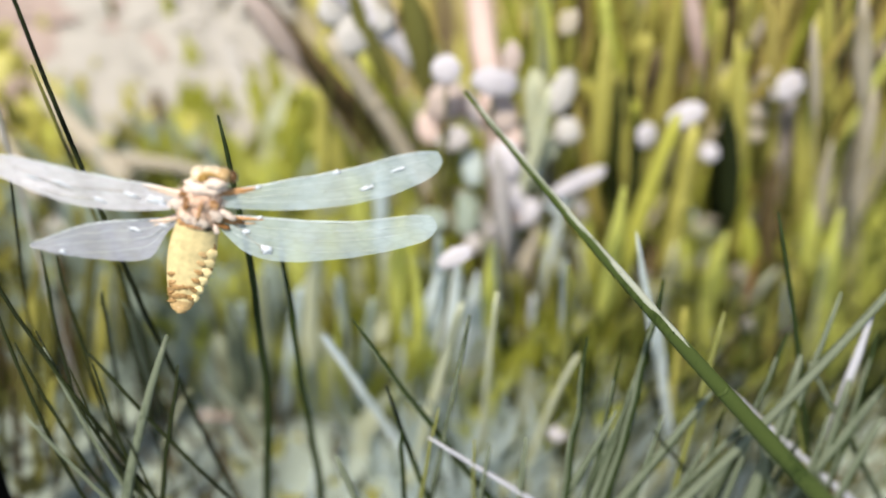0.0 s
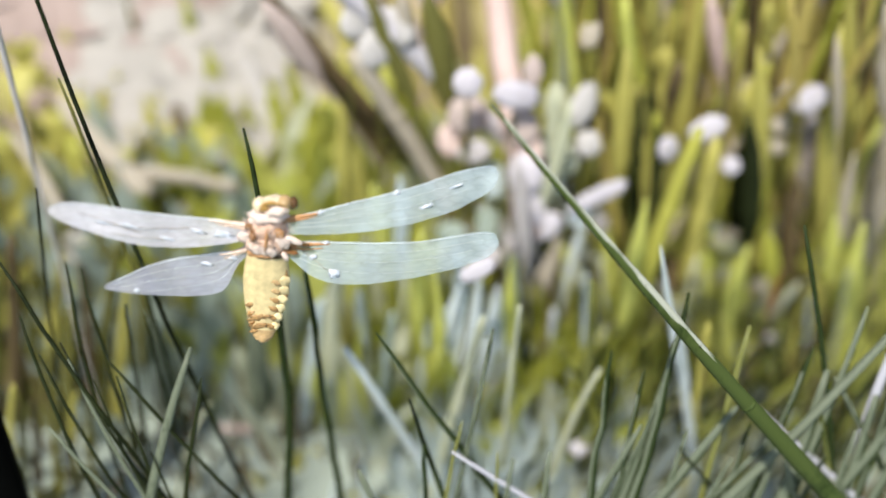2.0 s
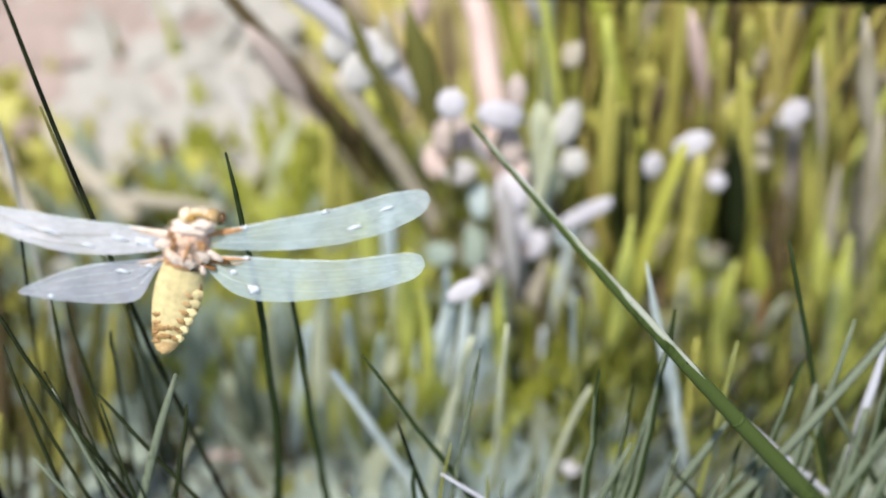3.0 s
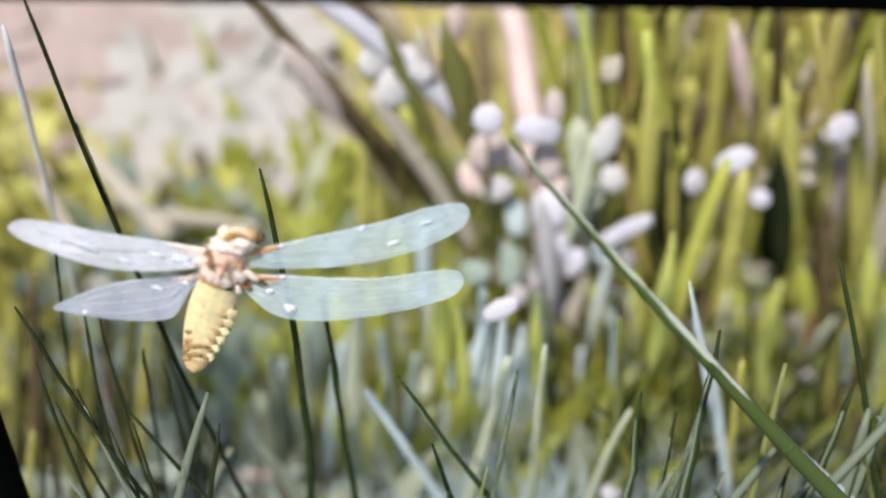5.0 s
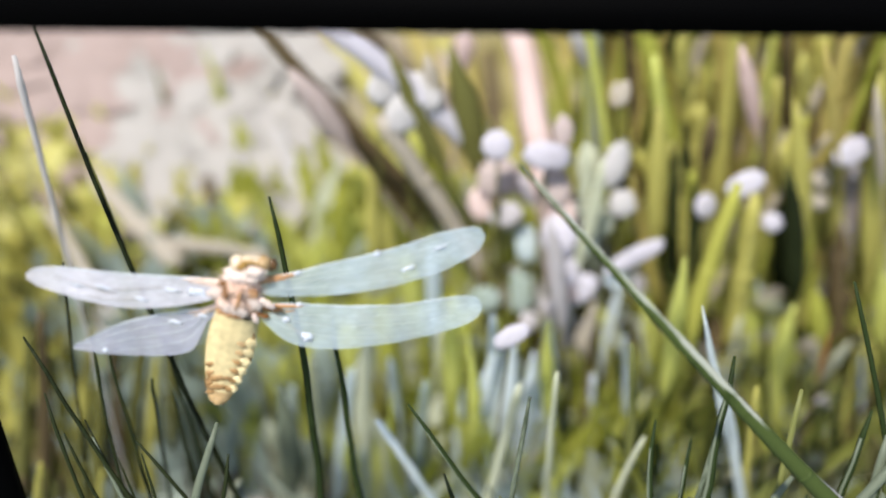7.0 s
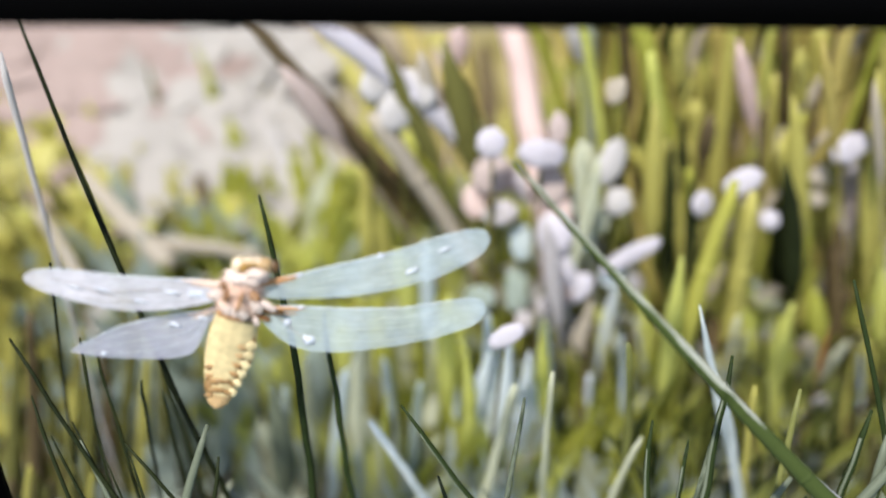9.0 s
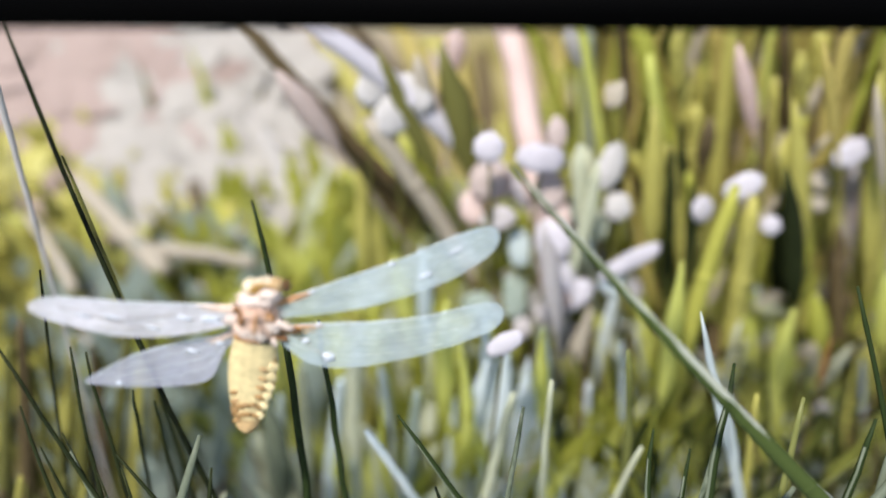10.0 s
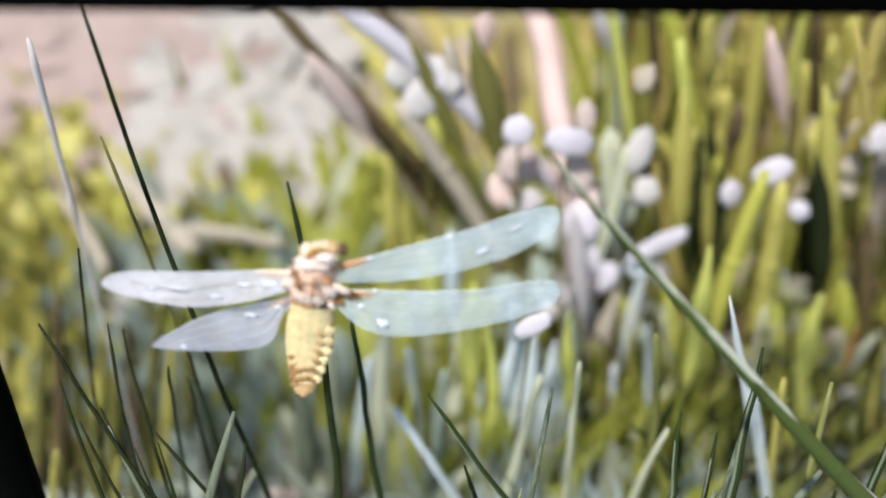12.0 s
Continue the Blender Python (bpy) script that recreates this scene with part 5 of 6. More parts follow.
blade("dark_leaf", (1.75, 16.80, 4.38), (2.01, 16.80, 2.82), (2.57, 16.80, -0.12), 0.262, 0.327, BROWN, "dark brown leaf painting a dark gap at the bank's foot", 0.38)
blade("dark_leaf", (4.02, 15.60, 1.87), (4.19, 15.60, 1.02), (4.48, 15.60, -0.38), 0.291, 0.363, DEEP, "dark green leaf painting a shaded gap at the bank's foot", 0.99)
blade("green_leaf", (2.71, 15.60, 2.82), (2.93, 15.60, 1.71), (3.25, 15.60, -0.12), 0.283, 0.353, OLIVE, "olive-green leaf at the foot of the bank", 0.86)
blade("dry_leaf", (9.21, 16.00, 2.39), (8.16, 16.00, 4.05), (8.37, 16.00, -0.12), 0.340, 0.369, BLEACH, "curled pale dead leaf among the grass")
blade("dry_leaf", (8.68, 18.20, 8.97), (9.24, 18.20, 6.72), (9.78, 18.20, 1.06), 0.338, 0.390, BLUSH, "faded pink leaf lying across the reeds", 0.20)
blade("reed_leaf", (0.12, 25.08, 9.08), (0.33, 24.05, 8.00), (0.60, 22.84, 6.73), 0.446, 0.546, OCHRE, "ochre-green leaf leaning against the bank")
blade("reed_leaf", (0.93, 24.73, 8.71), (1.07, 23.67, 7.61), (1.21, 22.55, 6.43), 0.367, 0.449, BROWN, "dark brown rotting leaf leaning against the bank")
blade("reed_leaf", (3.18, 25.12, 9.12), (3.17, 23.98, 7.93), (3.31, 22.56, 6.44), 0.423, 0.515, OCHRE, "ochre-green leaf leaning against the bank")
blade("reed_leaf", (3.58, 24.15, 8.11), (3.58, 23.16, 7.07), (3.63, 21.88, 5.72), 0.367, 0.448, MIST, "grey-green leaf leaning against the bank")
blade("reed_leaf", (-0.38, 24.71, 8.70), (0.02, 23.70, 7.63), (0.09, 22.95, 6.84), 0.392, 0.482, BLUSH, "faded pink leaf leaning against the bank")
blade("reed_leaf", (1.39, 23.31, 7.22), (1.53, 22.49, 6.36), (1.66, 21.70, 5.53), 0.439, 0.541, OLIVE, "olive-green leaf leaning against the bank")
blade("dry_stalk", (-2.05, 12.90, 5.32), (-1.14, 12.90, 3.53), (0.58, 12.90, -0.12), 0.166, 0.199, FROST, "bleached blue-white stem lying aslant in the water")
blade("green_leaf", (-3.74, 25.48, 9.40), (-3.24, 24.42, 8.29), (-2.13, 23.52, 7.35), 0.519, 0.636, OLIVE, "olive-green leaf slanting down the bank")
blade("dark_leaf", (-2.77, 25.54, 9.47), (-2.04, 24.51, 8.39), (-1.01, 23.76, 7.59), 0.469, 0.575, BROWN, "dark brown rotting leaf slanting down the bank")
blade("green_leaf", (-1.47, 25.55, 9.47), (-1.07, 24.70, 8.58), (-0.37, 23.87, 7.72), 0.522, 0.641, OCHRE, "ochre-green leaf slanting down the bank")
blade("green_leaf", (-0.50, 25.06, 8.97), (-0.04, 24.10, 7.95), (0.41, 23.17, 6.98), 0.520, 0.637, OLIVE, "olive-green leaf slanting down the bank")
blade("green_leaf", (-4.69, 25.05, 8.96), (-4.10, 23.98, 7.83), (-3.23, 22.95, 6.75), 0.464, 0.567, OCHRE, "ochre-green leaf slanting down the bank")
blade("green_leaf", (-2.45, 23.41, 7.23), (-1.66, 22.43, 6.20), (-0.89, 21.70, 5.44), 0.508, 0.624, OLIVE, "olive-green leaf slanting down the bank")
bud("seed_head", (0.47, 17.10, 9.20), 0.32, 0.31, 0, WHITE, "large round white flower head on a stem")
bud("seed_head", (1.58, 17.20, 8.89), 0.54, 0.31, 4, WHITE, "broad white flower head on a stem")
bud("seed_head", (0.63, 17.90, 7.98), 0.48, 0.43, 0, BLUSH, "dusky pink flower head on a stem")
bud("seed_head", (0.36, 18.00, 7.32), 0.39, 0.44, 0, PINK, "dusky pink flower head on a stem")
bud("seed_head", (0.77, 17.30, 7.38), 0.39, 0.29, -18, BONE, "pale lilac flower head on a stem")
bud("seed_head", (0.51, 17.20, 7.70), 0.11, 0.14, 0, BROWN, "small dark brown withered bud on a stem")
bud("seed_head", (1.89, 17.40, 8.01), 0.33, 0.45, -10, BLUSH, "faded pink petal cluster on a thin stem")
bud("seed_head", (2.07, 17.30, 7.46), 0.30, 0.38, -20, PINK, "faded pink petal cluster on a thin stem")
bud("seed_head", (1.98, 17.00, 7.00), 0.41, 0.48, -25, WHITE, "pale lilac petal cluster on a thin stem")
bud("seed_head", (2.16, 16.90, 6.25), 0.37, 0.60, -6, WHITE, "pale lilac petal cluster on a thin stem")
bud("seed_head", (2.39, 16.80, 5.60), 0.65, 0.34, -34, WHITE, "pale lilac petal cluster on a thin stem")
bud("seed_head", (2.64, 17.10, 6.80), 0.25, 0.29, 0, FROST, "pale petal cluster on a thin stem")
bud("seed_head", (1.96, 17.00, 5.01), 0.25, 0.26, 0, BONE, "pale lilac bud on a stem")
bud("seed_head", (3.23, 17.70, 8.43), 0.31, 0.55, 25, BLEACH, "pale cream-green bud on a thin stem")
bud("seed_head", (3.45, 17.50, 7.55), 0.32, 0.32, 0, BLEACH, "pale cream-green round bud on a stem")
bud("seed_head", (3.10, 17.50, 7.09), 0.24, 0.37, 15, GLAUC, "pale green bud on a thin stem")
bud("seed_head", (2.76, 17.90, 7.47), 0.31, 0.57, 12, SAGE, "sage-green bud on a thin stem")
bud("seed_head", (2.72, 18.10, 8.17), 0.28, 0.51, 0, GLAUC, "pale green bud on a thin stem")
bud("seed_head", (3.65, 16.60, 6.69), 0.72, 0.20, -33, WHITE, "long white seed head on a stem")
bud("seed_head", (3.40, 16.80, 6.03), 0.35, 0.32, 0, FROST, "pale petal cluster on a thin stem")
bud("seed_head", (1.32, 17.40, 6.55), 0.26, 0.45, -8, HAZE, "pale blue-green bud on a thin stem")
bud("seed_head", (1.29, 17.30, 5.28), 0.32, 0.56, 0, SAGE, "sage-green bud on a thin stem")
bud("seed_head", (0.40, 17.00, 5.27), 0.37, 0.30, 0, SAGE, "sage-green bud on a thin stem")
bud("seed_head", (1.40, 16.60, 4.91), 0.22, 0.25, 0, BONE, "pale lilac bud on a stem")
bud("seed_head", (2.49, 17.20, 4.24), 0.38, 0.30, -10, BONE, "pale lilac bud on a stem")
bud("seed_head", (3.26, 17.90, 10.05), 0.14, 0.28, 12, STRAW, "cream bud among the reeds")
bud("seed_head", (2.02, 17.90, 9.15), 0.22, 0.37, 0, BLUSH, "faded pink petal cluster on a thin stem")
blade("grass_blade", (4.53, 18.00, 8.83), (5.32, 18.00, 6.02), (6.91, 18.00, 0.85), 0.256, 0.426, OLIVE, "olive-green reed leaf on the bank")
blade("grass_blade", (5.10, 18.00, 8.13), (5.63, 18.00, 5.76), (6.52, 18.00, 0.85), 0.200, 0.333, MEADOW, "fresh green reed leaf on the bank")
blade("grass_blade", (7.09, 18.00, 8.82), (8.09, 18.00, 5.98), (9.60, 18.00, 0.85), 0.288, 0.480, OLIVE, "olive-green reed leaf on the bank")
blade("grass_blade", (7.95, 18.00, 7.68), (8.44, 18.00, 5.44), (9.87, 18.00, 0.85), 0.219, 0.365, MEADOW, "fresh green reed leaf on the bank")
blade("grass_blade", (3.67, 18.00, 8.13), (4.36, 18.00, 5.73), (6.23, 18.00, 0.85), 0.229, 0.382, OCHRE, "ochre-green reed leaf on the bank")
blade("grass_blade", (3.22, 18.00, 6.97), (3.91, 18.00, 5.30), (5.20, 18.00, 0.85), 0.236, 0.394, OLIVE, "olive-green reed leaf on the bank")
blade("grass_blade", (8.29, 18.00, 8.68), (9.13, 18.00, 6.04), (10.48, 18.00, 0.85), 0.244, 0.407, OLIVE, "olive-green reed leaf on the bank")
blade("sedge_blade", (-9.66, 15.75, 5.30), (-10.30, 15.75, 3.07), (-11.12, 15.75, -0.12), 0.181, 0.313, DARK_OLIVE, "dim moss-green sedge blade at the water's edge")
blade("sedge_blade", (-9.37, 15.90, 5.79), (-9.83, 15.90, 3.36), (-10.59, 15.90, -0.16), 0.180, 0.383, BROWN, "dark brown dead sedge blade at the water's edge")
blade("sedge_blade", (-9.49, 16.05, 4.44), (-9.61, 16.05, 2.42), (-10.08, 16.05, -0.35), 0.188, 0.250, DARK_OLIVE, "dim moss-green sedge blade at the water's edge")
blade("sedge_blade", (-8.52, 16.20, 5.09), (-9.21, 16.20, 2.77), (-9.98, 16.20, -0.52), 0.186, 0.322, OLIVE, "olive sedge blade at the water's edge")
blade("sedge_blade", (-8.34, 15.60, 4.15), (-8.69, 15.60, 2.36), (-9.18, 15.60, -0.12), 0.186, 0.397, DARK_OLIVE, "dim moss-green sedge blade at the water's edge")
blade("sedge_blade", (-7.95, 15.75, 5.12), (-8.15, 15.75, 2.95), (-8.62, 15.75, -0.12), 0.182, 0.243, BROWN, "dark brown dead sedge blade at the water's edge")
blade("sedge_blade", (-7.09, 15.90, 5.75), (-7.81, 15.90, 3.31), (-8.58, 15.90, -0.23), 0.181, 0.313, DARK_OLIVE, "dim moss-green sedge blade at the water's edge")
blade("sedge_blade", (-7.16, 16.05, 4.39), (-7.60, 16.05, 2.37), (-8.11, 16.05, -0.42), 0.189, 0.403, OLIVE, "olive sedge blade at the water's edge")
blade("sedge_blade", (-6.79, 16.20, 5.37), (-7.06, 16.20, 2.92), (-7.56, 16.20, -0.61), 0.185, 0.247, DARK_OLIVE, "dim moss-green sedge blade at the water's edge")
blade("sedge_blade", (-10.59, 16.05, 2.79), (-10.70, 16.05, 1.45), (-11.03, 16.05, -0.32), 0.196, 0.339, DARK_OLIVE, "dim moss-green sedge blade at the water's edge")
blade("sedge_blade", (-9.50, 16.20, 2.97), (-10.16, 16.20, 1.48), (-10.74, 16.20, -0.50), 0.197, 0.419, OLIVE, "olive sedge blade at the water's edge")
blade("sedge_blade", (-9.01, 15.60, 2.82), (-9.38, 15.60, 1.59), (-9.79, 15.60, -0.12), 0.193, 0.257, DARK_OLIVE, "dim moss-green sedge blade at the water's edge")
blade("sedge_blade", (-8.71, 15.75, 2.32), (-8.80, 15.75, 1.28), (-9.03, 15.75, -0.12), 0.197, 0.341, BROWN, "dark brown dead sedge blade at the water's edge")
blade("sedge_blade", (-8.32, 15.90, 2.87), (-8.23, 15.90, 1.53), (-8.42, 15.90, -0.24), 0.195, 0.416, DARK_OLIVE, "dim moss-green sedge blade at the water's edge")
blade("sedge_blade", (-4.09, 15.80, 3.72), (-4.22, 15.80, 2.02), (-4.40, 15.80, -0.27), 0.205, 0.333, SAGE, "pale grey-green sedge blade at the water's edge")
blade("sedge_blade", (-3.51, 15.20, 5.01), (-3.49, 15.20, 2.92), (-3.61, 15.20, -0.12), 0.193, 0.313, MIST, "pale grey-green sedge blade at the water's edge")
blade("sedge_blade", (-2.68, 15.35, 4.56), (-3.00, 15.35, 2.62), (-3.25, 15.35, -0.12), 0.197, 0.320, HAZE, "pale grey-green sedge blade at the water's edge")
blade("sedge_blade", (-2.35, 15.50, 3.77), (-2.49, 15.50, 2.13), (-2.60, 15.50, -0.12), 0.203, 0.329, SAGE, "pale grey-green sedge blade at the water's edge")
blade("sedge_blade", (-4.55, 15.65, 2.66), (-4.57, 15.65, 1.47), (-4.68, 15.65, -0.12), 0.209, 0.340, MIST, "pale grey-green sedge blade at the water's edge")
blade("sedge_blade", (-1.85, 15.80, 4.49), (-1.65, 15.80, 2.46), (-1.58, 15.80, -0.36), 0.202, 0.328, HAZE, "pale grey-green sedge blade at the water's edge")
blade("sedge_blade", (-1.03, 15.20, 4.33), (-1.18, 15.20, 2.50), (-1.26, 15.20, -0.12), 0.198, 0.321, SAGE, "pale grey-green sedge blade at the water's edge")
blade("sedge_blade", (0.39, 15.35, 6.03), (0.50, 15.35, 3.56), (0.67, 15.35, -0.12), 0.190, 0.309, HAZE, "pale grey-green sedge blade at the water's edge")
blade("sedge_blade", (0.86, 15.50, 5.31), (1.15, 15.50, 3.07), (1.41, 15.50, -0.13), 0.196, 0.318, SAGE, "pale grey-green sedge blade at the water's edge")
blade("sedge_blade", (1.68, 15.65, 5.64), (1.63, 15.65, 3.22), (1.79, 15.65, -0.31), 0.196, 0.318, HAZE, "pale grey-green sedge blade at the water's edge")
blade("dry_stalk", (1.16, 22.00, 11.36), (1.40, 18.85, 9.41), (2.24, 16.70, 5.39), 0.689, 0.665, PINK, "pinkish bleached reed stem leaning back on the bank")
blade("dry_stalk", (-8.30, 15.30, 11.73), (-8.26, 15.30, 7.59), (-8.13, 15.30, -0.12), 0.147, 0.075, BLEACH, "pale bleached stalk standing at the water's edge")
blade("grass_blade", (-0.21, 16.39, 1.89), (0.21, 16.39, 0.18), (0.41, 16.39, -1.86), 0.085, 0.141, HAZE, "pale blue-green grass blade at the bank's foot")
blade("grass_blade", (0.18, 16.30, 1.82), (0.51, 16.30, 0.19), (0.68, 16.30, -1.76), 0.120, 0.199, OLIVE, "olive-green grass blade at the bank's foot")
blade("grass_blade", (0.41, 16.56, 3.45), (0.81, 16.56, 1.06), (1.07, 16.56, -2.08), 0.082, 0.137, HAZE, "pale blue-green grass blade at the bank's foot")
blade("grass_blade", (0.54, 15.97, 5.51), (0.88, 15.97, 2.68), (1.19, 15.97, -1.38), 0.144, 0.240, MEADOW, "fresh green grass blade at the bank's foot")
blade("grass_blade", (0.93, 16.79, 4.59), (1.32, 16.79, 1.71), (1.67, 16.79, -2.35), 0.078, 0.131, SAGE, "sage-grey grass blade at the bank's foot")
blade("grass_blade", (1.71, 15.87, 4.42), (1.67, 15.87, 1.99), (1.85, 15.87, -1.28), 0.130, 0.217, SAGE, "sage-grey grass blade at the bank's foot")
blade("grass_blade", (2.43, 16.21, 3.18), (2.10, 16.21, 1.04), (2.16, 16.21, -1.68), 0.087, 0.145, GLAUC, "pale green grass blade at the bank's foot")
blade("grass_blade", (1.95, 15.67, 2.60), (2.03, 15.67, 0.95), (2.18, 15.67, -1.05), 0.158, 0.264, MEADOW, "fresh green grass blade at the bank's foot")
blade("grass_blade", (2.85, 15.80, 3.26), (2.55, 15.80, 1.28), (2.64, 15.80, -1.21), 0.104, 0.174, DEEP, "dark green grass blade at the bank's foot")
blade("grass_blade", (2.70, 15.54, 5.47), (2.65, 15.54, 2.82), (2.94, 15.54, -0.90), 0.125, 0.208, BROWN, "dark brown dead blade at the bank's foot")
blade("grass_blade", (3.52, 16.11, 2.16), (3.24, 16.11, 0.47), (3.33, 16.11, -1.58), 0.094, 0.157, GLAUC, "pale green grass blade at the bank's foot")
blade("grass_blade", (2.78, 15.50, 4.22), (2.95, 15.50, 2.01), (3.25, 15.50, -0.86), 0.147, 0.245, FROST, "frosted white grass blade at the bank's foot")
blade("grass_blade", (2.85, 15.74, 3.41), (3.32, 15.74, 1.39), (3.71, 15.74, -1.16), 0.073, 0.122, HAZE, "pale blue-green grass blade at the bank's foot")
blade("grass_blade", (3.20, 15.93, 4.74), (3.54, 15.93, 2.16), (4.00, 15.93, -1.38), 0.142, 0.237, OLIVE, "olive-green grass blade at the bank's foot")
blade("grass_blade", (3.41, 15.63, 5.26), (3.81, 15.63, 2.63), (4.34, 15.63, -1.04), 0.124, 0.206, HAZE, "pale blue-green grass blade at the bank's foot")
blade("grass_blade", (4.25, 15.82, 5.03), (4.29, 15.82, 2.40), (4.72, 15.82, -1.27), 0.071, 0.118, MEADOW, "fresh green grass blade at the bank's foot")
blade("grass_blade", (3.74, 16.01, 4.42), (4.40, 16.01, 1.91), (5.01, 16.01, -1.49), 0.091, 0.152, SAGE, "sage-grey grass blade at the bank's foot")
blade("grass_blade", (4.37, 16.22, 3.89), (4.77, 16.22, 1.47), (5.28, 16.22, -1.75), 0.099, 0.165, SAGE, "sage-grey grass blade at the bank's foot")
blade("grass_blade", (3.87, 16.13, 5.17), (4.66, 16.13, 2.36), (5.42, 16.13, -1.64), 0.101, 0.168, GLAUC, "pale green grass blade at the bank's foot")
blade("grass_blade", (5.68, 16.77, 3.21), (5.78, 16.77, 0.78), (6.23, 16.77, -2.41), 0.082, 0.137, MEADOW, "fresh green grass blade at the bank's foot")
blade("grass_blade", (4.78, 16.20, 4.94), (5.31, 16.20, 2.16), (6.01, 16.20, -1.74), 0.135, 0.226, DEEP, "dark green grass blade at the bank's foot")
blade("grass_blade", (5.22, 16.57, 1.65), (6.04, 16.57, -0.09), (6.58, 16.57, -2.18), 0.099, 0.164, BROWN, "dark brown dead blade at the bank's foot")
blade("grass_blade", (6.36, 16.46, 5.09), (6.37, 16.46, 2.15), (6.99, 16.46, -2.06), 0.158, 0.264, GLAUC, "pale green grass blade at the bank's foot")
blade("grass_blade", (6.41, 16.02, 4.95), (6.39, 16.02, 2.24), (6.95, 16.02, -1.54), 0.078, 0.130, GLAUC, "pale green grass blade at the bank's foot")
blade("grass_blade", (6.00, 15.62, 4.21), (6.42, 15.62, 1.93), (7.02, 15.62, -1.07), 0.081, 0.136, SAGE, "sage-grey grass blade at the bank's foot")
blade("grass_blade", (5.91, 16.02, 4.03), (6.74, 16.02, 1.64), (7.52, 16.02, -1.54), 0.136, 0.227, GLAUC, "pale green grass blade at the bank's foot")
blade("grass_blade", (6.53, 15.91, 4.05), (7.09, 15.91, 1.70), (7.79, 15.91, -1.42), 0.092, 0.153, OLIVE, "olive-green grass blade at the bank's foot")
blade("grass_blade", (6.46, 16.42, 3.72), (7.37, 16.42, 1.25), (8.22, 16.42, -2.03), 0.138, 0.231, MEADOW, "fresh green grass blade at the bank's foot")
blade("grass_blade", (6.66, 16.01, 5.46), (7.40, 16.01, 2.59), (8.39, 16.01, -1.55), 0.078, 0.129, DEEP, "dark green grass blade at the bank's foot")
blade("grass_blade", (8.03, 16.39, 2.60), (8.44, 16.39, 0.56), (9.04, 16.39, -2.01), 0.095, 0.159, HAZE, "pale blue-green grass blade at the bank's foot")
blade("grass_blade", (8.18, 16.31, 3.52), (8.40, 16.31, 1.17), (9.04, 16.31, -1.91), 0.075, 0.125, BROWN, "dark brown dead blade at the bank's foot")
blade("grass_blade", (9.18, 16.70, 1.72), (9.27, 16.70, -0.13), (9.73, 16.70, -2.39), 0.175, 0.291, GLAUC, "pale green grass blade at the bank's foot")
blade("grass_blade", (8.47, 16.77, 3.95), (9.04, 16.77, 1.24), (9.95, 16.77, -2.47), 0.109, 0.182, SAGE, "sage-grey grass blade at the bank's foot")
blade("grass_blade", (9.12, 16.28, 2.34), (9.53, 16.28, 0.44), (10.13, 16.28, -1.90), 0.167, 0.278, GLAUC, "pale green grass blade at the bank's foot")
blade("grass_blade", (8.86, 15.67, 4.82), (9.12, 15.67, 2.29), (9.93, 15.67, -1.19), 0.102, 0.170, OLIVE, "olive-green grass blade at the bank's foot")
blade("grass_blade", (9.03, 15.81, 2.78), (9.68, 15.81, 0.93), (10.37, 15.81, -1.35), 0.131, 0.218, MEADOW, "fresh green grass blade at the bank's foot")
blade("grass_blade", (10.45, 16.42, 2.83), (10.49, 16.42, 0.66), (11.10, 16.42, -2.08), 0.153, 0.256, DEEP, "dark green grass blade at the bank's foot")
blade("grass_blade", (9.30, 16.09, 4.27), (10.04, 16.09, 1.74), (11.05, 16.09, -1.69), 0.120, 0.199, HAZE, "pale blue-green grass blade at the bank's foot")
blade("grass_blade", (9.23, 16.43, 4.32), (10.44, 16.43, 1.62), (11.70, 16.43, -2.10), 0.098, 0.163, BROWN, "dark brown dead blade at the bank's foot")
blade("grass_blade", (9.84, 15.78, 5.32), (10.28, 15.78, 2.56), (11.33, 15.78, -1.34), 0.095, 0.158, GLAUC, "pale green grass blade at the bank's foot")
blade("sedge_blade", (-10.01, 13.80, 3.20), (-10.16, 13.80, 2.41), (-10.71, 13.80, -0.12), 0.108, 0.192, DARK_OLIVE, "dim moss-green sedge blade in the shallow water")
blade("sedge_blade", (-9.74, 14.00, 2.79), (-9.92, 14.00, 2.37), (-10.38, 14.00, -0.12), 0.111, 0.197, BROWN, "dark brown dead sedge blade in the shallow water")
blade("sedge_blade", (-9.04, 13.60, 3.60), (-9.48, 13.60, 2.45), (-9.84, 13.60, -0.12), 0.106, 0.189, OLIVE, "olive sedge blade in the shallow water")
blade("sedge_blade", (-9.15, 13.80, 3.19), (-9.17, 13.80, 2.41), (-9.70, 13.80, -0.12), 0.108, 0.193, DARK_OLIVE, "dim moss-green sedge blade in the shallow water")
blade("sedge_blade", (-8.93, 14.00, 2.78), (-8.98, 14.00, 2.37), (-9.43, 14.00, -0.12), 0.111, 0.197, BROWN, "dark brown dead sedge blade in the shallow water")
blade("sedge_blade", (-8.19, 13.60, 3.59), (-8.49, 13.60, 2.44), (-8.85, 13.60, -0.12), 0.106, 0.189, DARK_OLIVE, "dim moss-green sedge blade in the shallow water")
blade("sedge_blade", (-7.90, 13.80, 3.18), (-8.24, 13.80, 2.40), (-8.51, 13.80, -0.12), 0.109, 0.193, OLIVE, "olive sedge blade in the shallow water")
blade("sedge_blade", (-7.86, 14.00, 2.76), (-7.78, 14.00, 2.36), (-8.20, 14.00, -0.12), 0.111, 0.198, DARK_OLIVE, "dim moss-green sedge blade in the shallow water")
bud("seed_head", (6.87, 17.14, 7.25), 0.23, 0.23, 0, WHITE, "round white seed head on a thin stem")
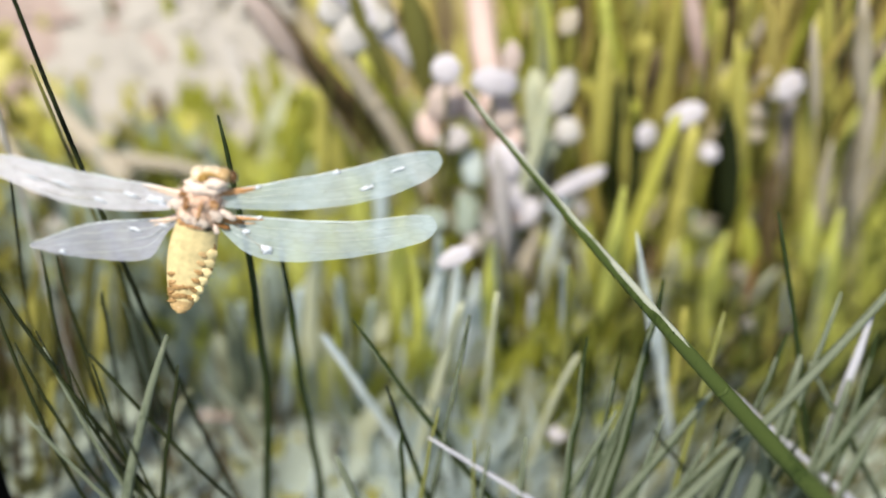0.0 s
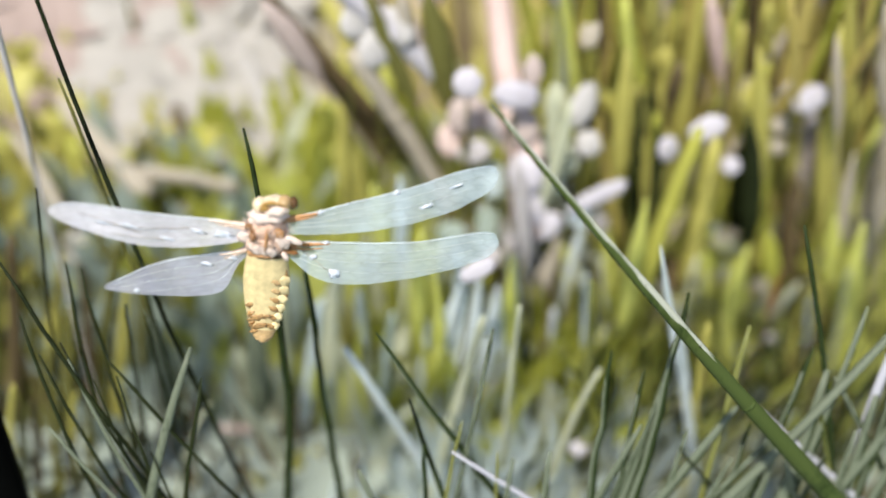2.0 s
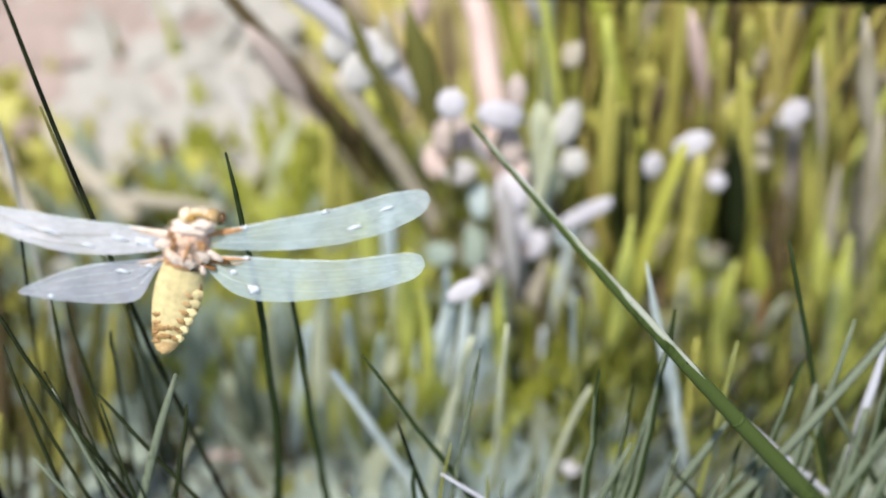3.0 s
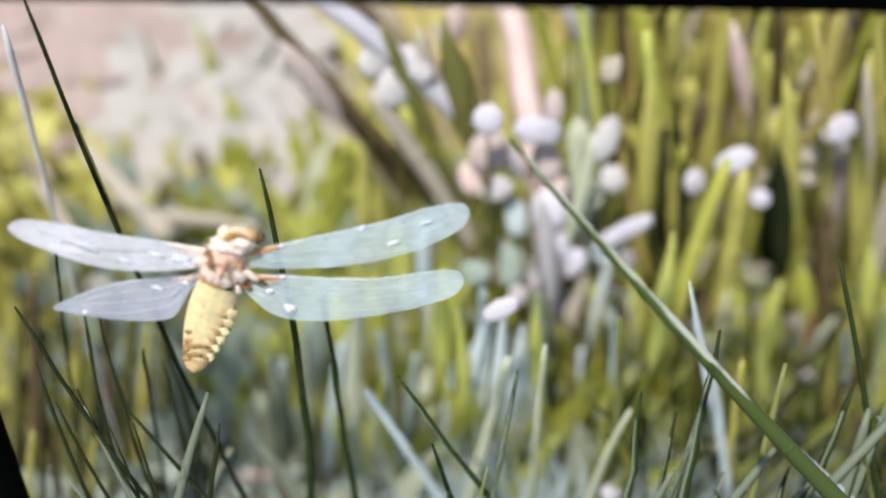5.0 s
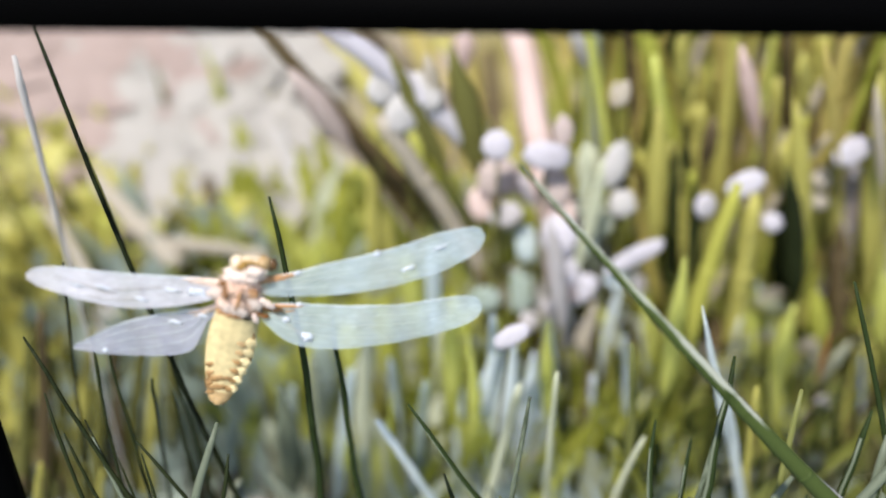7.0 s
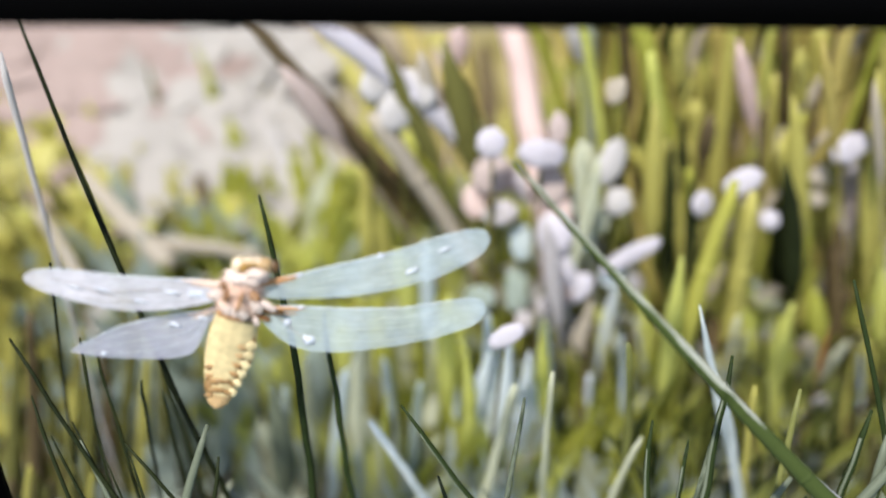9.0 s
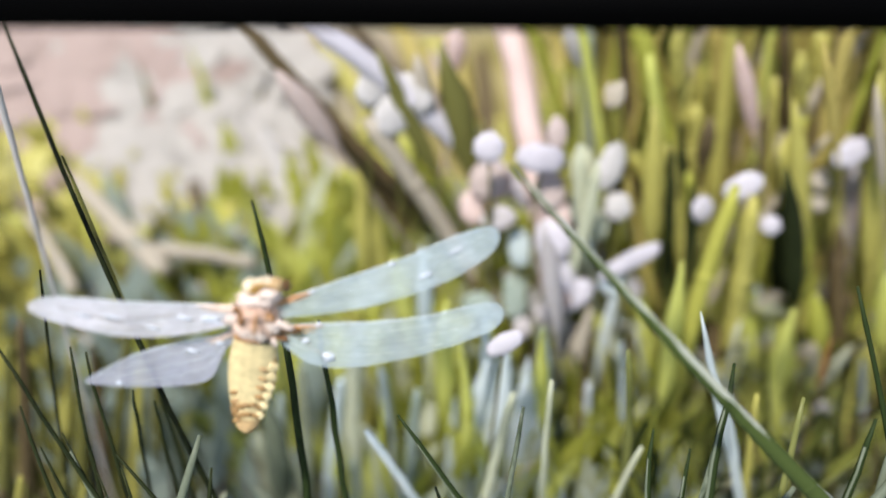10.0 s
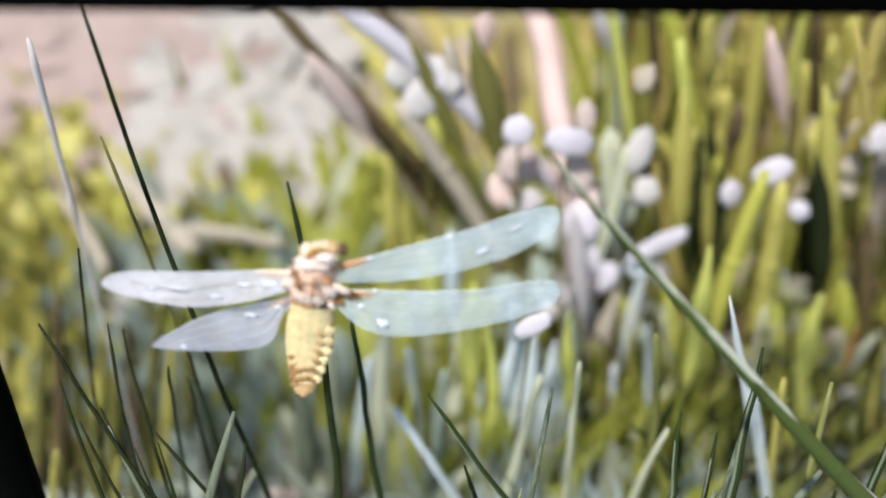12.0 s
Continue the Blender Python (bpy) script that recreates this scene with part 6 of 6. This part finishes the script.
bud("seed_head", (5.25, 17.14, 7.68), 0.31, 0.28, 60, WHITE, "oval white seed head on a thin stem")
bud("seed_head", (6.04, 17.14, 8.22), 0.45, 0.28, -30, WHITE, "long oval white seed head on a thin stem")
bud("seed_head", (8.56, 17.71, 8.75), 0.43, 0.29, -32, WHITE, "long oval white seed head on a thin stem")
bud("seed_head", (8.28, 18.05, 7.91), 0.28, 0.26, 0, STRAW, "round cream seed head on a thin stem")
bud("seed_head", (8.30, 18.05, 7.34), 0.27, 0.24, 0, STRAW, "round cream seed head on a thin stem")
bud("seed_head", (0.58, 13.80, 6.63), 0.40, 0.19, -36, WHITE, "white capsule-shaped seed head on a stem")
bud("seed_head", (3.21, 18.29, 9.85), 0.16, 0.28, 0, STRAW, "cream bud among the reeds")
bud("seed_head", (0.96, 17.71, 2.49), 0.54, 0.60, 0, BONE, "pale lilac drooping flower head")
bud("seed_head", (2.57, 17.71, 3.33), 0.38, 0.65, 0, STRAW, "cream flower head on a stem")
bud("seed_head", (3.18, 12.88, 2.31), 0.21, 0.20, 0, WHITE, "small white bud close to the water")
bud("seed_head", (9.37, 17.25, 1.63), 0.46, 0.34, -20, STRAW, "cream bud among the grass")
bud("seed_head", (1.76, 16.33, 2.78), 0.28, 0.62, 5, FROST, "pale hanging petal cluster on a stem")
bud("seed_head", (1.32, 16.33, 1.57), 0.23, 0.67, 8, FROST, "pale hanging petal cluster on a stem")
bud("seed_head", (0.72, 16.33, 2.73), 0.26, 0.65, 12, FROST, "pale hanging petal cluster on a stem")


# ---- dragonfly ----
SIZE = 0.945


def glide(rows, x):
    """Smooth in-between of a table of (x, front, back)."""
    x = min(max(x, rows[0][0]), rows[-1][0])
    k = max(i for i in range(len(rows) - 1) if rows[i][0] <= x)
    p0, p1, p2, p3 = (rows[min(max(i, 0), len(rows) - 1)] for i in (k - 1, k, k + 1, k + 2))
    t = (x - p1[0]) / (p2[0] - p1[0])
    out = []
    for c in (1, 2):
        m1 = (p2[c] - p0[c]) / (p2[0] - p0[0]) * (p2[0] - p1[0])
        m2 = (p3[c] - p1[c]) / (p3[0] - p1[0]) * (p2[0] - p1[0])
        out.append((2 * t ** 3 - 3 * t * t + 1) * p1[c] + (t ** 3 - 2 * t * t + t) * m1 + (3 * t * t - 2 * t ** 3) * p2[c] + (t ** 3 - t * t) * m2)
    return out


def wing(parent, root, side, rows, cover, label, marks, seams=()):
    """A wing from its root outwards; rows give (out, front edge, rear edge) in centimetres; its rear edge hangs towards the viewer."""
    length = rows[-1][0]
    place = lambda x, v, lift=0.0: Vector((side * x, 0.6 * v - lift, v + 0.0)) * CM
    bm = bmesh.new()
    count, last = 40, None
    for i in range(count + 1):
        x = rows[0][0] + (length - rows[0][0]) * (1 - (1 - i / count) ** 1.5)
        f, t = glide(rows, x)
        col = []
        for k in range(9):
            v = f + (t - f) * k / 8
            pleat = 0.014 * math.sin(k * 2.3) * (1 - 0.5 * x / length) + 0.022 * noise.noise(Vector((x * 2.6, k * 0.5, side * 3 + root[1])))
            col.append(bm.verts.new(place(x, v, pleat)))
        if last:
            for k in range(8):
                bm.faces.new((last[k], last[k + 1], col[k + 1], col[k]) if side > 0 else (last[k + 1], last[k], col[k], col[k + 1]))
        last = col
    ob = part("wing", bm, cover, parent, label)
    ob.location = Vector((root[0], root[1], root[2])) * CM * SIZE
    def vein(nm, fracs, w0, w1, mat, span=(0.0, 0.97), text=""):
        pts = []
        for i in range(15):
            x = rows[0][0] + (span[0] + (span[1] - span[0]) * i / 14) * (length - rows[0][0])
            f, t = glide(rows, x)
            k = fracs[0] + (fracs[1] - fracs[0]) * i / 14
            pts.append(place(x, f + (t - f) * k, 0.02))
        part(nm, sweep(bmesh.new(), pts, [(w0 + (w1 - w0) * i / 14) * CM for i in range(15)], 5), mat, ob, text)
    vein("front_vein", (0.02, 0.02), 0.022, 0.008, VEIN_PALE)
    vein("root_vein", (0.10, 0.06), 0.12, 0.02, VEIN if side > 0 else ROOT_PINK, (0.0, 0.20), "brown-orange vein at the wing's root")
    vein("root_vein", (0.32, 0.16), 0.06, 0.012, VEIN if side > 0 else ROOT_PINK, (0.0, 0.17), "brown-orange vein at the wing's root")
    for fracs, span in (((0.22, 0.28), (0.02, 0.93)), ((0.42, 0.55), (0.04, 0.88)), ((0.6, 0.86), (0.06, 0.72))):
        vein("vein", fracs, 0.006, 0.004, VEIN_PALE, span)
    for fracs, span in seams:
        vein("dark_vein", fracs, 0.016, 0.008, VEIN_DARK, span, "dark line in the wing's skin")
    # Small white patches paint glints onto the wing skin.
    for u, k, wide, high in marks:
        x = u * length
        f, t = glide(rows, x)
        part("painted_glint", ellipsoid(bmesh.new(), place(x, f + (t - f) * k, 0.03), (wide * CM, 0.012 * CM, high * CM), -25 * side, 1.1, u * 31, 3), GLINT, ob, "painted glint on the wing")
    return ob


VEIN_DARK = plain("grey_brown_vein", (0.30, 0.27, 0.25), 0.4)
VEIN_PALE = plain("pale_vein", (0.60, 0.66, 0.68), 0.4)
ROOT_PINK = plain("pinkish_wing_root", (0.68, 0.52, 0.42), 0.45, spread=0.25)


RF_ROOT, RH_ROOT, LF_ROOT, LH_ROOT = (0.26, -0.02, 0.28), (0.34, 0.0, -0.12), (-0.24, -0.02, 0.20), (-0.22, 0.0, -0.32)


def dragonfly():
    body = new("dragonfly")
    tagged(body, "yellow broad-bodied dragonfly hovering with spread clear wings", "dragonfly")
    c = CM * SIZE
    # abdomen: nine overlapping rings, broad and flat, narrowing to the tail
    prof = lambda u: 0.88 * (0.18 + 0.28 * math.sin(math.pi * min(1.0, 0.22 + u * 0.72)) ** 0.8 - 0.075 * u * u)
    spine = lambda u: Vector((0.07 + 0.02 * u, -0.05 - 0.40 * u * u, -0.33 - 1.60 * u))
    abdomen = part("abdomen", ellipsoid(bmesh.new(), spine(0.45) * c, (0.30 * c, 0.16 * c, 0.80 * c), 0, 0.0, 0, 2), AMBER, body, "broad amber-yellow banded abdomen")
    for k in range(9):
        pts, ws = [], []
        for i in range(7):
            u = (k + i / 6 * 1.01) / 9
            pts.append(spine(u) * c)
            ws.append(2 * prof(u) * c * (1.0 + 0.003 * i / 6) * (0.72 if u > 1 else 1.0))
        part("abdomen_ring", sweep(bmesh.new(), pts, ws, 22, 0.55, caps=False), AMBER if k < 8 else TAN, abdomen)
    band, wide = [], []
    for i in range(12):
        u = 0.10 + 0.80 * i / 11
        p, w = spine(u), prof(u)
        band.append((p + Vector((w * 0.80, -w * 0.20, 0))) * c)
        wide.append((0.05 + 0.13 * math.sin(math.pi * min(1, i / 9))) * c)
    part("flank_band", sweep(bmesh.new(), band, wide, 8, 0.8), BRONZE, abdomen, "dark brown band along the flank")
    for k in range(6):
        u = 0.30 + 0.105 * k
        p, w = spine(u), prof(u)
        part("side_spot", ellipsoid(bmesh.new(), (p + Vector((w * 0.70, -w * 0.31, 0))) * c, ((0.15 - 0.012 * k) * c, 0.055 * c, (0.13 - 0.008 * k) * c), -30, 0.3, k, 3), AMBER if k < 2 else CREAM, abdomen, "golden lobe on the flank" if k < 2 else "cream spot on the flank")
        part("side_mark", ellipsoid(bmesh.new(), (p + Vector((w * 0.46, -w * 0.49, 0.02))) * c, (0.085 * c, 0.02 * c, 0.05 * c), 25, 0.5, k + 9, 3), BRONZE if k > 1 else TAN, abdomen, "bronze-brown mark beside the spot")
        if k in (4, 5):
            part("back_mark", ellipsoid(bmesh.new(), (p + Vector((-0.08, -w * 0.545, 0.02))) * c, (w * 0.5 * c, 0.012 * c, 0.055 * c), -14, 1.2, k + 20, 3), BRONZE, abdomen, "bronze-brown mark across the back")
    for k in range(4):
        u = 0.60 + 0.10 * k
        p, w = spine(u), prof(u)
        part("edge_mark", ellipsoid(bmesh.new(), (p + Vector((-w * 0.66, -w * 0.40, 0.02))) * c, (0.075 * c, 0.022 * c, 0.05 * c), -25, 0.7, k + 31, 3), BRONZE, abdomen, "bronze-brown mark on the abdomen's edge")
    part("tail_tip", ellipsoid(bmesh.new(), Vector((0.09, -0.45, -1.90)) * c, (0.13 * c, 0.09 * c, 0.10 * c), 0, 0.3, 3, 3), TAN, abdomen, "pale tail end with short claspers")
    # thorax
    th = part("thorax", ellipsoid(bmesh.new(), Vector((0.04, 0.0, 0.02)) * c, (0.36 * c, 0.28 * c, 0.44 * c), 12, 0.25, 4), FLESH, body, "pinkish hairy thorax")
    for x, z, r, m in ((-0.20, 0.24, 0.10, RUST), (0.02, 0.20, 0.13, FLESH), (0.10, -0.12, 0.13, HAIR), (-0.10, -0.12, 0.11, HAIR), (0.30, 0.02, 0.13, HAIR),
                       (0.36, -0.10, 0.08, DARKEYE), (-0.27, 0.02, 0.14, HAIR), (0.24, 0.20, 0.10, VEIN), (-0.14, -0.30, 0.10, VEIN), (0.08, 0.02, 0.10, FLESH)):
        y = -0.28 * math.sqrt(max(0.05, 1 - (x - 0.04) ** 2 / 0.14 - z * z / 0.21))
        part("shoulder_plate", ellipsoid(bmesh.new(), Vector((x, y, z)) * c, (r * 1.1 * c, 0.025 * c, r * 0.8 * c), 20, 0.6, x * 9, 3), m, th)
    for x, z, wide, high, m in ((-0.17, 0.16, 0.05, 0.10, RUST), (0.33, -0.22, 0.07, 0.06, RUST), (0.06, 0.10, 0.025, 0.22, VEIN), (0.03, -0.27, 0.14, 0.03, VEIN)):
        y = -0.29 * math.sqrt(max(0.06, 1 - (x - 0.04) ** 2 / 0.14 - z * z / 0.21)) - 0.012
        part("stripe", ellipsoid(bmesh.new(), Vector((x, y, z)) * c, (wide * c, 0.02 * c, high * c), x * 30, 0.5, x * 7, 3), m, th, "rust-brown stripe on the thorax")
    rng = random.Random(4)
    fuzz = bmesh.new()
    for i in range(260):
        a, b = rng.uniform(0, 2 * math.pi), rng.uniform(-0.9, 0.9)
        n3 = Vector((math.cos(a) * math.sqrt(1 - b * b), -abs(math.sin(a)) * math.sqrt(1 - b * b), b))
        p = Vector((0.04 + n3.x * 0.35, n3.y * 0.27, 0.04 + n3.z * 0.46))
        sweep(fuzz, [p * c, (p + n3 * 0.05 + Vector((rng.uniform(-0.04, 0.04), 0, 0.03))) * c, (p + n3 * rng.uniform(0.08, 0.13) + Vector((rng.uniform(-0.06, 0.06), 0, 0.06))) * c], [0.012 * c, 0.008 * c, 0.002 * c], 3)
    tagged(part("fuzz", fuzz, HAIR, th, "fine pale hairs on the thorax"), kind="stuff")
    part("collar", ellipsoid(bmesh.new(), Vector((0.04, -0.03, 0.44)) * c, (0.34 * c, 0.2 * c, 0.13 * c), -16, 0.4, 2, 3), HAIR, body, "pale hairy collar")
    head = part("head", ellipsoid(bmesh.new(), Vector((0.11, 0.0, 0.64)) * c, (0.25 * c, 0.17 * c, 0.14 * c), -14, 0.25, 6), HEAD, body, "golden and brown head")
    part("eye", ellipsoid(bmesh.new(), Vector((-0.09, -0.02, 0.62)) * c, (0.12 * c, 0.15 * c, 0.13 * c), 0, 0.1, 1), HEAD, head, "golden compound eye")
    part("eye", ellipsoid(bmesh.new(), Vector((0.30, -0.01, 0.70)) * c, (0.12 * c, 0.16 * c, 0.12 * c), 0, 0.1, 2), TAN, head, "amber compound eye")
    arch = curve_points(Vector((-0.07, -0.17, 0.60)), Vector((-0.02, -0.20, 0.88)), Vector((0.30, -0.17, 0.74)), 11)
    part("crown", sweep(bmesh.new(), [p * c for p in arch], [(0.03 + 0.05 * math.sin(math.pi * i / 10)) * c for i in range(11)], 10, 0.7), CROWN, head, "golden-brown arch over the face")
    part("face_patch", ellipsoid(bmesh.new(), Vector((0.00, -0.17, 0.66)) * c, (0.085 * c, 0.035 * c, 0.075 * c), -20, 0.5, 9, 3), CROWN, head, "golden-brown patch below the arch")
    part("face_plate", ellipsoid(bmesh.new(), Vector((0.19, -0.17, 0.61)) * c, (0.19 * c, 0.07 * c, 0.085 * c), -16, 0.4, 5, 3), HAIR, head, "pale pinkish face plate")
    part("eye_edge", ellipsoid(bmesh.new(), Vector((0.45, 0.03, 0.68)) * c, (0.08 * c, 0.1 * c, 0.12 * c), 0, 0.2, 8, 2), DARKEYE, head, "dark rear edge of the eye")
    for x, y, z, rx, rz, turn, m, text in ((0.50, -0.16, 0.06, 0.17, 0.055, 24, HAIR, "pale plate at the wing root"), (0.64, -0.13, -0.02, 0.15, 0.035, 10, DARKEYE, "dark gap below the wing root plate"),
                                           (-0.16, -0.27, 0.12, 0.06, 0.07, 0, RUST, "rust-brown spot on the thorax"), (0.38, -0.20, -0.26, 0.05, 0.09, -30, HAIR, "pale plate at the hind wing root"),
                                           (-0.34, -0.12, -0.02, 0.12, 0.08, 0, HAIR, "pale plate at the wing root"), (0.46, -0.14, -0.20, 0.14, 0.035, 8, RUST, "brown plate at the hind wing root")):
        part("root_plate", ellipsoid(bmesh.new(), Vector((x, y, z)) * c, (rx * c, 0.05 * c, rz * c), turn, 0.35, x * 5, 3), m, th, text)
    wings = {
        "rf": wing(body, RF_ROOT, 1, ((-0.02, 0.09, -0.14), (0.55, 0.15, -0.17), (1.15, 0.27, -0.16), (1.67, 0.36, -0.12), (2.28, 0.49, -0.02), (2.80, 0.63, 0.11), (3.24, 0.70, 0.30), (3.43, 0.69, 0.42), (3.50, 0.60, 0.53)),
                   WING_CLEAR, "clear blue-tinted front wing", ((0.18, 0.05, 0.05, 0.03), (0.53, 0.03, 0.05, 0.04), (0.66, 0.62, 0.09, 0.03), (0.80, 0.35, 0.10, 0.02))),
        "rh": wing(body, RH_ROOT, 1, ((0.03, 0.01, -0.17), (0.40, 0.02, -0.47), (0.84, 0.00, -0.60), (1.54, -0.03, -0.60), (2.25, -0.02, -0.52), (2.78, 0.04, -0.43), (3.22, 0.08, -0.31), (3.42, 0.05, -0.21), (3.49, -0.05, -0.12)),
                   WING_CLEAR, "clear blue-tinted hind wing", ((0.19, 0.02, 0.05, 0.03), (0.22, 0.75, 0.07, 0.09), (0.13, 0.42, 0.05, 0.04)), (((0.25, 0.75), (0.06, 0.20)),)),
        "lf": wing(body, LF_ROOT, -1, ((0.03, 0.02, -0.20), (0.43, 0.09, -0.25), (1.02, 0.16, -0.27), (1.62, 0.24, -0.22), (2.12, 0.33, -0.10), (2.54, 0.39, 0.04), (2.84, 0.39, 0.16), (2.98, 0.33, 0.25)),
                   WING_SILVER, "front wing with a painted silvery sheen", ((0.13, 0.6, 0.14, 0.06), (0.26, 0.45, 0.10, 0.03), (0.60, 0.45, 0.12, 0.025), (0.74, 0.5, 0.10, 0.02), (0.42, 0.7, 0.10, 0.02)),
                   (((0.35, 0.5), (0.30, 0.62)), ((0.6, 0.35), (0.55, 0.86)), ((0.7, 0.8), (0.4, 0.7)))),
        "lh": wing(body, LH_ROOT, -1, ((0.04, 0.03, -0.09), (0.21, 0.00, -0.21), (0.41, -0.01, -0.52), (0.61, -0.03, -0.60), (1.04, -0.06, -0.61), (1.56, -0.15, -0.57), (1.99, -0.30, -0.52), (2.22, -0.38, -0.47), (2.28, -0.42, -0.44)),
                   WING_MILKY, "hind wing with a painted milky lilac sheen", ((0.12, 0.3, 0.06, 0.03), (0.30, 0.22, 0.08, 0.03), (0.78, 0.8, 0.04, 0.04))),
    }
    return body, wings


DRAGONFLY, WINGS = dragonfly()


def motions():
    # seconds, x, z in centimetres, lean to the right in degrees, and how far the near and far wings rise and beat
    rows = [
        (0.0, -3.87, 9.45, 15.2, -1.0, 1.8, 0, 0),
        (0.5, -3.86, 9.33, 13.5, -0.5, 0.7, 0, 0),
        (1.0, -4.1, 9.33, 18.4, -2.6, 1.3, 0, 0),
        (1.5, -3.77, 9.27, 14.6, -1.6, -0.7, 0, 0),
        (2.0, -3.26, 9.13, 5.4, 1.4, -0.8, 3, -5),
        (2.5, -3.81, 9.41, 19.0, -0.3, -0.7, 0, -4),
        (3.0, -4.2, 9.39, 17.6, -1.6, -1.2, 0, 0),
        (5.0, -4.15, 9.37, 20.4, 0.0, 0.0, 0, 0),
        (5.5, -3.87, 9.14, 16.9, -1.4, -0.1, 0, -5),
        (6.0, -3.84, 9.28, 13.8, 0.8, -5.0, 0, 0),
        (6.5, -3.99, 9.33, 17.7, 1.7, -3.4, 0, 0),
        (7.0, -4.06, 9.35, 15.9, 0.9, -5.6, 0, 0),
        (9.0, -3.89, 9.31, 16.8, 0.5, -5.6, 0, 0),
        (9.5, -4.06, 9.35, 17.6, 1.3, -4.8, 0, 0),
        (10.0, -3.58, 9.04, 9.8, 5.4, -3.8, 3, -5),
        (10.5, -4.23, 9.23, 17.6, 3.2, -5.2, 0, 0),
        (11.0, -3.54, 9.21, 10.6, 4.0, -9.2, 0, 0),
        (11.5, -3.7, 9.3, 15.7, 4.5, -7.8, 0, 0),
        (12.0, -3.23, 9.32, 8.4, 3.0, -12.2, 0, 0),
    ]
    walk(DRAGONFLY, [(t, pose(x * CM, 0.1140, z * CM, 0, lean, 0)) for t, x, z, lean, *_ in rows])
    for key, root, sign in (("rf", RF_ROOT, 1), ("rh", RH_ROOT, 1), ("lf", LF_ROOT, -1), ("lh", LH_ROOT, -1)):
        rise, beat = (4, 6) if sign > 0 else (5, 7)
        share = 1.0 if key in ("rf", "lf") else 0.6
        walk(WINGS[key], [(r[0], pose(root[0] * CM * SIZE, root[1] * CM * SIZE, root[2] * CM * SIZE, 0, -sign * share * r[rise] - r[3], sign * r[beat])) for r in rows])

    # the tall rush leans by small angles set to fit the camera's view
    foot = TALL_RUSH.location.copy()
    walk(TALL_RUSH, [(t, pose(foot.x, foot.y, foot.z, 0, a, 0)) for t, a in ((0.0, 0.0), (3.0, -0.2), (5.0, -0.9), (9.5, -0.8), (10.5, -1.3), (11.0, 0.1), (11.5, -0.1), (12.0, 1.4))])


motions()
